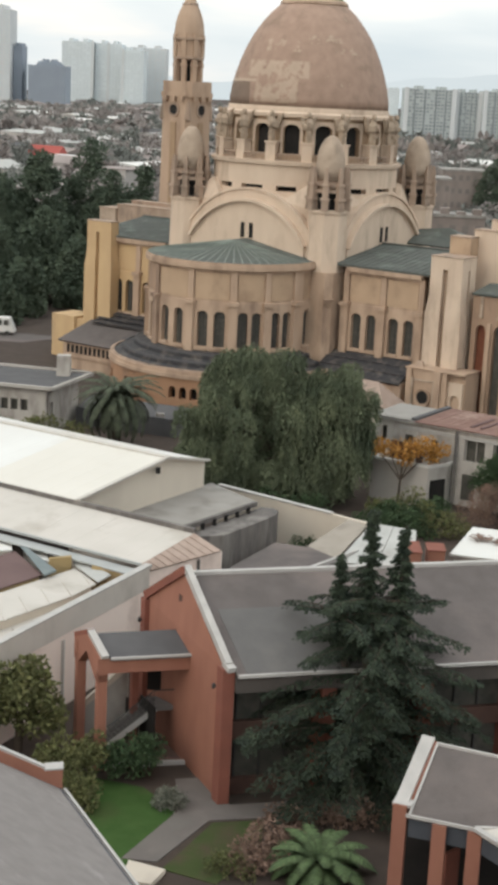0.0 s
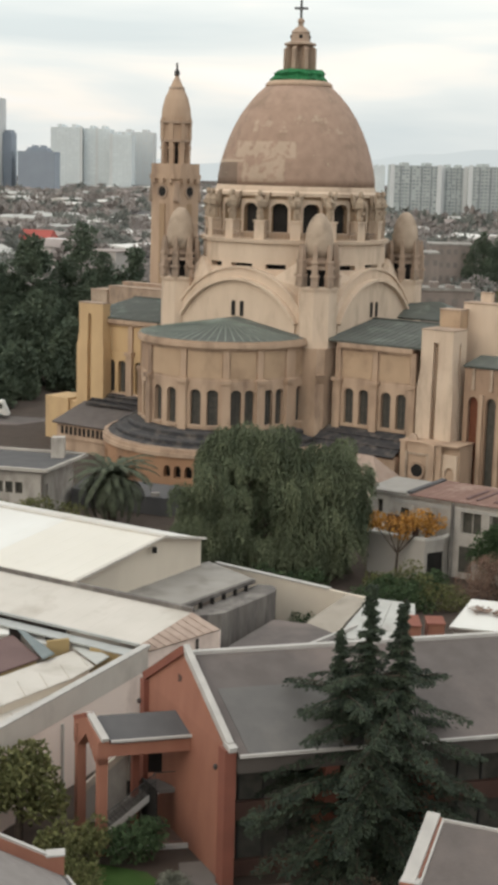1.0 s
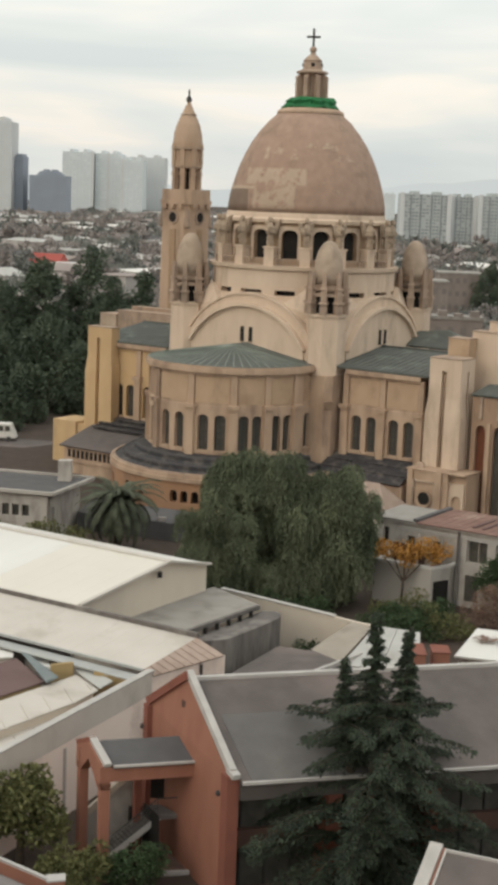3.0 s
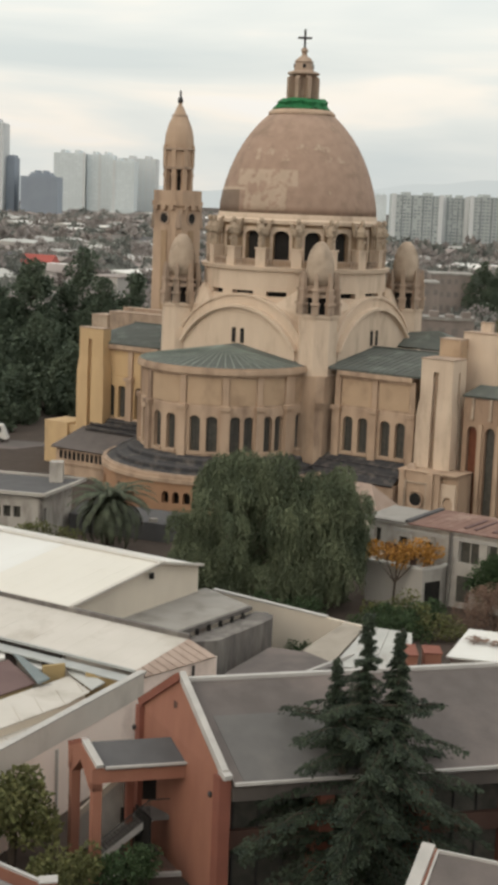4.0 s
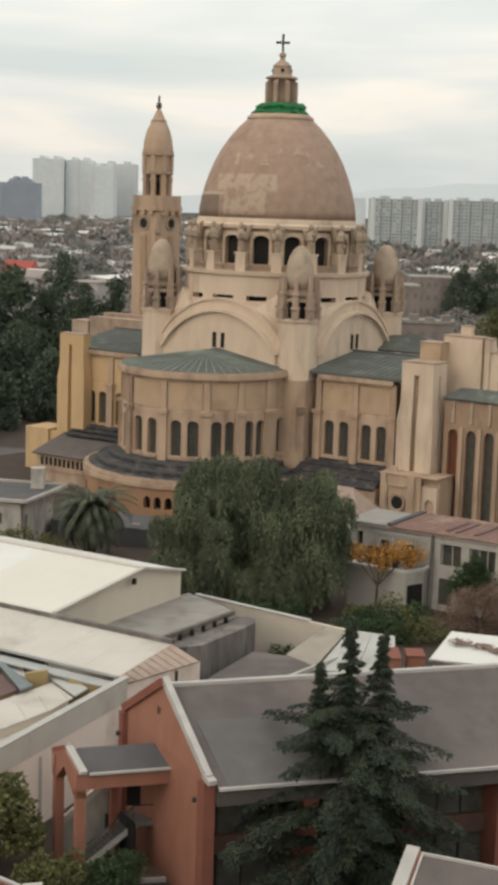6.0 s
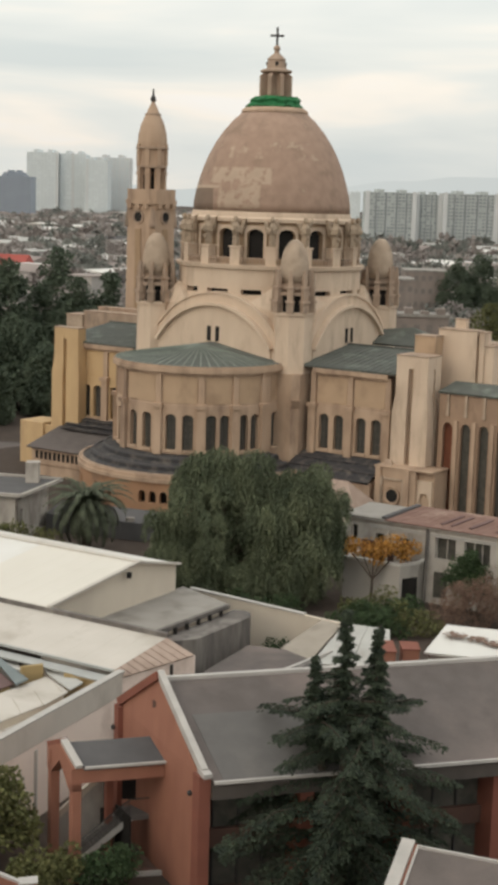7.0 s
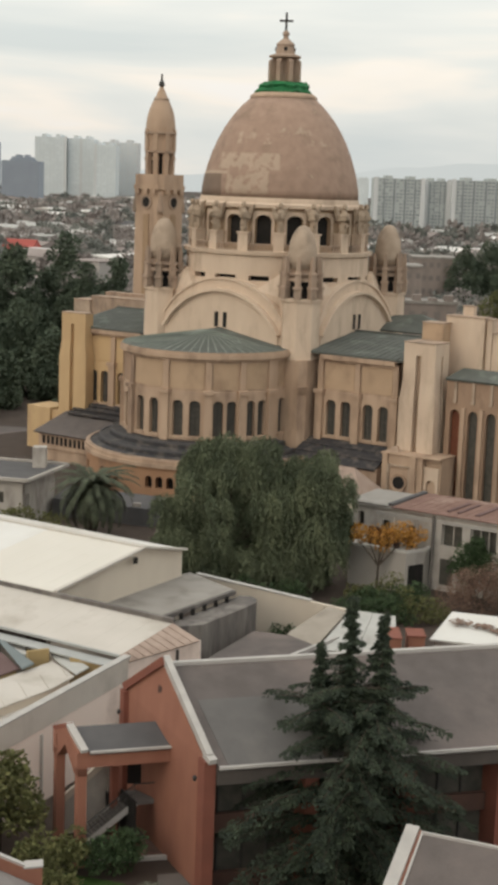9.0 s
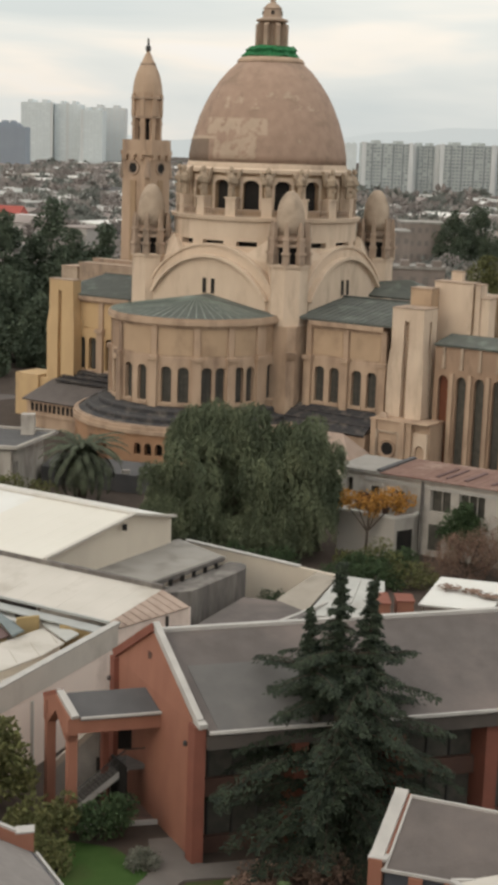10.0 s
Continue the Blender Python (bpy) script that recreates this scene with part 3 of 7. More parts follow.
# four stair turrets
for sx, sy in ((1, -1), (-1, -1), (1, 1), (-1, 1)):
    c = (10.25 * sx, 10.25 * sy)
    bm = B()
    octagon(bm, 2.3, 3.0, 2.3, 15.9, c)
    d = Vector((sx, sy, 0)).normalized()
    t = Vector((-d.y, d.x, 0))
    p = Vector((*c, 0))
    # the foot: a blunt prow turned outwards
    foot = [p + t * 2.15 - d * 1, p + t * 2.15 + d * 1.15, p + t * 0.5 + d * 2.75, p - t * 0.5 + d * 2.75, p - t * 2.15 + d * 1.15, p - t * 2.15 - d * 1]
    prism(bm, [(v.x, v.y) for v in foot], 1.0, 15.6)
    turret = part("turret", bm, M["stone"], basilica, "eight-sided stair turret with a small open belfry")
    bm = B()
    octagon(bm, 2.42, 15.6, 2.36, 22.5, c)
    octagon(bm, 2.55, 22.4, 2.55, 22.75, c)
    part("upper_shaft", bm, M["stone_pale"], turret)
    bm = B()
    v0 = p + d * 2.8
    hexa(bm, [v0 - t * 0.3 + Vector((0, 0, 11.6)), v0 + t * 0.3 + Vector((0, 0, 11.6)), v0 + t * 0.3 + d * 0.1 + Vector((0, 0, 11.6)), v0 - t * 0.3 + d * 0.1 + Vector((0, 0, 11.6)),
              v0 - t * 0.6 + Vector((0, 0, 12.6)), v0 + t * 0.6 + Vector((0, 0, 12.6)), v0 + t * 0.6 + d * 0.6 + Vector((0, 0, 12.6)), v0 - t * 0.6 + d * 0.6 + Vector((0, 0, 12.6))])
    part("bracket", bm, M["stone"], turret)
    # near-black core paints the shade inside the open belfry
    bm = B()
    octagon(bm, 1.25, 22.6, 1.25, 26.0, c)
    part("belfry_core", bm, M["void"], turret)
    for i in range(8):
        a = radians(45 * i + 22.5)
        bm = B()
        o = Vector((math.cos(a), math.sin(a), 0))
        s = Vector((-o.y, o.x, 0))
        k = p + o * 2.2
        e = lambda u, w, z: k + s * u + o * w + Vector((0, 0, z))
        for z0, z1, w0, w1, h in ((22.7, 23.9, -0.3, 0.42, 0.42), (23.9, 24.15, -0.34, 0.56, 0.52), (24.15, 25.6, -0.3, 0.34, 0.34), (25.6, 25.8, -0.34, 0.42, 0.42), (25.8, 27.1, -0.22, 0.24, 0.24), (27.1, 27.65, -0.16, 0.14, 0.14)):
            hexa(bm, [e(-h, w0, z0), e(h, w0, z0), e(h, w1, z0), e(-h, w1, z0), e(-h, w0, z1), e(h, w0, z1), e(h, w1 - 0.05, z1), e(-h, w1 - 0.05, z1)])
        part("pillar", bm, M["stone_grey"], turret)
    bm = B()
    octagon(bm, 2.2, 24.75, 2.2, 25.1, c)
    octagon(bm, 1.62, 25.1, 1.62, 25.5, c)
    octagon(bm, 2.1, 25.5, 2.1, 25.72, c)
    octagon(bm, 1.62, 25.72, 1.62, 26.3, c)
    part("belfry_ring", bm, M["stone_grey"], turret)
    bm = B()
    lathe(bm, [(1.68, 26.2), (1.68, 27.2), (1.66, 28.2), (1.53, 29.2), (1.24, 30.1), (0.86, 30.72), (0.6, 31.0), (0.3, 31.18), (0.0, 31.2)], 20, c)
    part("cupola", bm, M["stone_cupola"], turret, "egg-shaped stone cupola")

# apse: straight bay and half-round end
Y0, RA = -14.4, 10.0
TURN0 = math.pi
half = math.pi * RA


def bay_windows(s, z_sill, z_crown, w=0.62, gap=1.95):
    return [(s - gap / 2 - w, s - gap / 2 + w, z_sill, z_crown, 0.4), (s + gap / 2 - w, s + gap / 2 + w, z_sill, z_crown, 0.4)]


def panelled_wall(name, m, s0, s1, bays, mat, step, o_in=-1.0, parent=basilica, z0=3.0, ends=True, cuts=None):
    """Window pairs below, plain panels above, a pilaster at each bay's end, a deep cornice."""
    ops = []
    cuts = cuts or [s0 + (s1 - s0) * i / bays for i in range(bays + 1)]
    for a, b in zip(cuts, cuts[1:]):
        ops += bay_windows((a + b) / 2, 7.0, 11.15, min(0.66, (b - a) * 0.15), (b - a) * 0.4)
    bm = B()
    wall_open(bm, m, s0, s1, z0, 12.2, o_in, 0, ops, step)
    run(bm, m, s0, s1, 12.2, 16.2, o_in, -0.12, step)
    wall = part(name, bm, mat, parent, "beige stone wall with pairs of arched windows")
    for a, b, zs, zc, r in ops:
        bm = B()
        run(bm, m, a + 0.02, b - 0.02, zs, zc, -0.62, -0.5, step)
        pane = part("window", bm, M["glass_dark"], wall, "dark leaded window with an arched head")
        bm = B()
        run(bm, m, (a + b) / 2 - 0.04, (a + b) / 2 + 0.04, zs, zc - 0.05, -0.5, -0.44)
        for k in range(1, 6):
            run(bm, m, a + 0.03, b - 0.03, zs + (zc - zs) * k / 6 - 0.03, zs + (zc - zs) * k / 6 + 0.03, -0.5, -0.45, step)
        part("glazing_bar", bm, M["iron"], pane)
        bm = B()
        run(bm, m, a - 0.12, b + 0.12, zs - 0.28, zs - 0.003, 0.003, 0.2, step)
        part("sill", bm, M["stone"], pane)
    for i in range(bays + 1):
        if not ends and i in (0, bays):
            continue
        s = cuts[i]
        bm = B()
        run(bm, m, s - 0.48, s + 0.48, z0, 12.0, -0.2, 0.42)
        run(bm, m, s - 0.62, s + 0.62, 11.9, 12.35, -0.2, 0.68)
        run(bm, m, s - 0.34, s + 0.34, 12.35, 16.0, -0.2, 0.16)
        part("pilaster", bm, M["stone"], wall)
    bm = B()
    run(bm, m, s0, s1, 15.7, 15.98, -0.9, 0.14, step)
    run(bm, m, s0, s1, 15.98, 16.5, -0.9, 0.5, step)
    run(bm, m, s0, s1, 16.5, 16.75, -0.9, 0.32, step)
    part("cornice", bm, M["stone"], wall)
    for k, (a, b) in enumerate(zip(cuts, cuts[1:])):
        bm = B()
        run(bm, m, a + 0.5, b - 0.5, 12.5, 15.5, -0.118, -0.06, step)
        part("panel", bm, mat if mat is M["stone_ochre"] else M["stone_front"] if name == "apse_wall" and k < 2 else M["stone_panel"], wall)
    return wall


panelled_wall("apse_wall", curved(0, Y0, RA, math.pi), 0, half, 6, M["stone"], 0.6, cuts=[RA * radians(a) for a in (0, 33, 66, 98, 127, 150, 173)])
panelled_wall("apse_side_wall", straight((RA, Y0, 0), (0, 1), (1, 0)), 0, 4.2, 1, M["stone"], 9, ends=False)
panelled_wall("apse_side_wall", straight((-RA, -10.2, 0), (0, -1), (-1, 0)), 0, 4.2, 1, M["stone"], 9, ends=False)
bm = B()
NR = 30
apex, back = bm.verts.new((0, Y0, 18.5)), bm.verts.new((0, -12.0, 18.55))
rim = [bm.verts.new(((RA + 0.35) * math.cos(math.pi + math.pi * i / NR), Y0 + (RA + 0.35) * math.sin(math.pi + math.pi * i / NR), 16.72)) for i in range(NR + 1)]
l0, r0 = bm.verts.new((-RA - 0.35, -10.3, 16.72)), bm.verts.new((RA + 0.35, -10.3, 16.72))
for i in range(NR):
    bm.faces.new((apex, rim[i], rim[i + 1]))
bm.faces.new((apex, back, l0, rim[0])), bm.faces.new((apex, rim[-1], r0, back))
apse_roof = part("apse_roof", bm, M["copper"], basilica, "low green copper roof fanned round the apse")
bm = B()
for i in range(NR + 1):
    a = math.pi + math.pi * i / NR
    c, s = math.cos(a), math.sin(a)
    beam(bm, (0.5 * c, Y0 + 0.5 * s, 18.46), ((RA + 0.3) * c, Y0 + (RA + 0.3) * s, 16.79), 0.13, 0.1)
part("roof_seam", bm, node_mat("pale_verdigris", (0.26, 0.30, 0.26), (0.09, 0.105, 0.09), 0.35, 0.6, 0.0), apse_roof)

# arms to both sides
for sx, mat in ((1, M["stone"]), (-1, M["stone_ochre"])):
    name = "nave_wall"
    if sx > 0:
        panelled_wall(name, straight((13.7, -10.5, 0), (1, 0), (0, -1)), 0, 10.0, 2, mat, 99)
        panelled_wall(name, straight((23.6, 10.5, 0), (-1, 0), (0, 1)), 0, 10.4, 2, mat, 99)
    else:
        panelled_wall(name, straight((-22.6, -10.5, 0), (1, 0), (0, -1)), 0, 9.4, 2, mat, 99)
        panelled_wall(name, straight((-12.2, 10.5, 0), (-1, 0), (0, 1)), 0, 10.4, 2, mat, 99)
    bm = B()
    xs = (10.3 * sx, 26.0 * sx)
    slab(bm, [(xs[0], -11.0, 16.75), (xs[1], -11.0, 16.75), (xs[1], 0, 18.4), (xs[0], 0, 18.4)], 0.25)
    slab(bm, [(xs[0], 11.0, 16.75), (xs[1], 11.0, 16.75), (xs[1], 0, 18.4), (xs[0], 0, 18.4)], 0.25)
    roof = part("nave_roof", bm, M["copper"], basilica, "green copper roof over the arm of the church")
    bm = B()
    beam(bm, (xs[0], 0, 18.55), (xs[1], 0, 18.55), 0.4, 0.25)
    for k in range(18):
        x = xs[0] + (xs[1] - xs[0]) * (k + 0.5) / 18
        beam(bm, (x, -10.9, 16.84), (x, 0, 18.46), 0.07, 0.08)
    part("roof_seam", bm, M["copper"], roof)

    # pylons beside the arm's end: corner piers that flare below, slots between them
    x0, x1, top = (25.35, 29.3, 19.0) if sx > 0 else (-25.45, -21.4, 18.4)
    smooth = M["stone_pale"] if sx > 0 else M["stone_ochre"]
    deep = 3.3 if sx > 0 else 1.5
    for yy, fl in ((-12.0, 1), (12.0, -1)):
        def pier(name, xa, xb, ya, yb, parent, fx0=0.0, fx1=0.0, fy=0.0):
            bm = B()
            for z0, z1, k0, k1 in ((3.0, 12.6, 1.0, 1.0), (12.6, 14.6, 1.0, 0.0), (14.6, top, 0.0, 0.0)):
                c = lambda k, z: [(xa - fx0 * k, yy + fl * (ya - fy * k), z), (xb + fx1 * k, yy + fl * (ya - fy * k), z), (xb + fx1 * k, yy + fl * yb, z), (xa - fx0 * k, yy + fl * yb, z)]
                hexa(bm, c(k0, z0) + c(k1, z1))
            return part(name, bm, smooth, parent)
        # on the right the core is darker, slot shade put into its stone
        bm = B()
        box(bm, x0 + 0.4, x1 - 0.35, yy + fl * 0.45, yy + fl * deep, 3, top - 0.05)
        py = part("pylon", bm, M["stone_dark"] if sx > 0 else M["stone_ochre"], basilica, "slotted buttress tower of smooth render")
        w = x1 - x0
        a, b = (0.39, 0.55) if sx > 0 else (0.38, 0.54)
        pier("pier", x0, x0 + w * a, 0.0, 1.3, py, 0.3, 0.0, 0.12)
        pier("pier", x0 + w * b, x1, 0.0, 1.5, py, 0.0, 0.25, 0.12)
        if sx > 0:
            pier("pier", x0 + w * b, x1, 1.95, 3.3, py, 0.0, 0.25, 0.0)
        bm = B()
        box(bm, x0 + 0.02, x1 - 0.02, yy + fl * 0.02, yy + fl * (deep - 0.02), top - 1.4, top - 0.02)
        part("lintel", bm, smooth, py)
        bm = B()
        box(bm, x0 - 0.05, x1 + 0.05, yy - fl * 0.05, yy + fl * (deep + 0.05), top, top + 0.12)
        part("cap", bm, M["stone_grey"], py)
        if sx > 0:
            bm = B()
            for k in range(26):
                z = 6.4 + k * 0.42
                box(bm, x0 + w * a, x0 + w * b, yy + fl * 0.3, yy + fl * 0.44, z, z + 0.22)
            part("louvre", bm, M["stone_grey"], py)
    # raised end blocks
    if sx > 0:
        # the thin dark block stands for a slot, its shade in the colour
        blocks = [(27.6, 32.4, -6.5, -4.7, 21.8, smooth), (25.6, 28.2, -8.4, -6.52, 21.0, M["stone_panel"]), (28.9, 30.2, -5.0, -4.2, 22.9, smooth),
                  (32.4, 32.7, -6.1, -4.9, 21.4, M["stone_dark"]), (32.7, 33.3, -6.45, -4.7, 21.7, smooth), (33.3, 34.4, -6.2, -4.6, 20.2, smooth)]
    else:
        blocks = [(-35.6, -32.7, 2.0, 5.0, 18.7, M["stone_cupola"]), (-32.7, -12.0, 2.4, 4.6, 19.3, M["stone_grey"]), (-32.0, -22.0, 4.6, 6.0, 19.8, M["stone_grey"])]
    for bx0, bx1, by0, by1, bz, bmat in blocks:
        bm = B()
        box(bm, bx0, bx1, by0, by1, 3, bz)
        eb = part("end_block", bm, bmat, basilica, "plain raised block closing the arm")
        bm = B()
        box(bm, bx0 - 0.05, bx1 + 0.05, by0 - 0.08, by1 + 0.05, bz, bz + 0.14)
        part("coping", bm, M["stone_grey"], eb)
bm = B()
slab(bm, [(10.0, 6.0, 18.2), (22.5, 6.0, 18.2), (18.5, 9.0, 19.7), (16.2, 9.0, 20.3), (12.0, 9.0, 19.8)], 0.2)
part("rear_roof", bm, M["copper"], basilica, "dull green copper roof behind the arm")

# tall-windowed front beside the right-hand arm
m = straight((30.2, -10.6, 0), (1, 0), (0, -1))
ops = [(0.55 + 2.2 * i, 1.75 + 2.2 * i, 1.0, 11.9, 0.6) for i in range(7)]
bm = B()
wall_open(bm, m, 0, 15.8, 0, 15.2, -1.0, 0, ops)
box(bm, 30.25, 46.0, -9.6, 6.0, 0, 14.6)
front = part("front_wall", bm, M["stone_front"], basilica, "brown stone front with tall narrow arched windows")
for i, (a, b, zs, zc, r) in enumerate(ops):
    bm = B()
    run(bm, m, a + 0.02, b - 0.02, zs, zc, -0.62, -0.5)
    part("window", bm, M["rust_panel"] if i == 0 else M["glass_dark"], front, "rust-red boarded window" if i == 0 else "tall dark window")
    bm = B()
    run(bm, m, a + 0.45, a + 0.75, 12.95, 15.2, 0.003, 0.22)
    run(bm, m, a + 0.42, a + 0.78, 12.7, 13.0, 0.003, 0.3)
    part("corbel", bm, M["stone_cupola"], front)
    bm = B()
    run(bm, m, b + 0.3, b + 0.72, 0.6, 12.2, 0.003, 0.32)
    part("pilaster", bm, M["stone"], front)
bm = B()
slab(bm, [(30.1, -10.9, 15.35), (46, -10.9, 15.35), (46, -8, 16.3), (30.8, -8, 16.3)], 0.25)
slab(bm, [(30.1, -5, 15.35), (46, -5, 15.35), (46, -8, 16.3), (30.8, -8, 16.3)], 0.25)
slab(bm, [(30.1, -10.9, 15.35), (30.8, -8, 16.3), (30.1, -5, 15.35)], 0.25)
part("front_roof", bm, M["copper"], front)

# low ring of chapels round the apse, slate terraces stepping up to the apse wall
RR = 14.3
harc = math.pi * RR
bm = B()
ops = []
for k in range(6):
    s = harc * (k + 0.5) / 6
    ops += [(s - 1.75 + j * 1.3, s - 0.85 + j * 1.3, 1.5, 2.9, 0.42) for j in range(3)]
wall_open(bm, curved(0, Y0, RR, math.pi), 0, harc, -0.5, 3.9, -0.8, 0, ops, 0.8)
ring = part("ring_wall", bm, M["terracotta_render"], basilica, "low curved terracotta wall with small arched windows")
bm = B()
lathe(bm, [(RR - 0.9, 0), (RR - 0.9, 3.9)], 40, (0, Y0), math.pi, 2 * math.pi)
part("window_backing", bm, M["void"], ring)
bm = B()
run(bm, curved(0, Y0, RR, math.pi), 0, harc, 3.9, 4.35, -0.9, 0.3, 0.8)
run(bm, curved(0, Y0, RR, math.pi), 0, harc, 4.35, 4.75, -0.9, 0.12, 0.8)
part("ring_cornice", bm, M["stone"], ring)
bm = B()
lathe(bm, [(RR - 0.1, 4.7), (RR - 1.3, 5.05), (RR - 1.3, 5.45), (RR - 2.7, 5.8), (RR - 2.7, 6.2), (RA - 0.2, 6.55)], 40, (0, Y0), math.pi, 2 * math.pi)
part("terrace", bm, M["slate"], basilica, "dark slate terrace in steps round the apse")
for i in range(3):
    bm = B()
    m = curved(0, Y0, RR - 0.2 - 1.35 * i, math.pi)
    run(bm, m, 0, math.pi * (RR - 0.2 - 1.35 * i), 4.72 + 0.72 * i, 4.9 + 0.74 * i, -0.2, 0.05, 0.8)
    part("terrace_kerb", bm, M["roof_dark"] if i else M["stone_grey"], basilica)

# aisles along the arms
bm = B()
box(bm, 11.0, 24.0, -14.6, -10.6, -0.5, 4.6)
box(bm, 24.5, 29.6, -14.3, -10.4, -0.5, 6.6)
box(bm, 29.0, 31.6, -13.6, -10.4, -0.5, 6.5)
box(bm, 24.7, 25.3, -14.6, -14.2, -0.5, 6.6)
box(bm, 28.2, 28.9, -14.6, -14.2, -0.5, 6.6)
box(bm, 24.4, 31.7, -14.45, -10.4, 6.6, 6.75)
aisle = part("aisle", bm, M["stone"], basilica, "low beige aisle with a round window")
bm = B()
slab(bm, [(12.3, -14.9, 4.6), (23.9, -14.9, 4.6), (23.9, -10.5, 6.6), (12.3, -10.5, 6.6)], 0.2)
for k in range(1, 3):
    y = -14.9 + 1.5 * k
    beam(bm, (12.3, y, 4.75 + 0.68 * k), (23.9, y, 4.75 + 0.68 * k), 0.25, 0.3)
part("aisle_roof", bm, M["slate"], aisle)
bm = B()
lathe(bm, [(1.0, 0.0), (1.0, 0.2), (0.74, 0.1), (0.72, 0.0)], 20)
part("round_window_frame", turned(bm, Matrix.Translation((26.75, -14.3, 3.5)) @ Matrix.Rotation(radians(90), 4, "X")), M["stone"], aisle)
bm = B()
run(bm, straight((24.9, -14.3, 0), (1, 0), (0, -1)), 0.7, 3.0, 5.3, 5.5, 0.0, 0.2)
run(bm, straight((24.9, -14.3, 0), (1, 0), (0, -1)), 0.4, 0.62, 0.5, 5.6, 0.0, 0.25)
run(bm, straight((24.9, -14.3, 0), (1, 0), (0, -1)), 3.1, 3.3, 0.5, 5.6, 0.0, 0.25)
part("window_hood", bm, M["stone_cupola"], aisle)
bm = B()
prism(bm, [(25.0, -13.6), (26.2, -13.6), (26.0, -12.9), (25.2, -12.9)], 6.75, 7.35, 0.6)
part("roof_ornament", bm, M["stone_grey"], aisle)
bm = B()
lathe(bm, [(0.72, 0.0), (0.72, 0.12)], 20)
part("round_window", turned(bm, Matrix.Translation((26.75, -14.3, 3.5)) @ Matrix.Rotation(radians(90), 4, "X")), M["void"], aisle)
bm = B()
wall_open(bm, straight((29.2, -13.62, 0), (1, 0), (0, -1)), 0.0, 2.2, 0.5, 5.6, 0.0, 0.25, [(0.7, 1.9, 1.0, 4.2, 0.6)])
part("arched_doorway", bm, M["stone_pale"], aisle)

# lower yellow wing and lean-to on the far side of the apse
bm = B()
box(bm, -30.6, -24.0, -12.0, 4.0, -2.0, 5.3)
box(bm, -31.0, -27.0, -12.4, -8.0, -2.0, 5.6)
part("side_wing", bm, M["stone_ochre"], basilica, "low ochre rendered wing with a flat roof")
bm = B()
box(bm, -23.8, -11.0, -18.0, -10.6, -1.0, 3.4)
wing = part("lean_to", bm, M["stone"], basilica, "low lean-to with a band of small windows")
bm = B()
slab(bm, [(-24.3, -18.5, 3.6), (-12.0, -18.5, 3.6), (-12.0, -10.5, 6.0), (-24.3, -10.5, 6.0)], 0.2)
part("lean_to_roof", bm, M["roof_grey"], wing)
bm = B()
run(bm, straight((-23.2, -18.02, 0), (1, 0), (0, -1)), 0, 7.4, 2.1, 3.1, 0.0, 0.03)
part("window_band", bm, M["void"], wing)
bm = B()
for k in range(11):
    run(bm, straight((-23.2, -18.02, 0), (1, 0), (0, -1)), k * 0.74 - 0.1, k * 0.74 + 0.1, 2.0, 3.2, 0.0, 0.12)
run(bm, straight((-23.2, -18.02, 0), (1, 0), (0, -1)), -0.3, 7.7, 1.5, 2.0, 0.0, 0.18)
part("window_post", bm, M["stone"], wing)
bm = B()
for k in range(3):
    slab(bm, [(-23, -13.5 + k, 5.6 + 0.45 * k), (-11, -13.5 + k, 5.6 + 0.45 * k), (-11, -10.5, 6.0 + 0.4 * k), (-23, -10.5, 6.0 + 0.4 * k)], 0.2)
part("upper_terrace", bm, M["slate"], wing)

# bell tower
TW = Vector((-12.9, 215.0, 0))
TOWER = basilica.matrix_world.inverted() @ Matrix.Translation(TW) @ Matrix.Rotation(radians(-38), 4, "Z")
h = 2.55


def tower_poly(s, c):
    return [(s, -s + c), (s, s - c), (s - c, s), (-s + c, s), (-s, s - c), (-s, -s + c), (-s + c, -s), (s - c, -s)]


bm = B()
prism(bm, tower_poly(h + 0.25, 0.6), 0, 34.6, 0.93)
tower = part("bell_tower", turned(bm, TOWER), M["stone"], basilica, "slim bell tower with a pointed stone spire")
bm = B()
prism(bm, tower_poly(h + 0.35, 0.7), 34.5, 35.1)
prism(bm, tower_poly(h + 0.2, 0.7), 35.1, 36.6)
for a in range(4):
    r = Matrix.Rotation(radians(90 * a), 4, "Z")
    k = B()
    for x in (-1.5, 0, 1.5):
        box(k, x - 0.35, x + 0.35, -h - 0.5, -h + 0.2, 33.9, 34.6)
    k.transform(r)
    me = bpy.data.meshes.new("t")
    k.to_mesh(me)
    bm.from_mesh(me)
    k.free()
    bpy.data.meshes.remove(me)
part("gallery", turned(bm, TOWER), M["stone"], tower)
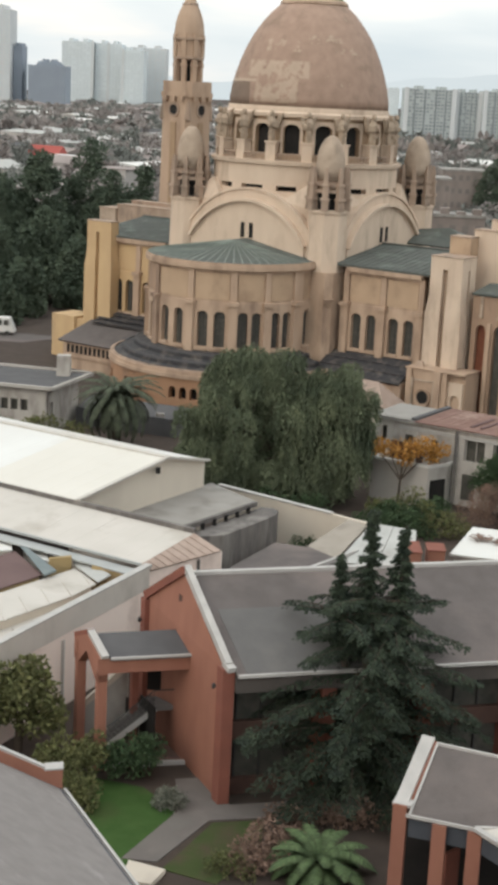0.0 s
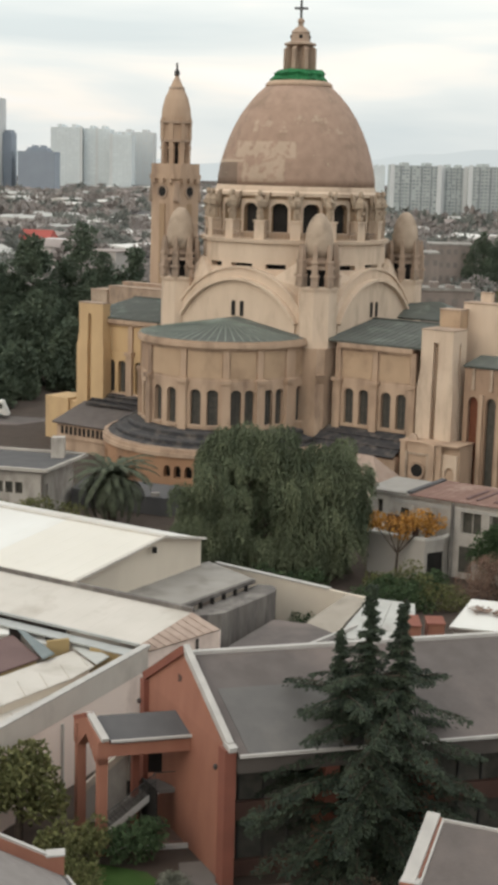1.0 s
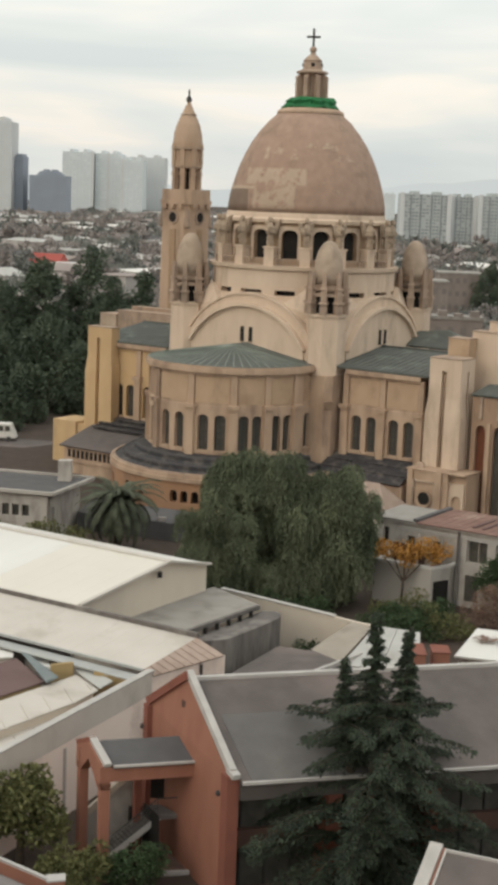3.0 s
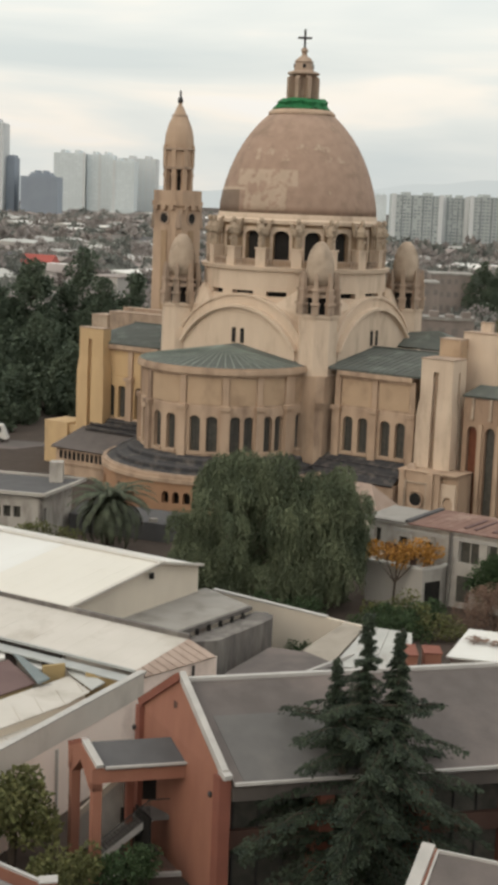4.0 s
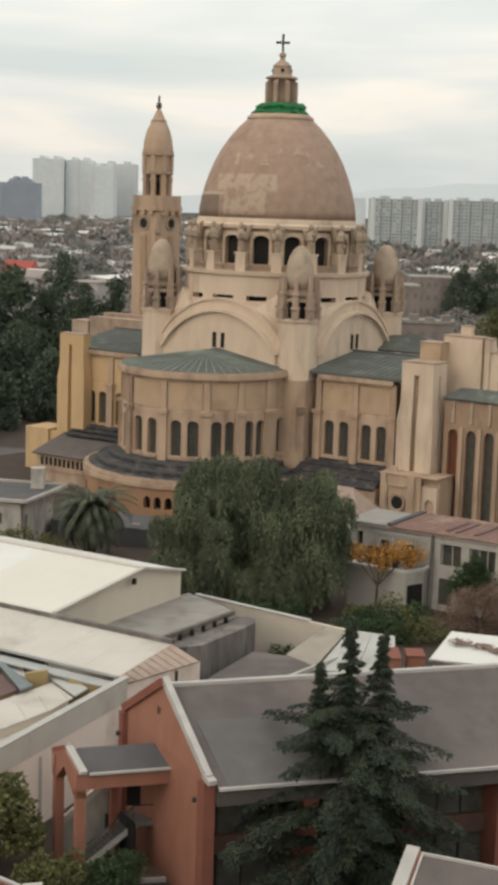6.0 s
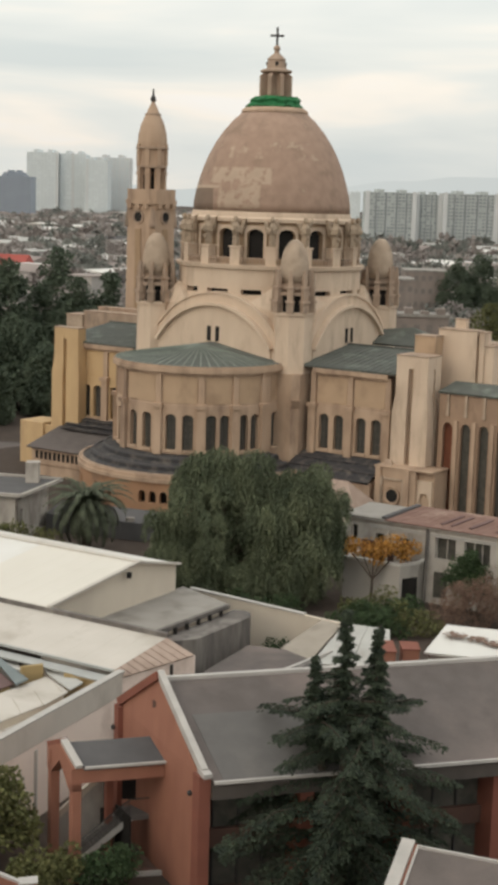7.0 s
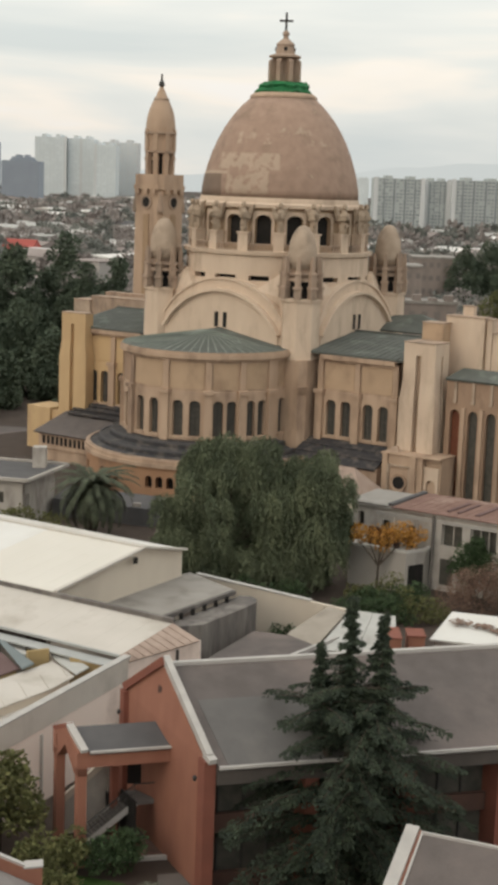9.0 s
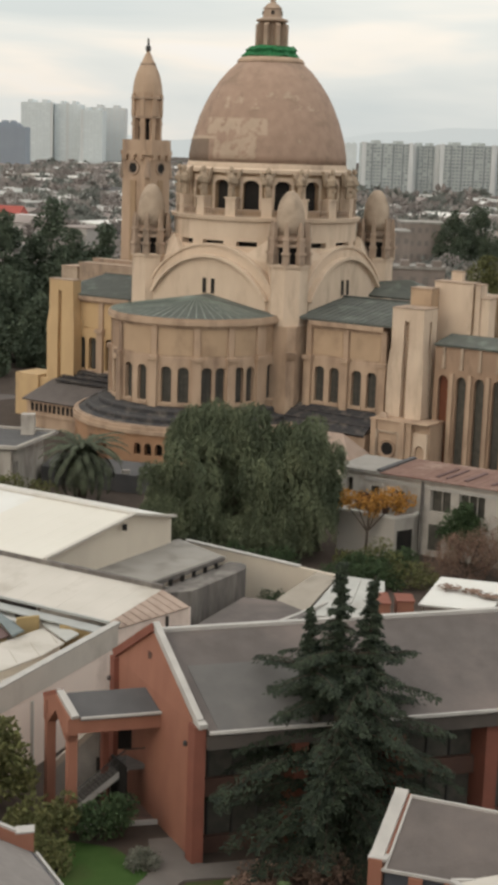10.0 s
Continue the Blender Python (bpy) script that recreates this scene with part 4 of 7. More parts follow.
for a in range(4):
    r = TOWER @ Matrix.Rotation(radians(90 * a), 4, "Z")
    bm = B()
    lathe(bm, [(1.0, 0), (1.0, 0.14), (0.7, 0.16), (0.7, 0)], 18)
    part("oculus_frame", turned(bm, r @ Matrix.Translation((0, -h - 0.08, 32.7)) @ Matrix.Rotation(radians(90), 4, "X")), M["stone_grey"], tower)
    bm = B()
    lathe(bm, [(0.7, 0), (0.7, 0.1)], 18)
    part("oculus", turned(bm, r @ Matrix.Translation((0, -h - 0.08, 32.7)) @ Matrix.Rotation(radians(90), 4, "X")), M["void"], tower)
    # darker strip on the face paints the shade of a long slot
    bm = B()
    box(bm, -0.5, 0.5, -h - 0.22, -h - 0.1, 6, 31.0)
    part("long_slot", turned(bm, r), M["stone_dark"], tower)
    bm = B()
    k = Matrix.Rotation(radians(45), 4, "Z")
    lathe(bm, [(0.3, 31.2), (0.5, 31.4), (0.35, 33.0), (0.2, 33.9), (0, 34.0)], 10, (0, -h * 1.28))
    part("corner_figure", turned(bm, r @ k), M["stone_grey"], tower)
# the tower's belfry has the same core painted as inner shade
bm = B()
octagon(bm, 1.3, 36.2, 1.3, 42.0, (0, 0))
part("belfry_core", turned(bm, TOWER), M["void"], tower)
for i in range(8):
    a = radians(45 * i + 22.5)
    bm = B()
    box(bm, -0.33, 0.33, 1.45, 2.1, 36.2, 39.9)
    box(bm, -0.3, 0.3, 1.4, 2.25, 39.9, 42.9)
    box(bm, -0.4, 0.4, 1.4, 2.2, 38.6, 39.0)
    part("pillar", turned(bm, TOWER @ Matrix.Rotation(a, 4, "Z")), M["stone"], tower)
bm = B()
octagon(bm, 2.1, 39.7, 2.1, 40.5, (0, 0))
octagon(bm, 2.0, 40.5, 2.0, 42.5, (0, 0))
lathe(bm, [(2.05, 42.3), (2.1, 43.2), (1.97, 44.4), (1.66, 45.6), (1.22, 46.6), (0.98, 47.05), (0.9, 47.25), (0.5, 48.15), (0.25, 48.6), (0.35, 48.9), (0.3, 49.3), (0.12, 49.6), (0.1, 50.4), (0, 50.5)], 16)
part("spire", turned(bm, TOWER), M["stone"], tower)
bm = B()
for r_, z in ((2.3, 42.2), (1.12, 46.9), (2.2, 39.6)):
    lathe(bm, [(r_ - 0.3, z - 0.1), (r_, z), (r_, z + 0.22), (r_ - 0.3, z + 0.3)], 16)
part("moulding", turned(bm, TOWER), M["stone_grey"], tower)
bm = B()
lathe(bm, [(0.3, 48.75), (0.42, 49.0), (0.36, 49.35), (0.16, 49.65), (0.13, 50.5), (0, 50.55)], 12)
part("finial", turned(bm, TOWER), M["iron"], tower)


# ---- ground ----
bm = B()
v = [bm.verts.new(p) for p in ((-4500, -400, -0.02), (4500, -400, -0.02), (4500, 4800, -0.02), (-4500, 4800, -0.02))]
bm.faces.new(v)
tagged(mesh_object("ground", bm, M["soil"]), "brown bare ground between buildings", "ground", kind="structure")

GV, GN = Vector((0.85, -0.527, 0)), Vector((0.527, 0.85, 0))      # street grid: along and across
BA, BG = Vector((0.962, 0.272, 0)), Vector((-0.46, 0.888, 0))     # red buildings: along and up the gable
UP = Vector((0, 0, 1))


def at(x, y, label, name, category, group=""):
    return thing(name, pose(x, y, 0), label, category, group)


def wpart(name, bm, material, parent, label="", root=None):
    """A part modelled in world metres under its thing."""
    r = root or parent
    bm.transform(Matrix.Translation(-r.location))
    return part(name, bm, material, parent, label)


def P(x, y, z=0.0):
    return Vector((x, y, z))


def wall_to(bm, p, q, z0, z1, t=0.3):
    """An upright wall between two plan points."""
    d = (q - p).normalized()
    s = Vector((-d.y, d.x, 0)) * t / 2
    prism(bm, [(w.x, w.y) for w in (p - s, q - s, q + s, p + s)], z0, z1)


# ---- garden ----
def patch(name, pts, z, mat, label, category):
    bm = B()
    lo = [bm.verts.new((x, y, -0.3)) for x, y in pts]
    hi = [bm.verts.new((x, y, z)) for x, y in pts]
    bm.faces.new(hi)
    for i in range(len(pts)):
        j = (i + 1) % len(pts)
        bm.faces.new((lo[i], lo[j], hi[j], hi[i]))
    return tagged(mesh_object(name, bm, M[mat]), label, category, kind="structure")


patch("lawn", [(-10.5, 73.5), (-5.2, 71.9), (-3.4, 69.4), (-5.0, 64.6), (-6.5, 60), (-11, 62)], 0.02, "lawn", "mown green lawn beside the path", "lawn")
patch("path", [(-3.6, 73.0), (-2.4, 73.3), (-0.6, 70.4), (12, 73.6), (12.3, 71.8), (0.2, 69.0), (-1.6, 68.6), (-3.9, 64.2), (-5.6, 64.4), (-3.2, 69.5)], 0.05, "paving", "grey concrete garden path", "path")
patch("lawn", [(-1.4, 68.4), (1.2, 69.0), (1.0, 66.0), (-1.0, 62.5), (-3.6, 63.6)], 0.03, "rough_grass", "mossy green lawn edge beside the path", "lawn")

# ---- red school building with the grey roof ----
hall = at(-0.8, 70.8, "red painted hall with a long grey gabled roof", "school_hall", "building")
n0, f0, ap = P(-1.25, 70.8), P(-6.0, 80.8), P(-3.75, 76.75)
LEN = 46.0
bm = B()
front = [n0 + UP * 0, f0, f0 + UP * 7.3, ap + UP * 10.35, n0 + UP * 7.3]
a = [bm.verts.new(p) for p in front]
b = [bm.verts.new(p + BA * 0.4) for p in front]
bm.faces.new(a), bm.faces.new(b[::-1])
for i in range(5):
    bm.faces.new((a[i], b[i], b[(i + 1) % 5], a[(i + 1) % 5]))
wpart("gable_wall", bm, M["brick_paint"], hall, "red painted gable wall")
bm = B()
beam(bm, n0 + UP * 7.75 - BA * 0.1 + BA * 0.25 - BG * 0.25, ap + UP * 10.8 + BA * 0.15, 0.36, 0.4)
beam(bm, n0 + UP * 7.6 + BA * 0.15 - BG * 0.65, n0 + UP * 7.75 + BA * 0.15 + BG * 0.1, 0.46, 0.26)
wpart("coping", bm, M["coping"], hall, "weathered white coping")
bm = B()
beam(bm, ap + UP * 10.75 + BA * 0.1, f0 + UP * 7.7 + BA * 0.1 + BG * 0.3, 0.55, 0.45)
wpart("coping", bm, M["brick_dark"], hall)
bm = B()
prism(bm, [(w.x, w.y) for w in (n0 - BA * 0.22 - BG * 0.45, n0 + BA * 0.38 - BG * 0.45, n0 + BA * 0.38 + BG * 0.3, n0 - BA * 0.22 + BG * 0.3)], 0, 7.42)
wpart("corner_pillar", bm, M["brick_dark"], hall)
bm = B()
prism(bm, [(w.x, w.y) for w in (f0 - BA * 0.3 - BG * 0.4, f0 + BA * 0.4 - BG * 0.4, f0 + BA * 0.4 + BG * 0.2, f0 - BA * 0.3 + BG * 0.2)], 0, 7.4)
wpart("corner_pillar", bm, M["brick_dark"], hall)
bm = B()
c = ap - BA * 0.16 + UP * 8.6
for p, q in ((c - BG * 0.22 - UP * 0.5, c + BG * 0.22 + UP * 0.5),):
    hexa(bm, [p, p + BG * 0.44, p + BG * 0.44 + BA * 0.1, p + BA * 0.1, p + UP, p + BG * 0.44 + UP, p + BG * 0.44 + BA * 0.1 + UP, p + BA * 0.1 + UP])
wpart("vent", bm, M["dark_panel"], hall, "dark slit vent")
bm = B()
e0, r0, b0 = n0 + UP * 7.25 - BG * 0.7 + BA * 0.4, ap + UP * 10.3 + BA * 0.4, f0 + UP * 7.2 + BA * 0.4 + BG * 0.5
slab(bm, [e0, e0 + BA * LEN, r0 + BA * LEN, r0], 0.22)
roof = wpart("roof_slope", bm, M["roof_grey"], hall, "grey felt roof slope with pale stains")
bm = B()
slab(bm, [b0, b0 + BA * LEN, r0 + BA * LEN, r0], 0.22)
wpart("roof_slope", bm, M["roof_grey"], hall)
bm = B()
k = 0.62
m0 = e0 + (r0 - e0) * k + UP * 0.02
slab(bm, [e0 + UP * 0.03 + BA * 0.5, e0 + UP * 0.03 + BA * 10.5, m0 + BA * 8.5 + UP * 0.02, m0 + BA * 0.5 + UP * 0.02], 0.03)
wpart("roof_patch", bm, M["roof_felt"], hall, "newer darker strip of roofing felt")
bm = B()
beam(bm, r0 + UP * 0.12, r0 + BA * LEN + UP * 0.12, 0.35, 0.2)
wpart("ridge_cap", bm, M["coping"], hall)
bm = B()
beam(bm, e0 - BG * 0.1 + UP * 0.02, e0 - BG * 0.1 + BA * LEN + UP * 0.02, 0.16, 0.16)
wpart("gutter", bm, M["coping"], hall, "pale metal gutter")
bm = B()
beam(bm, e0 + BG * 0.25 - UP * 0.25, e0 + BG * 0.25 + BA * LEN - UP * 0.25, 0.5, 0.75)
wpart("fascia", bm, M["fascia_brown"], hall)
wall0 = n0 + BG * 0.8
# spandrels darkened in colour to carry the shade below the eaves
bm = B()
wall_to(bm, wall0 + BA * 0.4, wall0 + BA * LEN, 0, 0.9, 0.3)
wall_to(bm, wall0 + BA * 0.4, wall0 + BA * LEN, 3.1, 4.1, 0.3)
wpart("spandrel", bm, M["dark_panel"], hall)
bm = B()
wall_to(bm, wall0 + BA * 0.4 + BG * 0.4, wall0 + BA * LEN + BG * 0.4, 0, 7.0, 0.3)
wpart("dark_glazing", bm, M["glass_dark"], hall, "dark window strip under the eaves")
for i in range(1, 9):
    p = wall0 + BA * (5.4 * i - 0.2) - BG * 1.1
    bm = B()
    prism(bm, [(w.x, w.y) for w in (p, p + BA * 0.75, p + BA * 0.75 + BG * 1.6, p + BG * 1.6)], 0, 6.8)
    wpart("pillar", bm, M["brick_dark"], hall)
    for j in range(3):
        q = wall0 + BA * (5.4 * i - 0.2 - 1.35 * (j + 1)) + BG * 0.1
        bm = B()
        prism(bm, [(w.x, w.y) for w in (q, q + BA * 0.08, q + BA * 0.08 + BG * 0.15, q + BG * 0.15)], 0.9, 6.8)
        wpart("mullion", bm, M["iron"], hall)
bm = B()
lathe(bm, [(0.0, 6.0), (0.09, 6.03), (0.13, 6.2), (0.06, 6.3), (0, 6.31)], 10, (n0.x - 0.5, n0.y + 0.55))
wpart("wall_lamp", bm, M["iron"], hall)
bm = B()
lathe(bm, [(0.0, 6.0), (0.09, 6.03), (0.13, 6.2), (0.06, 6.3), (0, 6.31)], 10, (f0.x - 0.4, f0.y - 0.3))
wpart("wall_lamp", bm, M["iron"], hall)

# porch over the outside stair
porch = at(-7.9, 73.5, "red painted porch with a small grey roof over a stair", "porch", "porch")
p0 = P(-7.9, 73.5)
PW, PD = 5.0, 3.2
for s, (u, w) in enumerate(((0, 0), (0, PD))):
    p = p0 + BA * u + BG * w
    bm = B()
    prism(bm, [(q.x, q.y) for q in (p, p + BA * 0.48, p + BA * 0.48 + BG * 0.45, p + BG * 0.45)], 0, 5.5)
    wpart("post", bm, M["brick_paint"], porch)
bm = B()
p = p0 + BA * 3.0 + BG * (PD - 0.2)
prism(bm, [(q.x, q.y) for q in (p, p + BA * 0.35, p + BA * 0.35 + BG * 0.35, p + BG * 0.35)], 0, 5.4)
wpart("post", bm, M["brick_dark"], porch)
bm = B()
beam(bm, p0 + BG * 0.3 + UP * 6.35, p0 + BG * 0.3 + BA * (PW + 0.3) + UP * 6.35, 0.6, 0.78)
wpart("front_beam", bm, M["brick_paint"], porch)
bm = B()
beam(bm, p0 + BG * (PD + 0.3) + UP * 6.35, p0 + BG * (PD + 0.3) + BA * (PW - 1.4) + UP * 6.35, 0.6, 0.78)
wpart("back_beam", bm, M["brick_paint"], porch)
bm = B()
g = [p0 + UP * 5.1, p0 + BG * 0.6 + UP * 5.1, p0 + BG * 1.95 + UP * 6.2, p0 + BG * (PD) + UP * 5.1, p0 + BG * (PD + 0.6) + UP * 5.1, p0 + BG * (PD + 0.6) + UP * 6.4, p0 + BG * 2.2 + UP * 7.15, p0 + UP * 6.4]
a = [bm.verts.new(q) for q in g]
b = [bm.verts.new(q + BA * 0.5) for q in g]
for f in ((0, 1, 2, 6, 7), (2, 3, 4, 5, 6)):
    bm.faces.new([a[i] for i in f]), bm.faces.new([b[i] for i in f[::-1]])
for i in range(8):
    bm.faces.new((a[i], b[i], b[(i + 1) % 8], a[(i + 1) % 8]))
wpart("gable", bm, M["brick_paint"], porch)
bm = B()
slab(bm, [p0 + BA * 0.6 - BG * 0.1 + UP * 6.42, p0 + BA * (PW + 0.2) - BG * 0.1 + UP * 6.42, p0 + BA * (PW + 0.1) + BG * 2.2 + UP * 7.05, p0 + BA * 0.6 + BG * 2.2 + UP * 7.05], 0.15)
wpart("roof_slope", bm, M["roof_dark"], porch, "dark grey felt roof")
bm = B()
slab(bm, [p0 + BA * 0.6 + BG * (PD + 0.8) + UP * 6.35, p0 + BA * (PW + 0.1) + BG * (PD + 0.8) + UP * 6.35, p0 + BA * (PW + 0.1) + BG * 2.2 + UP * 7.05, p0 + BA * 0.6 + BG * 2.2 + UP * 7.05], 0.15)
wpart("roof_slope", bm, M["roof_dark"], porch)
bm = B()
beam(bm, p0 - BG * 0.15 + BA * 0.3 + UP * 6.62, p0 + BG * 2.25 + BA * 0.3 + UP * 7.32, 0.4, 0.2)
wpart("coping", bm, M["coping"], porch, "weathered white coping")
bm = B()
beam(bm, p0 + BG * 2.15 + BA * 0.25 + UP * 7.32, p0 + BG * (PD + 0.75) + BA * 0.25 + UP * 6.55, 0.5, 0.25)
wpart("coping", bm, M["brick_dark"], porch)
bm = B()
beam(bm, p0 - BG * 0.12 + BA * 0.6 + UP * 6.5, p0 - BG * 0.12 + BA * (PW + 0.2) + UP * 6.5, 0.14, 0.12)
wpart("edge_strip", bm, M["coping"], porch)
# flat near-black sheet as the shade within the doorway
bm = B()
wall_to(bm, p0 + BA * 3.6 + BG * 1.2, p0 + BA * 3.6 + BG * 3.2, 0, 2.9, 0.12)
wpart("stair_door", bm, M["void"], porch, "dark open doorway under the landing")

bm = B()
prism(bm, [(w.x, w.y) for w in (p0 + BA * 0.6 + BG * 0.6, p0 + BA * 5.6 + BG * 0.3, p0 + BA * 4.6 + BG * 3.6, p0 + BA * 0.6 + BG * 3.6)], -0.2, 0.06)
wpart("floor", bm, M["tile_floor"], porch, "dull red tiled floor")
bm = B()
beam(bm, p0 + BA * 0.55 + BG * 0.45 + UP * 0.22, p0 + BA * 5.2 + BG * 0.15 + UP * 0.22, 0.18, 0.3)
wpart("kerb", bm, M["coping"], porch, "pale kerb")
bm = B()
beam(bm, p0 + BA * 0.3 + BG * 4.3 + UP * 1.9, p0 + BA * 3.4 + BG * 4.6 + UP * 4.4, 0.2, 0.35)
wpart("ramp_edge", bm, M["wall_cream"], porch, "pale sloping ramp edge")
bm = B()
hexa(bm, [p0 + BA * 0.3 + BG * 4.35, p0 + BA * 3.4 + BG * 4.65, p0 + BA * 3.4 + BG * 4.8, p0 + BA * 0.3 + BG * 4.5, p0 + BA * 0.3 + BG * 4.35 + UP * 1.5, p0 + BA * 3.4 + BG * 4.65 + UP * 4.0, p0 + BA * 3.4 + BG * 4.8 + UP * 4.0, p0 + BA * 0.3 + BG * 4.5 + UP * 1.5])
wpart("ramp_wall", bm, M["wall_grey"], porch)
# two more near-black sheets, doorway shade as colour
for u, z in ((3.0, 2.2), (4.2, 4.9)):
    bm = B()
    wall_to(bm, p0 + BA * u + BG * 3.9, p0 + BA * (u + 0.7) + BG * 3.7, z - 2.0, z + 0.3, 0.1)
    wpart("doorway", bm, M["void"], porch, "dark doorway")

stair = at(-5.2, 75.2, "concrete outside stair with a landing and thin rail", "outside_stair", "stair")
s0, s1 = p0 + BG * 2.1 + BA * 1.3, p0 + BG * 2.1 + BA * 3.9
N = 14
for i in range(N):
    bm = B()
    q = s0 + (s1 - s0) * (i / N)
    prism(bm, [(w.x, w.y) for w in (q, q + BA * 0.3, q + BA * 0.3 + BG * 1.3, q + BG * 1.3)], 0.4 + 2.0 * i / N, 0.58 + 2.0 * i / N)
    wpart("step", bm, M["tread"], stair)
bm = B()
beam(bm, s0 + UP * 0.6, s1 + UP * 2.6, 0.14, 0.3)
wpart("stringer", bm, M["coping"], stair, "pale painted stringer")
bm = B()
beam(bm, s0 + BG * 1.3 + UP * 0.6, s1 + BG * 1.3 + UP * 2.6, 0.14, 0.3)
wpart("stringer", bm, M["coping"], stair)
bm = B()
prism(bm, [(w.x, w.y) for w in (s1, s1 + BA * 1.2, s1 + BA * 0.7 + BG * 1.5, s1 + BG * 1.5)], 2.35, 2.6)
wpart("landing", bm, M["tread"], stair)
bm = B()
beam(bm, s0 + UP * 1.6, s1 + UP * 3.6, 0.05, 0.05)
beam(bm, s1 + UP * 3.6, s1 + BA * 1.1 + UP * 3.6, 0.05, 0.05)
beam(bm, s0 + UP * 1.1, s1 + UP * 3.1, 0.03, 0.03)
for i in range(26):
    q = s0 + (s1 - s0) * (i / 25)
    z = 0.6 + 2.0 * i / 25
    box(bm, q.x - 0.02, q.x + 0.02, q.y - 0.02, q.y + 0.02, z, z + 1.0)
wpart("handrail", bm, M["iron"], stair)

# grey-roofed building close below the camera
near_l = at(-9.0, 55.0, "grey roofed building with a red parapet and white coping", "classroom_block", "building")
c0 = P(-7.8, 59.3, 6.0)
ED = Vector((0.452, -0.892, 0))
RI = Vector((-0.955, -0.295, 0.56))
bm = B()
slab(bm, [c0, c0 + ED * 22, c0 + ED * 22 + RI * 9, c0 + RI * 9], 0.25)
wpart("roof_slope", bm, M["roof_scuffed"], near_l, "grey felt roof with pale scuffs")
bm = B()
beam(bm, c0 + UP * 0.06 + Vector((0.08, 0.04, 0)), c0 + ED * 22 + UP * 0.06 + Vector((0.08, 0.04, 0)), 0.12, 0.14)
wpart("gutter", bm, M["coping"], near_l)
bm = B()
beam(bm, c0 + UP * 0.02 - Vector((0.12, 0.05, -0.08)), c0 + ED * 22 + UP * 0.02 - Vector((0.12, 0.05, -0.08)), 0.06, 0.1)
wpart("gutter_edge", bm, M["beam_dark"], near_l)
bm = B()
q = c0 + Vector((-0.1, 0.25, 0))
beam(bm, q + UP * 0.55 + RI * 0.5, q + UP * 0.45 + RI * 9, 0.45, 1.1)
wpart("parapet", bm, M["brick_paint"], near_l)
bm = B()
beam(bm, q + UP * 0.66 + RI * 0.4, q + UP * 0.56 + RI * 9, 0.3, 0.1)
wpart("coping", bm, M["coping"], near_l)
bm = B()
prism(bm, [(q.x - 0.62, q.y - 0.45), (q.x + 0.08, q.y - 0.25), (q.x - 0.02, q.y + 0.3), (q.x - 0.72, q.y + 0.1)], 4.0, 6.95)
wpart("parapet_end", bm, M["brick_paint"], near_l)
bm = B()
prism(bm, [(q.x - 0.68, q.y - 0.5), (q.x + 0.12, q.y - 0.28), (q.x + 0.02, q.y + 0.36), (q.x - 0.78, q.y + 0.14)], 6.95, 7.03)
wpart("coping", bm, M["coping"], near_l)
bm = B()
ins = c0 + RI * 0.5
prism(bm, [(w.x, w.y) for w in (ins, ins + ED * 22, ins + ED * 22 + RI * 12, ins + RI * 12)], 0, 5.9)
wpart("wall", bm, M["brick_paint"], near_l)
ledge = at(-4.2, 63.2, "pale cream concrete slab at the end of the path", "step_slab", "slab")
bm = B()
prism(bm, [(-5.2, 63.9), (-3.4, 63.2), (-4.0, 61.8), (-5.4, 62.2)], 0, 0.25)
wpart("slab", bm, M["wall_cream"], ledge)

near_r = at(9.0, 61.0, "red pillared pavilion with a grey roof and white coping", "pavilion", "building")
e0, e1 = P(7.4, 60.55, 5.0), P(10.25, 59.6, 5.0)
k0, k1 = P(8.85, 63.85, 7.0), P(11.6, 62.75, 7.0)
EX = (e1 - e0).normalized()
bm = B()
slab(bm, [e0, e1, k1 + (k1 - k0) * 3.0, k0], 0.2)
wpart("roof_slope", bm, M["roof_grey"], near_r, "grey felt roof")
bm = B()
slab(bm, [e1, e1 + Vector((2.6, -3.6, 0)), k1 + Vector((9.5, -5.5, 0.0)), k1 + (k1 - k0) * 3.0], 0.2)
wpart("roof_slope", bm, M["roof_cream"], near_r)
bm = B()
beam(bm, e0 + UP * 0.08 - EX * 0.1, e1 + UP * 0.08, 0.1, 0.14)
beam(bm, e0 + UP * 0.1 + EX * 0.05, k0 + UP * 0.1 + EX * 0.05, 0.1, 0.14)
beam(bm, k0 + UP * 0.1, k0 + (k1 - k0) * 3.5 + UP * 0.1, 0.12, 0.14)
wpart("roof_edge", bm, M["coping"], near_r)
bm = B()
beam(bm, e1 + UP * 0.14, e1 + Vector((2.6, -3.6, 0.14)), 0.28, 0.16)
beam(bm, e1 + UP * 0.14, e1 + EX * 3 + Vector((0.0, 0.9, 0.34)), 0.2, 0.14)
wpart("valley_flashing", bm, M["coping"], near_r)
c0, c1 = P(7.15, 61.15, 5.42), P(8.5, 64.2, 7.18)
bm = B()
beam(bm, c0 - UP * 0.12 + EX * 0.12, c1 - UP * 0.12 + EX * 0.12, 0.6, 1.1)
wpart("parapet", bm, M["brick_paint"], near_r)
bm = B()
beam(bm, c0 + (c0 - c1) * 0.06 + UP * 0.06, c1 + UP * 0.06, 0.62, 0.18)
beam(bm, c0 + UP * 0.02 - EX * 0.35, c0 + UP * 0.02 + EX * 0.5, 0.7, 0.14)
wpart("coping", bm, M["coping"], near_r)
bm = B()
beam(bm, e0 - UP * 0.2 + Vector((0.1, 0.2, 0)), e1 - UP * 0.2 + Vector((0.1, 0.2, 0)), 0.2, 0.85)
wpart("fascia", bm, M["beam_dark"], near_r)
bm = B()
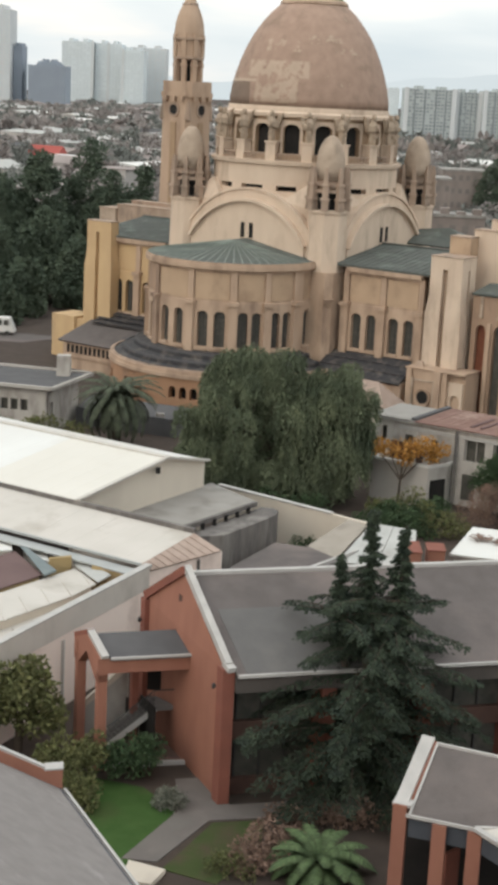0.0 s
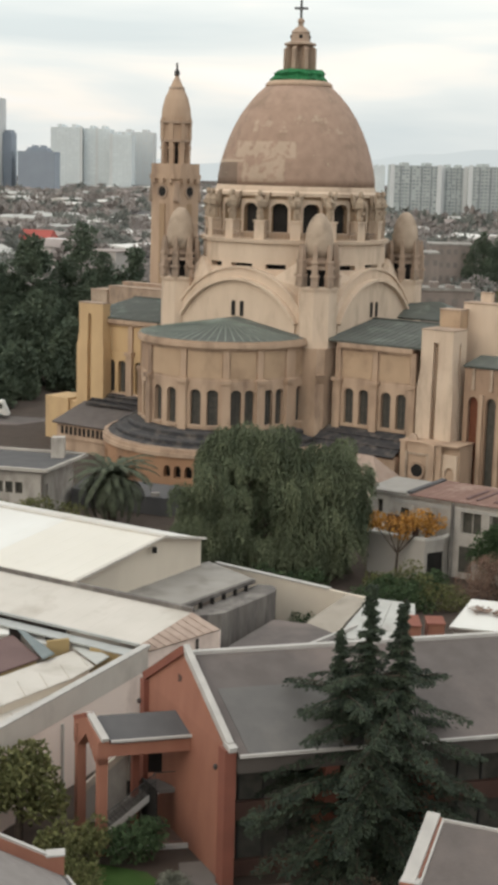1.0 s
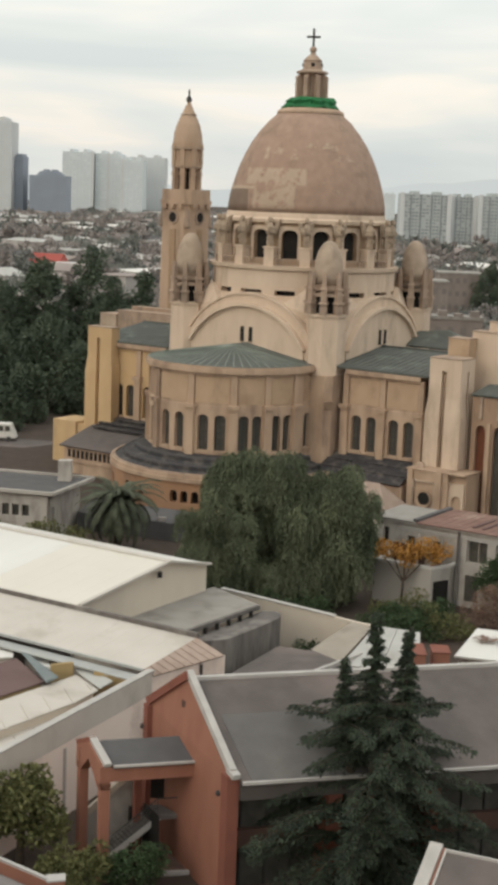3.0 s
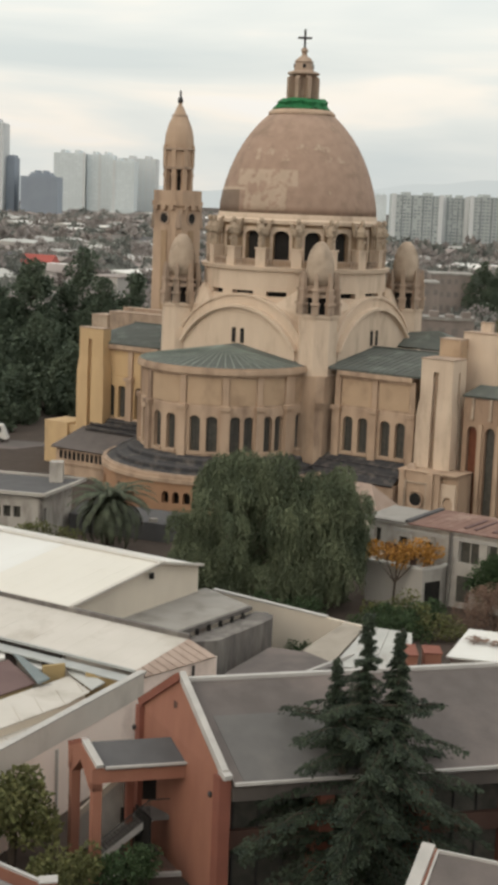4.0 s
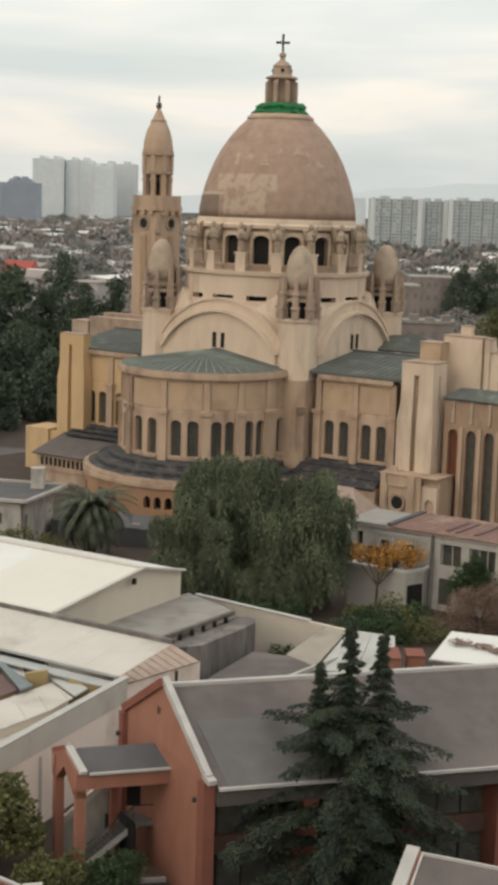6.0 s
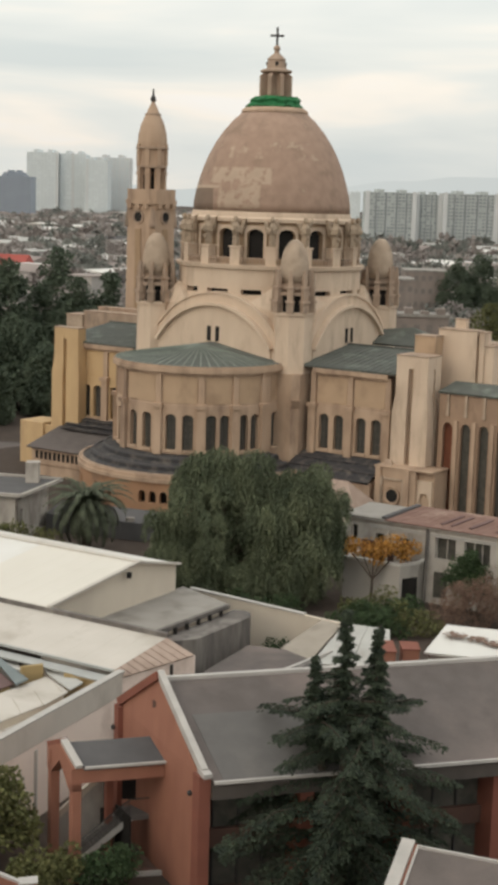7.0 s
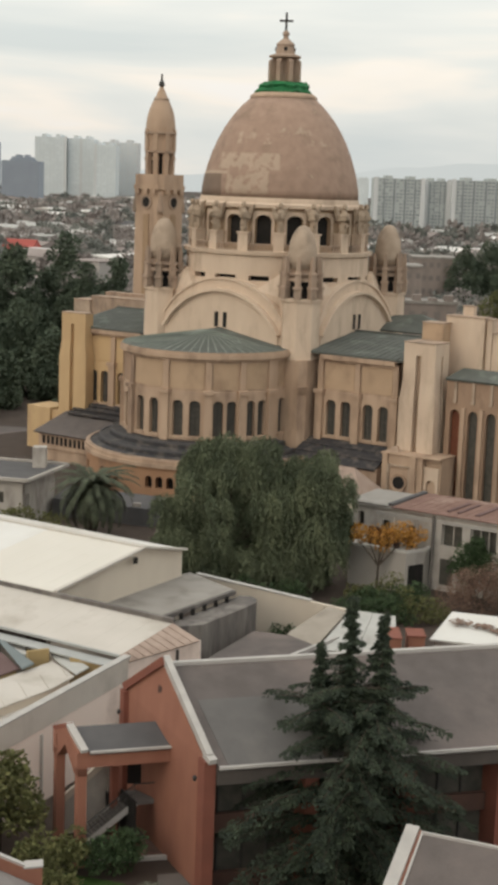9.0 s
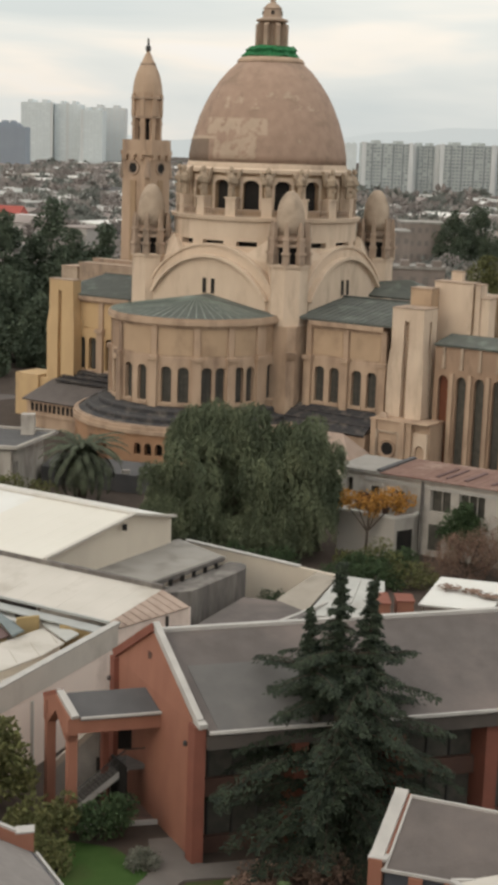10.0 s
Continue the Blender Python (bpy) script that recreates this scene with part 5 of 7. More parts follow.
beam(bm, e1 - UP * 0.2 + Vector((0.2, 0.1, 0)), e1 + Vector((2.7, -3.4, -0.2)), 0.2, 0.85)
wpart("fascia", bm, M["beam_dark"], near_r)
for x, y, zt in ((7.05, 61.05, 5.4), (8.75, 60.25, 4.9), (10.25, 59.75, 4.9), (12.6, 56.7, 4.9)):
    bm = B()
    prism(bm, [(x - 0.32, y - 0.2), (x + 0.28, y - 0.4), (x + 0.42, y + 0.2), (x - 0.18, y + 0.4)], 0, zt)
    wpart("pillar", bm, M["brick_paint"], near_r)
# wall coloured near-black to carry the shade of the pavilion's recess
bm = B()
wall_to(bm, P(7.6, 63.4), P(14.5, 61.0), 0, 4.9, 0.3)
wpart("recess_shade_wall", bm, M["void"], near_r)
bm = B()
wall_to(bm, P(9.4, 61.8), P(10.9, 63.2), 0, 2.6, 0.2)
wpart("side_wall", bm, M["brick_dark"], near_r)

# ---- sheds of the workshop yard ----
shed = at(-14.0, 106.0, "large shed with a white metal roof", "white_shed", "shed")
rb = P(-7.0, 109.6, 8.5)
ra = rb - GV * 40
NEAR, FAR = -GN * 10.7 - UP * 1.15, GN * 5.6 - UP * 1.25
NS = 26
for i in range(NS):
    bm = B()
    u0, u1 = 40.0 * i / NS, 40.0 * (i + 1) / NS - 0.012
    slab(bm, [rb - GV * u0, rb - GV * u1, rb - GV * u1 + NEAR, rb - GV * u0 + NEAR], 0.12)
    wpart("roof_sheet", bm, M["roof_white_new"] if i < 6 else M["roof_white"], shed)
bm = B()
slab(bm, [ra, rb, rb + FAR, ra + FAR], 0.12)
wpart("roof_slope", bm, M["roof_white"], shed)
bm = B()
beam(bm, ra + UP * 0.1, rb + UP * 0.1 + GV * 0.2, 0.5, 0.12)
beam(bm, rb + UP * 0.1 + GV * 0.05, rb + NEAR + UP * 0.1 + GV * 0.05, 0.3, 0.16)
beam(bm, rb + UP * 0.1 + GV * 0.05, rb + FAR + UP * 0.1 + GV * 0.05, 0.3, 0.16)
wpart("verge", bm, M["roof_cream"], shed)
bm = B()
for (p, q) in ((rb + NEAR, rb), (rb, rb + FAR)):
    p, q = p - GV * 0.35 - UP * 0.15, q - GV * 0.35 - UP * 0.15
    hexa(bm, [P(p.x, p.y), P(q.x, q.y), P(q.x, q.y) - GV * 0.3, P(p.x, p.y) - GV * 0.3, p, q, q - GV * 0.3, p - GV * 0.3])
wpart("gable_wall", bm, M["wall_cream"], shed, "cream plastered gable wall")
bm = B()
q = rb + NEAR * 0.12 - UP * 0.75
box(bm, q.x - 0.1, q.x + 0.25, q.y - 0.2, q.y + 0.2, q.z - 0.1, q.z + 0.3)
wpart("vent_box", bm, M["void"], shed)

shed2 = at(-12.0, 98.0, "low shed with a pale weathered sheet roof", "pale_shed", "shed")
tb = P(-4.1, 95.15, 7.0)
DN = P(-7.25, 91.0, 6.0) - tb
for i in range(NS):
    bm = B()
    u0, u1 = 40.0 * i / NS, 40.0 * (i + 1) / NS - 0.012
    slab(bm, [tb - GV * u0, tb - GV * u1, tb - GV * u1 + DN, tb - GV * u0 + DN], 0.12)
    wpart("roof_sheet", bm, M["roof_cream"], shed2)
bm = B()
beam(bm, tb - GV * 40 + UP * 0.3 + GN * 0.1, tb + UP * 0.3 + GN * 0.1, 0.3, 0.5)
wpart("ridge_gutter", bm, M["wall_dark"], shed2)
bm = B()
beam(bm, tb + DN - GV * 40 + UP * 0.1 - GN * 0.1, tb + DN + UP * 0.1 - GN * 0.1, 0.16, 0.16)
beam(bm, tb + DN - GV * 40 - UP * 0.25 - GN * 0.9, tb + DN - UP * 0.25 - GN * 0.9, 1.1, 0.1)
wpart("gutter", bm, M["galv"], shed2, "dull metal gutter")
h0, h1 = tb + GV * 2.2 - UP * 0.75, tb + DN + GV * 0.75 - UP * 0.25
for i in range(9):
    bm = B()
    f0_, f1_ = i / 9, (i + 1) / 9 - 0.012
    slab(bm, [tb + DN * f0_ + UP * 0.02, tb + DN * f1_ + UP * 0.02, h0 + (h1 - h0) * f1_, h0 + (h1 - h0) * f0_], 0.1)
    wpart("hip_sheet", bm, M["roof_brown"], shed2, "brown corrugated strip of roof")
bm = B()
w0, w1 = h0 - GV * 0.1, h1 - GV * 0.1
hexa(bm, [P(w0.x, w0.y), P(w1.x, w1.y), P(w1.x, w1.y) - GV * 0.3, P(w0.x, w0.y) - GV * 0.3, w0 - UP * 0.12, w1 - UP * 0.12, w1 - GV * 0.3 - UP * 0.12, w0 - GV * 0.3 - UP * 0.12])
hexa(bm, [P(w0.x, w0.y), P(w0.x, w0.y) + GN * 0.3, P(w0.x, w0.y) - GV * 3 + GN * 0.3, P(w0.x, w0.y) - GV * 3, w0 - UP * 0.12, w0 + GN * 0.3 - UP * 0.12, w0 - GV * 3 + GN * 0.3, w0 - GV * 3])
wpart("end_wall", bm, M["wall_pink"], shed2, "pale pink plastered end wall")
bm = B()
q = w0 + (w1 - w0) * 0.32
box(bm, q.x - 0.02, q.x + 0.16, q.y - 0.1, q.y + 0.1, 2.5, q.z - 0.2)
box(bm, q.x + 0.3, q.x + 0.75, q.y + 0.2, q.y + 0.6, 4.2, 4.7)
wpart("downpipe", bm, M["iron"], shed2)

# long yard wall
ywall = at(-9.0, 86.0, "tall yard wall, grey above and pink plaster below", "yard_wall", "wall")
q0, q1 = P(-6.75, 91.0), P(-20.0, 62.6)
bm = B()
wall_to(bm, q0, q1, 0, 4.5, 0.36)
wpart("lower_wall", bm, M["wall_pink"], ywall, "pale pink plaster")
bm = B()
wall_to(bm, q0, q1, 4.5, 6.0, 0.42)
wpart("upper_wall", bm, M["wall_band"], ywall, "grey cement band")
bm = B()
wall_to(bm, q0, q1, 6.0, 6.08, 0.5)
wpart("wall_cap", bm, M["coping"], ywall)
bm = B()
q = q0 + (q1 - q0) * 0.33
box(bm, q.x + 0.1, q.x + 0.3, q.y - 0.12, q.y + 0.12, 0, 4.2)
wpart("downpipe", bm, M["wall_grey"], ywall)

def flat_roof(name, pts, z, mat, label, wall="wall_cream", lip=0.1):
    """A thin roof sheet over walls set a little inside its edge."""
    cx, cy = sum(p[0] for p in pts) / len(pts), sum(p[1] for p in pts) / len(pts)
    t = at(cx, cy, label, name, "roof")
    bm = B()
    prism(bm, pts, z - lip, z)
    wpart("roof_sheet", bm, M[mat], t)
    bm = B()
    prism(bm, [(cx + (x - cx) * 0.95, cy + (y - cy) * 0.95) for x, y in pts], 0, z - lip)
    wpart("wall", bm, M[wall], t)
    return t


court = flat_roof("yard_roof", [(-11.6, 91.9), (-9.9, 89.1), (-11.0, 86.7), (-14.6, 81.5), (-20.6, 72.5), (-22.0, 77.4), (-15.5, 86.4)], 5.2, "roof_cream", "cream weathered sheet roof in the yard")
bm = B()
for k in range(9):
    q = P(-10.9, 90.6, 5.26) + P(-0.62, -0.92) * (1.75 * k)
    beam(bm, q, q + P(0.95, -2.6) * (1.0 if k else 0.6), 0.1, 0.06)
wpart("roof_seam", bm, M["roof_cream"], court)
low_court = flat_roof("yard_roof", [(-11.1, 87.2), (-10.9, 84.6), (-13.5, 80.4), (-18.5, 72.0), (-20.2, 74.6), (-14.9, 83.0)], 4.6, "roof_cream", "lower cream sheet roof beside the yard wall", "wall_pink")
bm = B()
for k in range(8):
    q = P(-11.2, 86.6, 4.66) + P(-0.58, -0.92) * (1.6 * k)
    beam(bm, q, q + P(0.7, -1.7), 0.1, 0.06)
wpart("roof_seam", bm, M["roof_cream"], low_court)
white_sheet = flat_roof("sheet_roof", [(-20.5, 97.6), (-16.6, 96.7), (-16.1, 94.1), (-20.0, 92.8)], 5.5, "roof_white", "small white sheet roof in the yard", "wall_grey")
white_corner = flat_roof("sheet_roof", [(-15.7, 95.9), (-13.9, 94.6), (-13.4, 92.6), (-14.6, 93.4)], 5.35, "roof_white", "white sheet corner between two yard roofs", "wall_grey")
court2 = flat_roof("maroon_roof", [(-15.9, 94.2), (-13.4, 89.7), (-15.6, 86.6), (-20.0, 80.5), (-21.5, 86.0), (-17.5, 92.0)], 5.4, "roof_maroon", "dark maroon sheet roof in the yard", "wall_ochre")
bm = B()
slab(bm, [P(-16.3, 95.9, 5.75), P(-15.5, 94.8, 5.75), P(-12.6, 90.2, 5.6), P(-13.2, 89.1, 5.6)], 0.14)
wpart("flashing", bm, M["teal_metal"], court2, "dull blue-grey metal flashing")
bm = B()
slab(bm, [P(-12.4, 94.5, 5.6), P(-11.6, 91.9, 5.4), P(-9.8, 89.0, 5.35), P(-9.1, 90.1, 5.5)], 0.1)
wpart("valley_sheet", bm, M["roof_pale"], court, "grey sheet valley")
bm = B()
wall_to(bm, P(-13.2, 91.3), P(-11.9, 92.0), 3.5, 6.0, 0.25)
wpart("ochre_wall", bm, M["wall_ochre"], court)
bm = B()
wall_to(bm, P(-10.4, 91.2), P(-8.3, 90.4), 3.5, 5.7, 0.2)
wpart("ochre_wall", bm, M["wall_ochre"], court)

# flat grey roof and the dark rounded store
store = at(-3.0, 108.0, "flat grey roofed store with dark rounded sheet walls", "store", "shed")
bm = B()
slab(bm, [P(-10.2, 106.6, 5.0), P(-3.76, 115.9, 5.0), P(-0.04, 110.9, 5.0), P(-5.5, 102.8, 5.0)], 0.25)
wpart("roof_slab", bm, M["roof_flat"], store, "flat stained grey roof")
bm = B()
edge = [P(-5.6, 102.3), P(-2.3, 103.6), P(-0.6, 106.2), P(0.9, 108.6), P(1.55, 109.8), P(1.65, 110.8), P(1.2, 111.5), P(0.3, 111.6), P(-4, 104.8)]
prism(bm, [(w.x, w.y) for w in edge], 0, 4.4)
wpart("round_wall", bm, M["wall_dark"], store, "dark stained sheet wall with a rounded end")
bm = B()
beam(bm, P(-5.6, 102.7, 5.05), P(-0.1, 110.8, 5.05), 0.3, 0.35)
wpart("eave", bm, M["wall_dark"], store)
for i in range(1, 6):
    q = P(-4.9, 103.6) + (P(0.0, 110.8) - P(-4.9, 103.6)) * (i / 6)
    bm = B()
    box(bm, q.x, q.x + 0.3, q.y - 0.1, q.y + 0.25, 4.4, 4.85)
    wpart("bracket", bm, M["void"], store)

# cream boundary wall behind
bwall = at(4.0, 113.0, "long stained cream boundary wall with a broken end", "boundary_wall", "wall")
y0, y1 = P(-3.2, 119.0), P(8.9, 109.9)
bm = B()
wall_to(bm, y0, y1, 0, 4.0, 0.3)
wpart("wall", bm, M["wall_cream"], bwall)
bm = B()
wall_to(bm, y0, y1 + (y0 - y1) * 0.25, 4.0, 4.12, 0.45)
wpart("wall_cap", bm, M["coping"], bwall)
bm = B()
box(bm, 6.9, 7.5, 111.2, 111.9, 3.3, 3.9)
wpart("hole", bm, M["void"], bwall)

lean = at(7.0, 106.0, "low shed with beige and pale grey sheet roofs", "lean_to_shed", "shed")
bm = B()
slab(bm, [P(3.9, 106.9, 2.9), P(7.3, 111.2, 4.0), P(8.8, 110.4, 4.0), P(6.0, 104.2, 2.9)], 0.1)
wpart("roof_sheet", bm, M["roof_beige"], lean)
for i in range(4):
    bm = B()
    a0, a1, b0, b1 = P(8.9, 110.2, 4.0), P(12.2, 108.8, 4.0), P(6.0, 103.4, 2.9), P(11.7, 102.6, 2.9)
    u, w = i / 4, (i + 1) / 4 - 0.01
    slab(bm, [a0 + (a1 - a0) * u, a0 + (a1 - a0) * w, b0 + (b1 - b0) * w, b0 + (b1 - b0) * u], 0.1)
    wpart("roof_sheet", bm, M["roof_pale"], lean)
bm = B()
prism(bm, [(4.2, 106.6), (7.3, 110.8), (12.0, 108.5), (11.5, 102.6), (6.0, 103.6)], 0, 2.6)
wpart("wall", bm, M["wall_grey"], lean)
low = at(2.0, 102.0, "flat grey roof behind the hall", "flat_roof_annex", "shed")
bm = B()
prism(bm, [(-1.6, 101.0), (1.5, 107.4), (4.6, 106.4), (6.4, 103.4), (5.6, 98.0), (-2.5, 96.5)], 0, 2.9)
wpart("body", bm, M["roof_grey"], low)
bm = B()
beam(bm, P(3.6, 100.2, 3.3), P(7.6, 105.4, 3.3), 0.25, 0.3)
wpart("white_edge", bm, M["coping"], low)
for k, (x, y, w, dd, zt) in enumerate(((11.4, 101.0, 0.8, 2.6, 4.6), (13.0, 102.0, 1.2, 1.8, 4.5))):
    ch = at(x, y, "stubby terracotta painted chimney", "chimney", "chimney", "chimneys behind the hall")
    bm = B()
    box(bm, x - w / 2, x + w / 2, y, y + dd, 0, zt)
    wpart("chimney_body", bm, M["brick_paint"], ch)
    bm = B()
    box(bm, x - w / 2 - 0.06, x + w / 2 + 0.06, y - 0.06, y + dd + 0.06, zt, zt + 0.1)
    wpart("cap", bm, M["brick_dark"], ch)
tarp = at(16.5, 105.5, "white roof sheet littered with brown leaves", "white_roof", "roof")
bm = B()
slab(bm, [P(16.5, 109.2, 4.4), P(14.1, 103.3, 4.0), P(19.2, 102.0, 4.0), P(21.4, 107.8, 4.4)], 0.15)
wpart("roof_sheet", bm, M["roof_white"], tarp)
bm = B()
prism(bm, [(16.4, 108.8), (14.5, 103.6), (19.0, 102.4), (21, 107.5)], 0, 3.8)
wpart("wall", bm, M["wall_grey"], tarp)
rr = random.Random(5)
for cx, cy in ((16.9, 106.3), (18.4, 105.6), (19.5, 104.6)):
    bm = B()
    for i in range(60):
        x, y = cx + rr.gauss(0, 0.45), cy + rr.gauss(0, 0.3)
        z = 4.0 + (y - 102.5) * 0.065 + 0.1
        a = rr.random() * 6
        s = 0.12 + 0.1 * rr.random()
        v = [bm.verts.new((x + s * math.cos(a + k * 1.57), y + s * math.sin(a + k * 1.57), z + 0.05 * rr.random() + 0.07)) for k in range(4)]
        bm.faces.new(v)
    ob = wpart("leaf_litter", bm, M["leaf_brown"], tarp)
    ob["kind"] = "stuff"

# ---- two-storey house with the roof terrace ----
house = at(16.0, 135.0, "grey plastered house with a terrace and rusty roof", "terrace_house", "house")
hx, hy = GV, GN
o = P(10.6, 136.0)


def hmap(s, d, z):
    return o + hx * s - hy * d + UP * z


bm = B()
wall_open(bm, hmap, 0, 22, 0, 7.0, -0.4, 0, [(0.7, 1.3, 4.9, 6.2, 0), (3.2, 4.0, 3.6, 5.7, 0), (5.7, 6.6, 3.4, 5.6, 0), (9.2, 11.2, 4.2, 6.2, 0), (12.0, 14.5, 4.2, 6.2, 0), (16.0, 18.5, 4.2, 6.2, 0)])
wpart("wall", bm, M["wall_white"], house, "stained white plaster wall")
bm = B()
run(bm, hmap, 0.2, 21.8, 0, 6.8, -0.6, -0.5)
wpart("window_dark", bm, M["glass_dark"], house)
for s in (9.2, 10.2, 11.1, 12.0, 12.8, 13.6, 14.4, 16, 17.2, 18.4):
    bm = B()
    run(bm, hmap, s, s + 0.1, 4.2, 6.2, -0.45, -0.3)
    wpart("window_frame", bm, M["wall_white"], house)
bm = B()
run(bm, hmap, -0.3, 22.2, 6.9, 7.15, -0.6, 0.35)
run(bm, hmap, 2.6, 22.2, 6.2, 6.5, 0.0, 0.12)
wpart("eave", bm, M["coping"], house)
for i in range(24):
    a0, a1 = 4.2 + i * 0.78, 4.2 + (i + 1) * 0.78 - 0.05
    bm = B()
    slab(bm, [hmap(a0, 0.5, 7.15), hmap(a1, 0.5, 7.15), hmap(a1 + 1.0, -5.5, 7.6), hmap(a0 + 1.0, -5.5, 7.6)], 0.1)
    wpart("roof_sheet", bm, M["roof_rust"], house, "rusty red sheet")
bm = B()
slab(bm, [hmap(-0.2, 0.4, 7.17), hmap(3.9, 0.4, 7.17), hmap(4.6, -5.5, 7.3), hmap(-0.2, -5.5, 7.3)], 0.12)
wpart("roof_flat", bm, M["roof_flat"], house, "stained flat roof")
bm = B()
beam(bm, hmap(4.1, 0.3, 7.4), hmap(4.9, -5.5, 7.75), 0.5, 0.5)
wpart("roof_parapet", bm, M["roof_dark"], house)
for i in range(6):
    bm = B()
    s = 7.4 + rr.random() * 12
    beam(bm, hmap(s, -0.6, 7.35), hmap(s + 0.6, -4.0, 7.6), 0.3, 0.12)
    wpart("roof_patch", bm, M["roof_maroon"], house)
# terrace in front
bm = B()
tp = [(1.6, 3.3), (7.3, 3.2), (8.2, 1.2), (8.2, 0.02), (1.6, 0.02)]
prism(bm, [(hmap(s, d, 0).x, hmap(s, d, 0).y) for s, d in tp], 0, 3.3)
wpart("terrace_body", bm, M["wall_grey"], house, "bare stained grey terrace wall")
bm = B()
pts = [hmap(s, d, 4.0) for s, d in ((1.6, 0.1), (1.6, 3.3), (7.3, 3.2), (8.2, 1.2), (8.2, 0.1))]
for p, q in zip(pts, pts[1:]):
    beam(bm, p, q, 0.32, 0.22)
wpart("terrace_rail", bm, M["roof_white"], house, "white painted terrace rail")
bm = B()
run(bm, hmap, 9.2, 10.5, 0.6, 3.0, 0.005, 0.03)
wpart("lower_window", bm, M["glass_dark"], house)
bm = B()
run(bm, hmap, 2.0, 5.2, 3.35, 5.0, 0.25, 0.4)
wpart("terrace_screen", bm, M["dark_panel"], house, "brown boarded screen on the terrace")
for s in (4.6, 6.9):
    bm = B()
    run(bm, hmap, s, s + 0.14, 3.3, 6.2, 0.6, 0.74)
    wpart("terrace_post", bm, M["wall_white"], house)
bm = B()
for p, q in zip(pts, pts[1:]):
    beam(bm, p - UP * 0.2, q - UP * 0.2, 0.14, 0.55)
wpart("terrace_parapet", bm, M["wall_grey"], house)
# near-black sheet across the garage mouth stands for the shade inside
bm = B()
hexa(bm, [hmap(7.5, 2.95, 0.1), hmap(8.2, 1.35, 0.1), hmap(8.1, 1.3, 0.1), hmap(7.4, 2.9, 0.1), hmap(7.5, 2.95, 2.6), hmap(8.2, 1.35, 2.6), hmap(8.1, 1.3, 2.6), hmap(7.4, 2.9, 2.6)])
wpart("garage_opening", bm, M["void"], house)
bm = B()
for s, d in ((8.45, 0.2),):
    p = hmap(s, d, 0)
    box(bm, p.x - 0.12, p.x + 0.12, p.y - 0.12, p.y + 0.12, 0, 7.0)
wpart("downpipe", bm, M["wall_dark"], house)

# flat-roofed house by the palm, and its chimney block
fh = at(-22.0, 152.0, "low white house with a flat grey roof", "flat_house", "house")
g0 = P(-33, 152.4)


def fmap(s, d, z):
    return g0 + Vector((0.975, -0.22, 0)) * s + Vector((-0.22, -0.975, 0)) * d + UP * z


bm = B()
wall_open(bm, fmap, 0, 11.2, 0, 4.8, -0.3, 0, [(1.5 + 1.1 * i, 2.3 + 1.1 * i, 2.4, 3.6, 0) for i in range(7)])
wall_open(bm, lambda s, d, z: fmap(11.2 + d, -s, z), 0, 9, 0, 4.8, -0.3, 0, [(0.6, 1.4, 1.6, 3.4, 0)])
wpart("wall", bm, M["wall_white"], fh)
bm = B()
run(bm, fmap, 0.2, 10.9, 0, 4.6, -8.5, -0.4)
wpart("window_dark", bm, M["glass_dark"], fh)
bm = B()
prism(bm, [(fmap(s, d, 0).x, fmap(s, d, 0).y) for s, d in ((-2, 0.5), (11.7, 0.5), (12.6, -9.5), (-2, -9.5))], 4.8, 5.0)
wpart("roof", bm, M["roof_dark"], fh, "flat dark grey roof")
bm = B()
for (s, d), (u, w) in (((-2, 0.5), (11.7, 0.5)), ((11.7, 0.5), (12.6, -9.5)), ((-2, -9.5), (12.6, -9.5))):
    beam(bm, fmap(s, d, 5.25), fmap(u, w, 5.25), 0.3, 0.35)
wpart("parapet", bm, M["wall_grey"], fh)
bm = B()
p = fmap(10.0, -7.5, 0)
box(bm, p.x - 0.7, p.x + 0.7, p.y - 0.7, p.y + 0.7, 4.8, 7.2)
wpart("chimney_block", bm, M["wall_white"], fh)
fh2 = at(-11, 160.0, "low grey annex below the apse", "apse_annex", "shed")
bm = B()
prism(bm, [(-19, 163), (-7, 158), (-9, 152), (-20, 156)], 0, 1.9)
wpart("body", bm, M["roof_dark"], fh2)
bm = B()
box(bm, -11.2, -10.3, 153.0, 153.5, 1.9, 2.3)
wpart("vent", bm, M["wall_white"], fh2)
cott = thing("tiled_outhouse", CHURCH, "low outhouse with a brown tiled hip roof beside the church", "outhouse")
bm = B()
box(bm, 18.2, 25.2, -20.4, -16.4, 0, 2.9)
part("wall", bm, M["wall_cream"], cott)
bm = B()
v = [bm.verts.new(p) for p in ((17.8, -20.8, 2.9), (25.6, -20.8, 2.9), (25.6, -16.0, 2.9), (17.8, -16.0, 2.9), (19.8, -18.4, 5.3), (23.4, -18.4, 5.3))]
for f in ((0, 1, 5, 4), (1, 2, 5), (2, 3, 4, 5), (3, 0, 4), (3, 2, 1, 0)):
    bm.faces.new([v[i] for i in f])
part("roof", bm, M["roof_brown"], cott, "brown tiled hip roof")


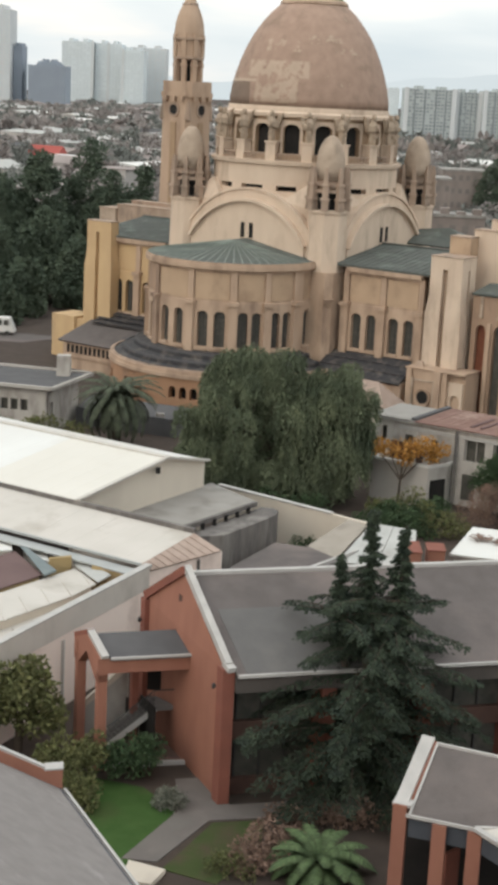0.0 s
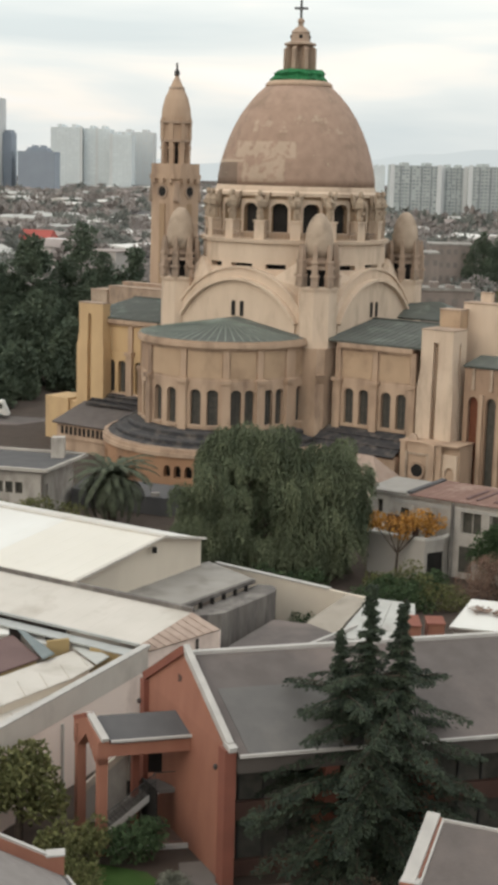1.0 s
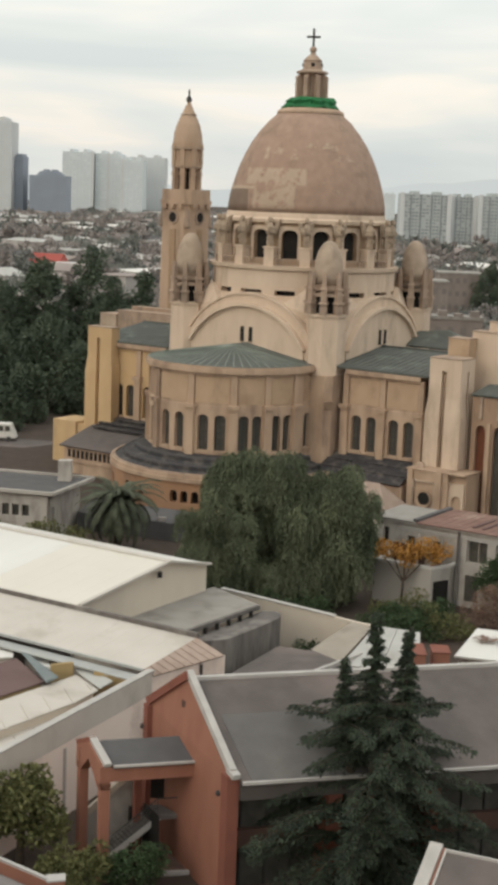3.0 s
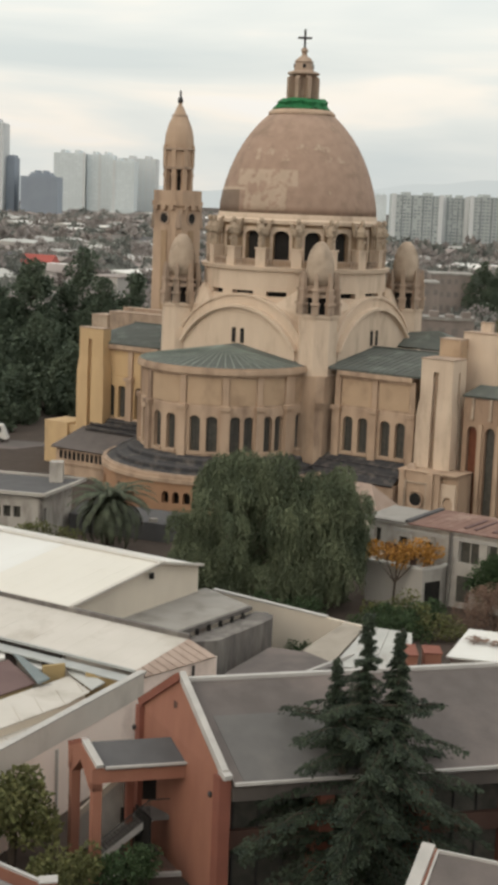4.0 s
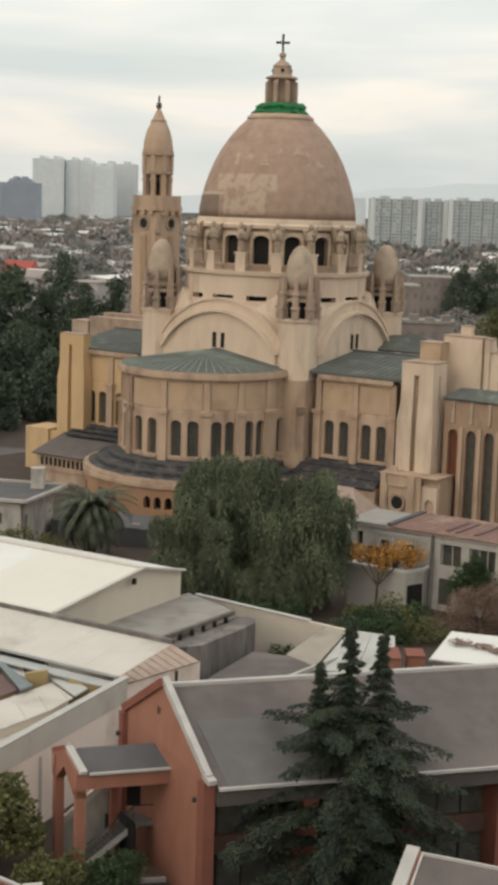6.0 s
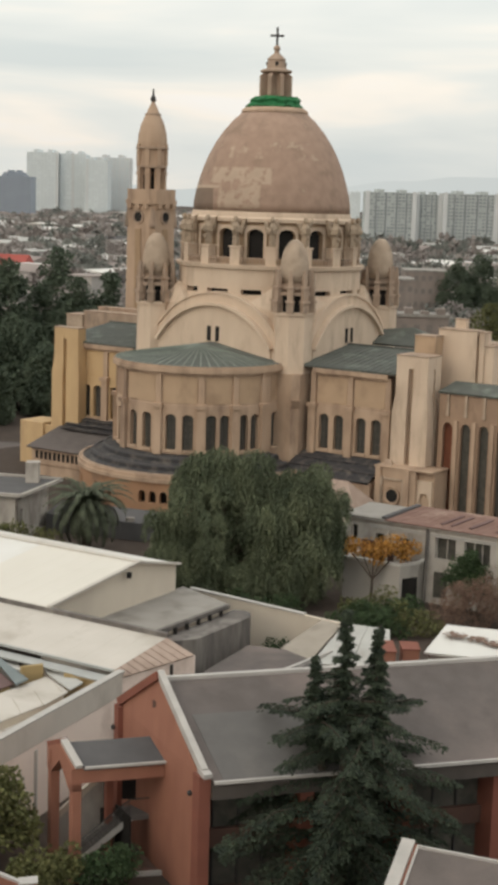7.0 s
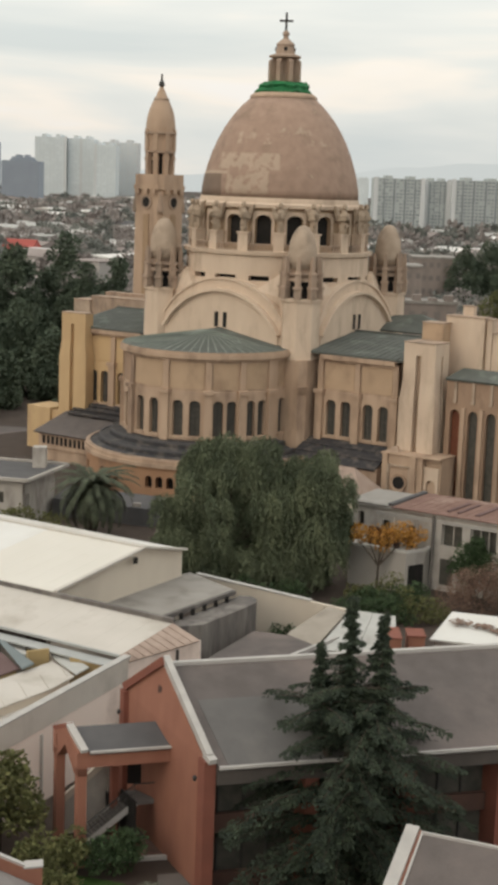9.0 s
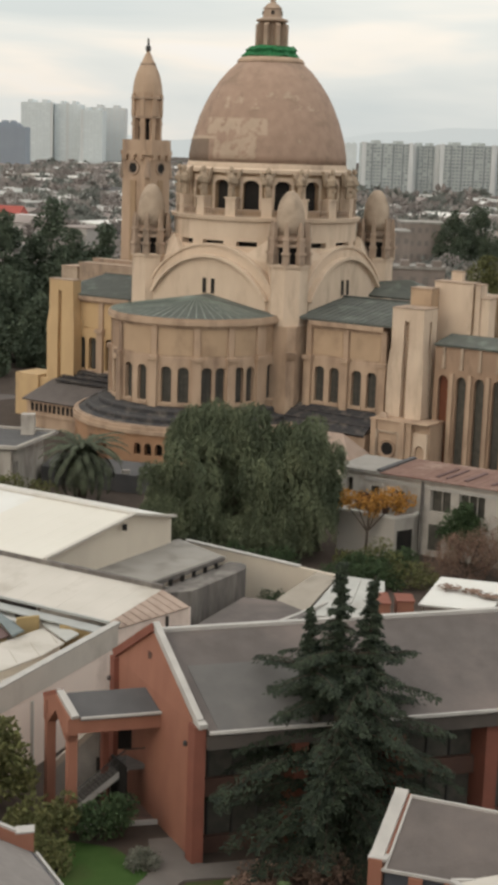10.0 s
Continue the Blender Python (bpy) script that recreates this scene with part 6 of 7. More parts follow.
# ---- trees and plants ----
def leaves(pts, size, rnd, flat=0.0, droop=0.0, slim=0.3, stray=0.5):
    """Many small folded leaf sprays, each its own island: returns verts and faces."""
    vs, fs = [], []
    for p, d in pts:
        s = size * (0.6 + 0.8 * rnd.random())
        d = Vector(d) + Vector((rnd.gauss(0, stray), rnd.gauss(0, stray), rnd.gauss(0, stray) * (1 - flat) - droop))
        d.normalize()
        w = d.cross(Vector((rnd.gauss(0, 1) * (1 - flat), rnd.gauss(0, 1) * (1 - flat), 1 if flat else rnd.gauss(0, 1))))
        if w.length < 1e-3:
            continue
        w.normalize()
        p = Vector(p)
        n = d.cross(w) * s * 0.18
        i = len(vs)
        vs += [p, p + d * s * 0.5 + w * s * slim + n, p + d * s, p + d * s * 0.5 - w * s * slim + n]
        fs += [(i, i + 1, i + 2), (i, i + 2, i + 3)]
    return vs, fs


def leaf_object(name, vs, fs, material, parent, label=""):
    me = bpy.data.meshes.new(name)
    me.from_pydata([tuple(v) for v in vs], [], fs)
    me.materials.append(material)
    ob = new(name, me)
    ob.parent = parent
    return tagged(ob, label)


def limb(bm, p, q, r0, r1, n=7):
    """A tapered round limb from p to q."""
    p, q = Vector(p), Vector(q)
    d = (q - p).normalized()
    u = d.orthogonal().normalized()
    w = d.cross(u)
    a = [bm.verts.new(p + (u * math.cos(6.2832 * i / n) + w * math.sin(6.2832 * i / n)) * r0) for i in range(n)]
    b = [bm.verts.new(q + (u * math.cos(6.2832 * i / n) + w * math.sin(6.2832 * i / n)) * r1) for i in range(n)]
    for i in range(n):
        bm.faces.new((a[i], a[(i + 1) % n], b[(i + 1) % n], b[i]))
    bm.faces.new(a[::-1]), bm.faces.new(b)


def bough(bm, pts, r, stem, a, long, rise, sag, wide):
    """One bough: a limb that rises, then sags, with flat needle sprays to both sides."""
    out = Vector((math.cos(a), math.sin(a), 0))
    side0 = Vector((-out.y, out.x, 0))
    c = lambda u: stem + out * long * u + Vector((0, 0, rise * long * u - sag * (long * u) ** 2))
    if long > 0.8:
        limb(bm, c(0), c(0.5), 0.04 + 0.012 * long, 0.03, 4)
        limb(bm, c(0.5), c(0.95), 0.03, 0.012, 4)
    for j in range(int(16 + 88 * long)):
        u = 0.1 + 0.92 * r.random()
        w = r.gauss(0, 1) * (0.08 + wide * long * u * (1.08 - u) * 0.62)
        p = c(u) + side0 * w + Vector((0, 0, r.gauss(0, 0.04) - 0.28 * abs(w)))
        pts.append((p, out * 0.8 + side0 * (0.7 if w > 0 else -0.7) + Vector((0, 0, -0.35))))


def cedar(x, y, label, tops, seed):
    """A conifer: three thin leaders above wide, level, well-parted boughs."""
    r = random.Random(seed)
    t = thing("conifer_tree", pose(x, y, 0), label, "tree")
    bm = B()
    pts = []
    for tx, ty, h, fork in tops:
        base, bend, top = Vector((tx * 0.15, ty * 0.15, 0)), Vector((tx * 0.9, ty * 0.9, fork)), Vector((tx, ty, h))
        limb(bm, base, bend, 0.3, 0.16), limb(bm, bend, top, 0.16, 0.02)
        z = fork - 1.0
        while z < h - 0.05:
            f = (h - z)
            stem = bend.lerp(top, max(0, (z - fork) / (h - fork)))
            stem.z = z
            for i in range(4):
                bough(bm, pts, r, stem + Vector((0, 0, r.uniform(-0.2, 0.1))), r.random() * 6.283, (0.05 + 0.19 * min(f, 5.5)) * (0.2 + 1.25 * r.random() ** 1.6), 0.12, 0.2, 0.42)
            z += 0.15 + 0.02 * f
    z = 1.0
    while z < 11.2:
        reach = 5.0 + 1.9 * min(1, z / 4) if z < 6.0 else 6.9 - 0.72 * (z - 6.0)
        k = r.randrange(len(tops))
        ax = Vector((tops[k][0] * 0.8 * min(1, z / 8), tops[k][1] * 0.8, z))
        n = 8
        a0 = r.random() * 6.283
        for i in range(n):
            long = reach * (0.55 + 0.5 * r.random())
            bough(bm, pts, r, ax + Vector((0, 0, r.gauss(0, 0.15))), a0 + 6.283 * i / n + r.gauss(0, 0.3), long, 0.16 + 0.12 * r.random(), 0.062, 0.3)
        z += 0.5 + 0.34 * r.random()
    part("trunk", bm, M["bark"], t)
    vs, fs = leaves(pts, 0.22, r, 0.6, 0.2, 0.24)
    leaf_object("crown", vs, fs, M["leaf_conifer"], t, "dark blue-green needle sprays")
    return t


def clumpy(name, x, y, z0, blobs, mat, label, seed, size, count, category="tree", trunk=0.25, droop=0.0, parent=None):
    """A broad-leaved crown: leaf sprays over lobes of differing size, with gaps, on a forked trunk."""
    r = random.Random(seed)
    t = thing(name, pose(x, y, 0), label, category)
    bm = B()
    pts = []
    limb(bm, (0, 0, 0), (0.1, 0, max(0.4, z0)), trunk, trunk * 0.8)
    for bx, by, bz, br, bh in blobs:
        limb(bm, (0.1, 0, max(0.35, z0 - 0.1)), (bx * 0.8, by * 0.8, bz), trunk * 0.55, 0.03, 5)
        subs = []
        for i in range(16):
            v = Vector((r.gauss(0, 1), r.gauss(0, 1), r.gauss(0, 1))).normalized()
            subs.append((Vector((bx, by, bz)) + Vector((v.x * br * 0.72, v.y * br * 0.72, v.z * bh * 0.72)), (0.28 + 0.28 * r.random()) * br))
        for i in range(int(count * br * br)):
            c, s = subs[r.randrange(16)]
            v = Vector((r.gauss(0, 1), r.gauss(0, 1), r.gauss(0, 1))).normalized()
            q = c + v * s * (0.75 + 0.3 * r.random())
            if q.z < 0.05:
                continue
            pts.append((q, v + Vector((0, 0, -0.2))))
    part("trunk", bm, M["bark"], t)
    vs, fs = leaves(pts, size, r, 0.0, droop)
    leaf_object("crown", vs, fs, M[mat], t)
    return t


def weeping(x, y, label, half, top, lean, n, seed):
    """A pepper tree: many uneven tufts over a broad crown, each with strands hanging from it."""
    r = random.Random(seed)
    t = thing("weeping_tree", pose(x, y, 0), label, "tree")
    bm = B()
    limb(bm, (0, 0, 0), (0.2, 0, 3.2), 0.5, 0.4)
    pts = []
    for k in range(n):
        a, u = r.random() * 6.283, math.sqrt(r.random())
        cx, cy = half * 0.92 * u * math.cos(a), half * 0.75 * u * math.sin(a)
        crown = top * (0.98 + 0.34 * noise.noise(Vector((cx * 0.55 + seed, cy * 0.45, 0)))) - top * 0.42 * (abs(cx - lean) / half) ** 1.7 - 0.2 * top * (cy / half) ** 2
        big = 0.75 + 0.95 * r.random()
        z = crown - big * 0.75 if k % 3 == 0 else 1.0 + (crown - big - 1.0) * r.random() ** 0.8
        if k % 2 == 0:
            limb(bm, (0.2, 0, 3.0), (cx, cy, z - 0.4), 0.16, 0.03, 5)
        for i in range(int(72 * big * big) + 16):
            b, e_ = r.random() * 6.283, r.random() ** 0.7
            ring = math.sqrt(1 - (1 - e_) ** 2)
            out = Vector((math.cos(b) * ring, math.sin(b) * ring, 0))
            p = Vector((cx, cy, z)) + out * big * (0.85 + 0.25 * r.random()) + Vector((0, 0, big * 0.85 * (1 - e_) + r.gauss(0, 0.08)))
            long = big * (0.5 + 1.5 * ring * r.random()) + 0.4
            m = max(3, int(long * 5))
            for j in range(m):
                f = j / m
                q = p + out * 0.25 * math.sin(f * 1.5) + Vector((r.gauss(0, 0.09), r.gauss(0, 0.09), -long * f))
                if q.z > 0.2:
                    pts.append((q, (out.x * 0.25 + r.gauss(0, 0.25), out.y * 0.25 + r.gauss(0, 0.25), -0.55)))
    part("trunk", bm, M["bark"], t)
    vs, fs = leaves(pts, 0.36, r, 0.0, 0.4, 0.14, 0.4)
    leaf_object("crown", vs, fs, M["leaf_willow"], t, "hanging grey-green foliage")
    return t


def palm(x, y, h, reach, n, label, seed, mat="leaf_palm", trunk=0.45, leaf=0.055, top=1.4, fall=1.75, width=0.12):
    """Feather palm: arching fronds, each a rib with many leaflets."""
    r = random.Random(seed)
    t = thing("palm_tree", pose(x, y, 0), label, "palm")
    bm = B()
    k = 12
    for i in range(k):
        z0, z1 = h * i / k, h * (i + 1) / k
        lathe(bm, [(trunk * 0.92, z0), (trunk * 1.05, z0 + (z1 - z0) * 0.7), (trunk * 0.9, z1)], 10)
    part("trunk", bm, M["bark"], t)
    for i in range(n):
        a = i * 2.39996
        lift = top - fall * i / n
        long = reach * (0.8 + 0.3 * r.random())
        vs, fs = [], []
        out = Vector((math.cos(a), math.sin(a), 0))
        side = Vector((-out.y, out.x, 0))
        p, ang = Vector((0, 0, h)) + out * trunk * 0.5, lift
        seg = 16
        for j in range(seg):
            step = long / seg
            d = out * math.cos(ang) + Vector((0, 0, math.sin(ang)))
            q = p + d * step
            nn = d.cross(side)
            w = long * width * (math.sin(math.pi * (0.12 + 0.85 * (j / seg))) ** 0.7)
            for e in range(4):
                c = p.lerp(q, e / 4)
                for s in (-1, 1):
                    tip = c + side * s * w * (0.9 + 0.2 * r.random()) + d * w * 0.55 - Vector((0, 0, w * (0.25 + 0.25 * r.random())))
                    b0 = len(vs)
                    vs += [c, c + d * leaf * 1.6, tip]
                    fs.append((b0, b0 + 1, b0 + 2))
            b0 = len(vs)
            vs += [p + side * 0.03, p - side * 0.03, q - side * 0.03, q + side * 0.03]
            fs.append((b0, b0 + 1, b0 + 2, b0 + 3))
            p = q
            ang -= (0.09 + 0.05 * r.random()) * (1.15 if lift < 0.6 else 1.0)
        leaf_object("frond", vs, fs, M[mat], t)
    return t


cedar(6.3, 72.2, "dark cedar with three leaders and drooping level boughs", [(-0.4, 0.0, 15.8, 9.5), (1.3, 0.3, 14.9, 9.0), (-1.9, -0.2, 13.4, 9.6)], 3)
weeping(-1.1, 131.0, "wide pepper tree with hanging grey-green foliage", 6.4, 12.2, 0.9, 108, 7)
weeping(6.5, 130.0, "tall pepper tree with hanging foliage", 3.0, 13.0, 0.2, 52, 8)
palm(-14.7, 147.0, 4.9, 5.0, 84, "date palm with a full dark green crown", 2)
palm(3.8, 64.0, 0.4, 3.0, 34, "young palm with pale green fronds in the garden", 4, "leaf_young", leaf=0.075, trunk=0.25, top=1.45, fall=1.15, width=0.15)
clumpy("broadleaf_tree", -12.4, 75.2, 2.2, [(0, 0, 3.6, 1.7, 1.6), (1.2, -0.3, 2.6, 1.3, 1.2), (-1.6, 0.2, 3.0, 1.5, 1.5), (0.6, 0.6, 4.3, 1.0, 0.9)], "leaf_olive", "small olive-green tree beside the yard wall", 11, 0.3, 620)
clumpy("shrub", -9.2, 71.6, 0.6, [(0, 0, 1.5, 1.4, 1.2), (0.9, 0.6, 1.9, 1.0, 0.9), (-0.8, 0.3, 1.2, 1.0, 1.0)], "leaf_olive", "rough olive-green shrub in the garden", 12, 0.22, 800, "shrub", 0.08)
clumpy("shrub", -5.9, 72.9, 0.6, [(0, 0, 1.3, 1.15, 1.0), (0.8, 0.3, 1.6, 0.9, 0.8), (-0.9, -0.2, 1.0, 0.9, 0.8)], "leaf_bush", "deep green rounded shrub beside the porch", 13, 0.2, 900, "shrub", 0.08)
clumpy("shrub", -8.0, 69.0, 0.4, [(0, 0, 0.8, 0.9, 0.8), (-0.9, 0.3, 1.0, 0.9, 0.8)], "leaf_olive", "low shrub at the lawn's edge", 14, 0.2, 900, "shrub", 0.06)
clumpy("shrub", 1.1, 64.8, 0.3, [(0, 0, 0.8, 1.3, 0.9), (1.0, 0.8, 0.7, 1.0, 0.7), (-0.6, -0.8, 0.6, 1.0, 0.6)], "leaf_brown", "low reddish-brown shrub in the garden bed", 15, 0.18, 900, "shrub", 0.05)
clumpy("autumn_tree", 12.6, 129.6, 2.6, [(0.2, 0, 5.2, 1.2, 0.6), (-1.4, 0.2, 5.4, 1.1, 0.5), (-2.6, 0.4, 5.2, 0.8, 0.45), (1.8, 0.3, 5.7, 1.3, 0.75), (3.3, 0.6, 5.3, 1.0, 0.5), (0.4, 0, 4.4, 0.6, 0.4), (2.6, 0.2, 4.7, 0.8, 0.35)], "leaf_orange", "small tree with orange autumn leaves", 16, 0.26, 300, "tree", 0.14)
clumpy("bare_tree", 20.6, 122.6, 0.9, [(0, 0, 2.2, 2.3, 2.1), (2.6, 0.4, 2.9, 2.4, 2.1), (-1.9, 0.2, 1.5, 1.6, 1.4), (5, 0, 2.6, 2.3, 2), (1.2, -0.4, 3.6, 1.3, 1.1), (-0.6, 0, 3.3, 1.2, 1.0)], "leaf_brown", "brown leafless bush beside the house", 17, 0.13, 900, "bush", 0.15)
clumpy("shrub", 10.8, 120.6, 0.4, [(0, 0, 0.8, 1.3, 0.9), (1.8, 0.3, 1.2, 1.2, 1.1), (-1.8, 0, 0.8, 1.2, 0.8), (3.4, -0.2, 0.8, 1.2, 0.8)], "leaf_bush", "dark green shrubs behind the boundary wall", 34, 0.22, 500, "shrub", 0.08)
clumpy("shrub", -2.0, 124.5, 0.4, [(0, 0, 0.9, 1.5, 1.0), (2.4, 0.3, 1.1, 1.4, 1.1), (-2.6, 0.2, 0.8, 1.4, 0.9), (4.8, 0.1, 0.9, 1.4, 1.0), (7.0, 0.2, 1.0, 1.3, 1.0)], "leaf_bush", "dark undergrowth below the pepper trees", 36, 0.24, 380, "shrub", 0.08)
clumpy("shrub", 15.6, 120.4, 0.4, [(0, 0, 1.3, 1.2, 1.3), (-1.4, 0.2, 2.0, 0.8, 1.5), (1.3, 0, 1.0, 1.1, 0.9)], "leaf_olive", "tangled olive shrubs behind the roofs", 35, 0.2, 500, "shrub", 0.08)
clumpy("shrub", 13.6, 124.5, 0.3, [(0, 0, 0.9, 1.4, 0.9), (2.0, 0.3, 1.0, 1.3, 1.0), (-2.2, 0.2, 0.8, 1.4, 0.8), (1.0, -0.6, 1.4, 0.9, 1.0)], "leaf_bush", "dark green shrubs below the terrace", 18, 0.24, 480, "shrub", 0.08)
clumpy("shrub", 3.5, 113.2, 0.3, [(0, 0, 0.9, 0.8, 0.8), (0.9, -0.2, 1.0, 0.7, 0.8)], "leaf_bush", "green shrub against the cream wall", 19, 0.2, 700, "shrub", 0.06)
clumpy("broadleaf_tree", 20.9, 128.6, 1.8, [(0, 0, 3.7, 1.5, 1.3), (1.2, 0, 2.9, 1.3, 1.2), (-0.9, 0, 2.8, 1.2, 1.1), (0.2, -0.2, 4.9, 0.9, 0.8)], "leaf_bush", "dark green tree in front of the house", 20, 0.24, 800)
clumpy("shrub", -21.5, 143.5, 0.5, [(0, 0, 1.6, 2.2, 1.5), (3.2, 0.4, 1.4, 1.8, 1.4), (-3, 0.5, 1.6, 2.0, 1.5), (-6, 0.5, 1.8, 2.0, 1.5)], "leaf_olive", "olive-green shrubs in front of the flat house", 21, 0.3, 300, "shrub", 0.1)

clumpy("shrub", -3.7, 69.8, 0.2, [(0, 0, 0.45, 0.72, 0.5), (0.35, 0.1, 0.5, 0.5, 0.4), (-0.35, 0, 0.4, 0.5, 0.4)], "leaf_silver", "pale grey-green rounded shrub beside the path", 30, 0.13, 2600, "shrub", 0.05)
clumpy("shrub", 3.2, 68.6, 0.2, [(0, 0, 0.5, 0.9, 0.5), (1.6, 0.5, 0.5, 1.0, 0.5), (-1.4, 0.2, 0.45, 0.8, 0.4), (3.2, 0.6, 0.5, 1.0, 0.5)], "leaf_brown", "dark reddish ground plants under the cedar", 31, 0.16, 800, "shrub", 0.05)
clumpy("shrub", -0.8, 63.6, 0.2, [(0, 0, 0.4, 0.8, 0.5), (0.9, -0.4, 0.5, 0.8, 0.5)], "leaf_olive", "dull green plants at the lawn's edge", 32, 0.16, 800, "shrub", 0.05)
clumpy("shrub", 12.0, 126.5, 0.3, [(0, 0, 0.9, 1.2, 1.0), (1.6, 0.2, 1.5, 1.0, 1.3), (-1.4, 0.4, 0.8, 1.1, 0.8)], "leaf_olive", "straggling olive shrubs below the terrace", 33, 0.24, 380, "shrub", 0.08)


# ---- the city behind ----
rc = random.Random(21)
patch("road", [(-62, 209), (-34, 205), (-28, 211), (-62, 217)], 0.03, "roof_grey", "grey road beyond the church", "road")
van = at(-37.0, 211.0, "white parked van on the road", "van", "van")
bm = B()
hexa(bm, [(-40.7, 210, 0.5), (-36.0, 210, 0.5), (-36.0, 212, 0.5), (-40.7, 212, 0.5), (-40.6, 210.1, 2.5), (-36.8, 210.1, 2.5), (-36.8, 211.9, 2.5), (-40.6, 211.9, 2.5)])
wpart("body", bm, M["roof_white"], van)
bm = B()
for i in range(4):
    box(bm, -40.4 + i * 0.95, -39.7 + i * 0.95, 209.95, 210.07, 1.5, 2.2)
wpart("side_window", bm, M["glass_dark"], van)
for x in (-39.8, -37.0):
    bm = B()
    lathe(bm, [(0.35, -0.12), (0.35, 0.12)], 14)
    bm.transform(Matrix.Translation((x, 210.05, 0.36)) @ Matrix.Rotation(radians(90), 4, "X"))
    wpart("wheel", bm, M["iron"], van)

# big dark trees to the side of the church
spots = [(-41, 262, 24, 7.5), (-33, 268, 27, 6.0), (-29, 262, 22, 5.0), (-48, 258, 20, 7), (-24, 272, 22, 5.5), (-37, 246, 16, 6), (-45, 238, 13, 6), (-31, 240, 12, 4.5), (-52, 245, 15, 7), (-38, 230, 9, 4), (-46, 226, 8, 4.5), (-60, 268, 22, 8), (-56, 232, 12, 6), (-50, 222, 8, 5), (-40, 221, 6, 3.5), (-27, 250, 15, 5)]
for k, (x, y, h, rad) in enumerate(spots):
    blobs = [(0, 0, h * 0.62, rad * 0.62, h * 0.3), (rad * 0.45, 0, h * 0.45, rad * 0.5, h * 0.22), (-rad * 0.5, 0.5, h * 0.5, rad * 0.5, h * 0.22), (0, -rad * 0.4, h * 0.32, rad * 0.6, h * 0.22), (rad * 0.1, 0, h * 0.84, rad * 0.36, h * 0.15), (rad * 0.3, -rad * 0.3, h * 0.2, rad * 0.55, h * 0.15), (-rad * 0.4, -rad * 0.3, h * 0.22, rad * 0.55, h * 0.15)]
    clumpy("broadleaf_tree", x, y, h * 0.25, blobs, "leaf_far", "tall dark green tree behind the church", 40 + k, 0.62, 190, "tree", 0.4)

for k, (x, y, h, rad) in enumerate(((43.0, 256, 19.5, 5.5), (58, 398, 22, 5.5), (65, 404, 24, 6.5), (71, 396, 20, 6))):
    blobs = [(0, 0, h * 0.62, rad * 0.62, h * 0.3), (rad * 0.45, 0, h * 0.5, rad * 0.5, h * 0.22), (-rad * 0.5, 0.5, h * 0.55, rad * 0.5, h * 0.2), (0, -rad * 0.4, h * 0.36, rad * 0.6, h * 0.22), (rad * 0.1, 0, h * 0.84, rad * 0.36, h * 0.15)]
    clumpy("broadleaf_tree", x, y, h * 0.25, blobs, "leaf_olive" if k == 0 else "leaf_far", "yellowish green tree beyond the church" if k == 0 else "tall dark tree among the houses", 70 + k, 0.5, 200, "tree", 0.4)


def old_block(x0, x1, y, dd, h, mat, floors, cols, label):
    """A plain old block: walls, parapet, a grid of windows."""
    t = at((x0 + x1) / 2, y, label, "old_block", "building")
    bm = B()
    box(bm, x0, x1, y, y + dd, 0, h)
    wpart("wall", bm, mat, t)
    bm = B()
    box(bm, x0 - 0.2, x1 + 0.2, y - 0.2, y + dd, h, h + 0.5)
    wpart("parapet", bm, M["roof_flat"], t)
    for i in range(cols):
        for j in range(floors):
            u, z = x0 + (x1 - x0) * (i + 0.5) / cols, h * (j + 0.35) / floors
            bm = B()
            box(bm, u - 0.5, u + 0.5, y - 0.06, y - 0.01, z, z + 1.3)
            wpart("window", bm, M["far_pane"], t)
    return t


old_wall = node_mat("old_brown_grey_wall", (0.27, 0.225, 0.20), (0.22, 0.185, 0.165), 0.3, 0.95, 0.1, (0.16, 0.135, 0.12), 0.12, 0.5, 0.7, streak=0.6)
old_block(44.4, 56.0, 400, 12, 17.5, old_wall, 5, 6, "brown-grey old block behind the church")
old_block(33.0, 43.6, 372, 12, 16.5, old_wall, 4, 5, "low brown-grey block with a flat roof")
rear = old_block(25.5, 36.5, 258, 6, 16.3, old_wall, 4, 5, "brown stone block with a stepped parapet")
for k in range(4):
    bm = B()
    x = 26.0 + 2.8 * k
    box(bm, x, x + 1.5, 258, 260, 16.8, 17.3 + 0.5 * (k % 2))
    wpart("merlon", bm, old_wall, rear)


# one roofed house as seen from afar
def small_house(bm, bmr, x, y, w, dd, h, turn, pitch):
    c, s = math.cos(turn), math.sin(turn)
    f = lambda u, v, z: (x + c * u - s * v, y + s * u + c * v, z)
    hexa(bm, [f(-w, -dd, 0), f(w, -dd, 0), f(w, dd, 0), f(-w, dd, 0), f(-w, -dd, h), f(w, -dd, h), f(w, dd, h), f(-w, dd, h)])
    e = 0.4
    if pitch > 0:
        a = [bmr.verts.new(f(*q)) for q in ((-w - e, -dd - e, h), (w + e, -dd - e, h), (w + e, dd + e, h), (-w - e, dd + e, h), (-w - e, 0, h + pitch), (w + e, 0, h + pitch))]
        for q in ((0, 1, 5, 4), (2, 3, 4, 5), (0, 4, 3), (1, 2, 5), (0, 3, 2, 1)):
            bmr.faces.new([a[i] for i in q])
    else:
        hexa(bmr, [f(-w - e, -dd - e, h), f(w + e, -dd - e, h), f(w + e, dd + e, h), f(-w - e, dd + e, h), f(-w - e, -dd - e, h + 0.3), f(w + e, -dd - e, h + 0.3), f(w + e, dd + e, h + 0.3), f(-w - e, dd + e, h + 0.3)])


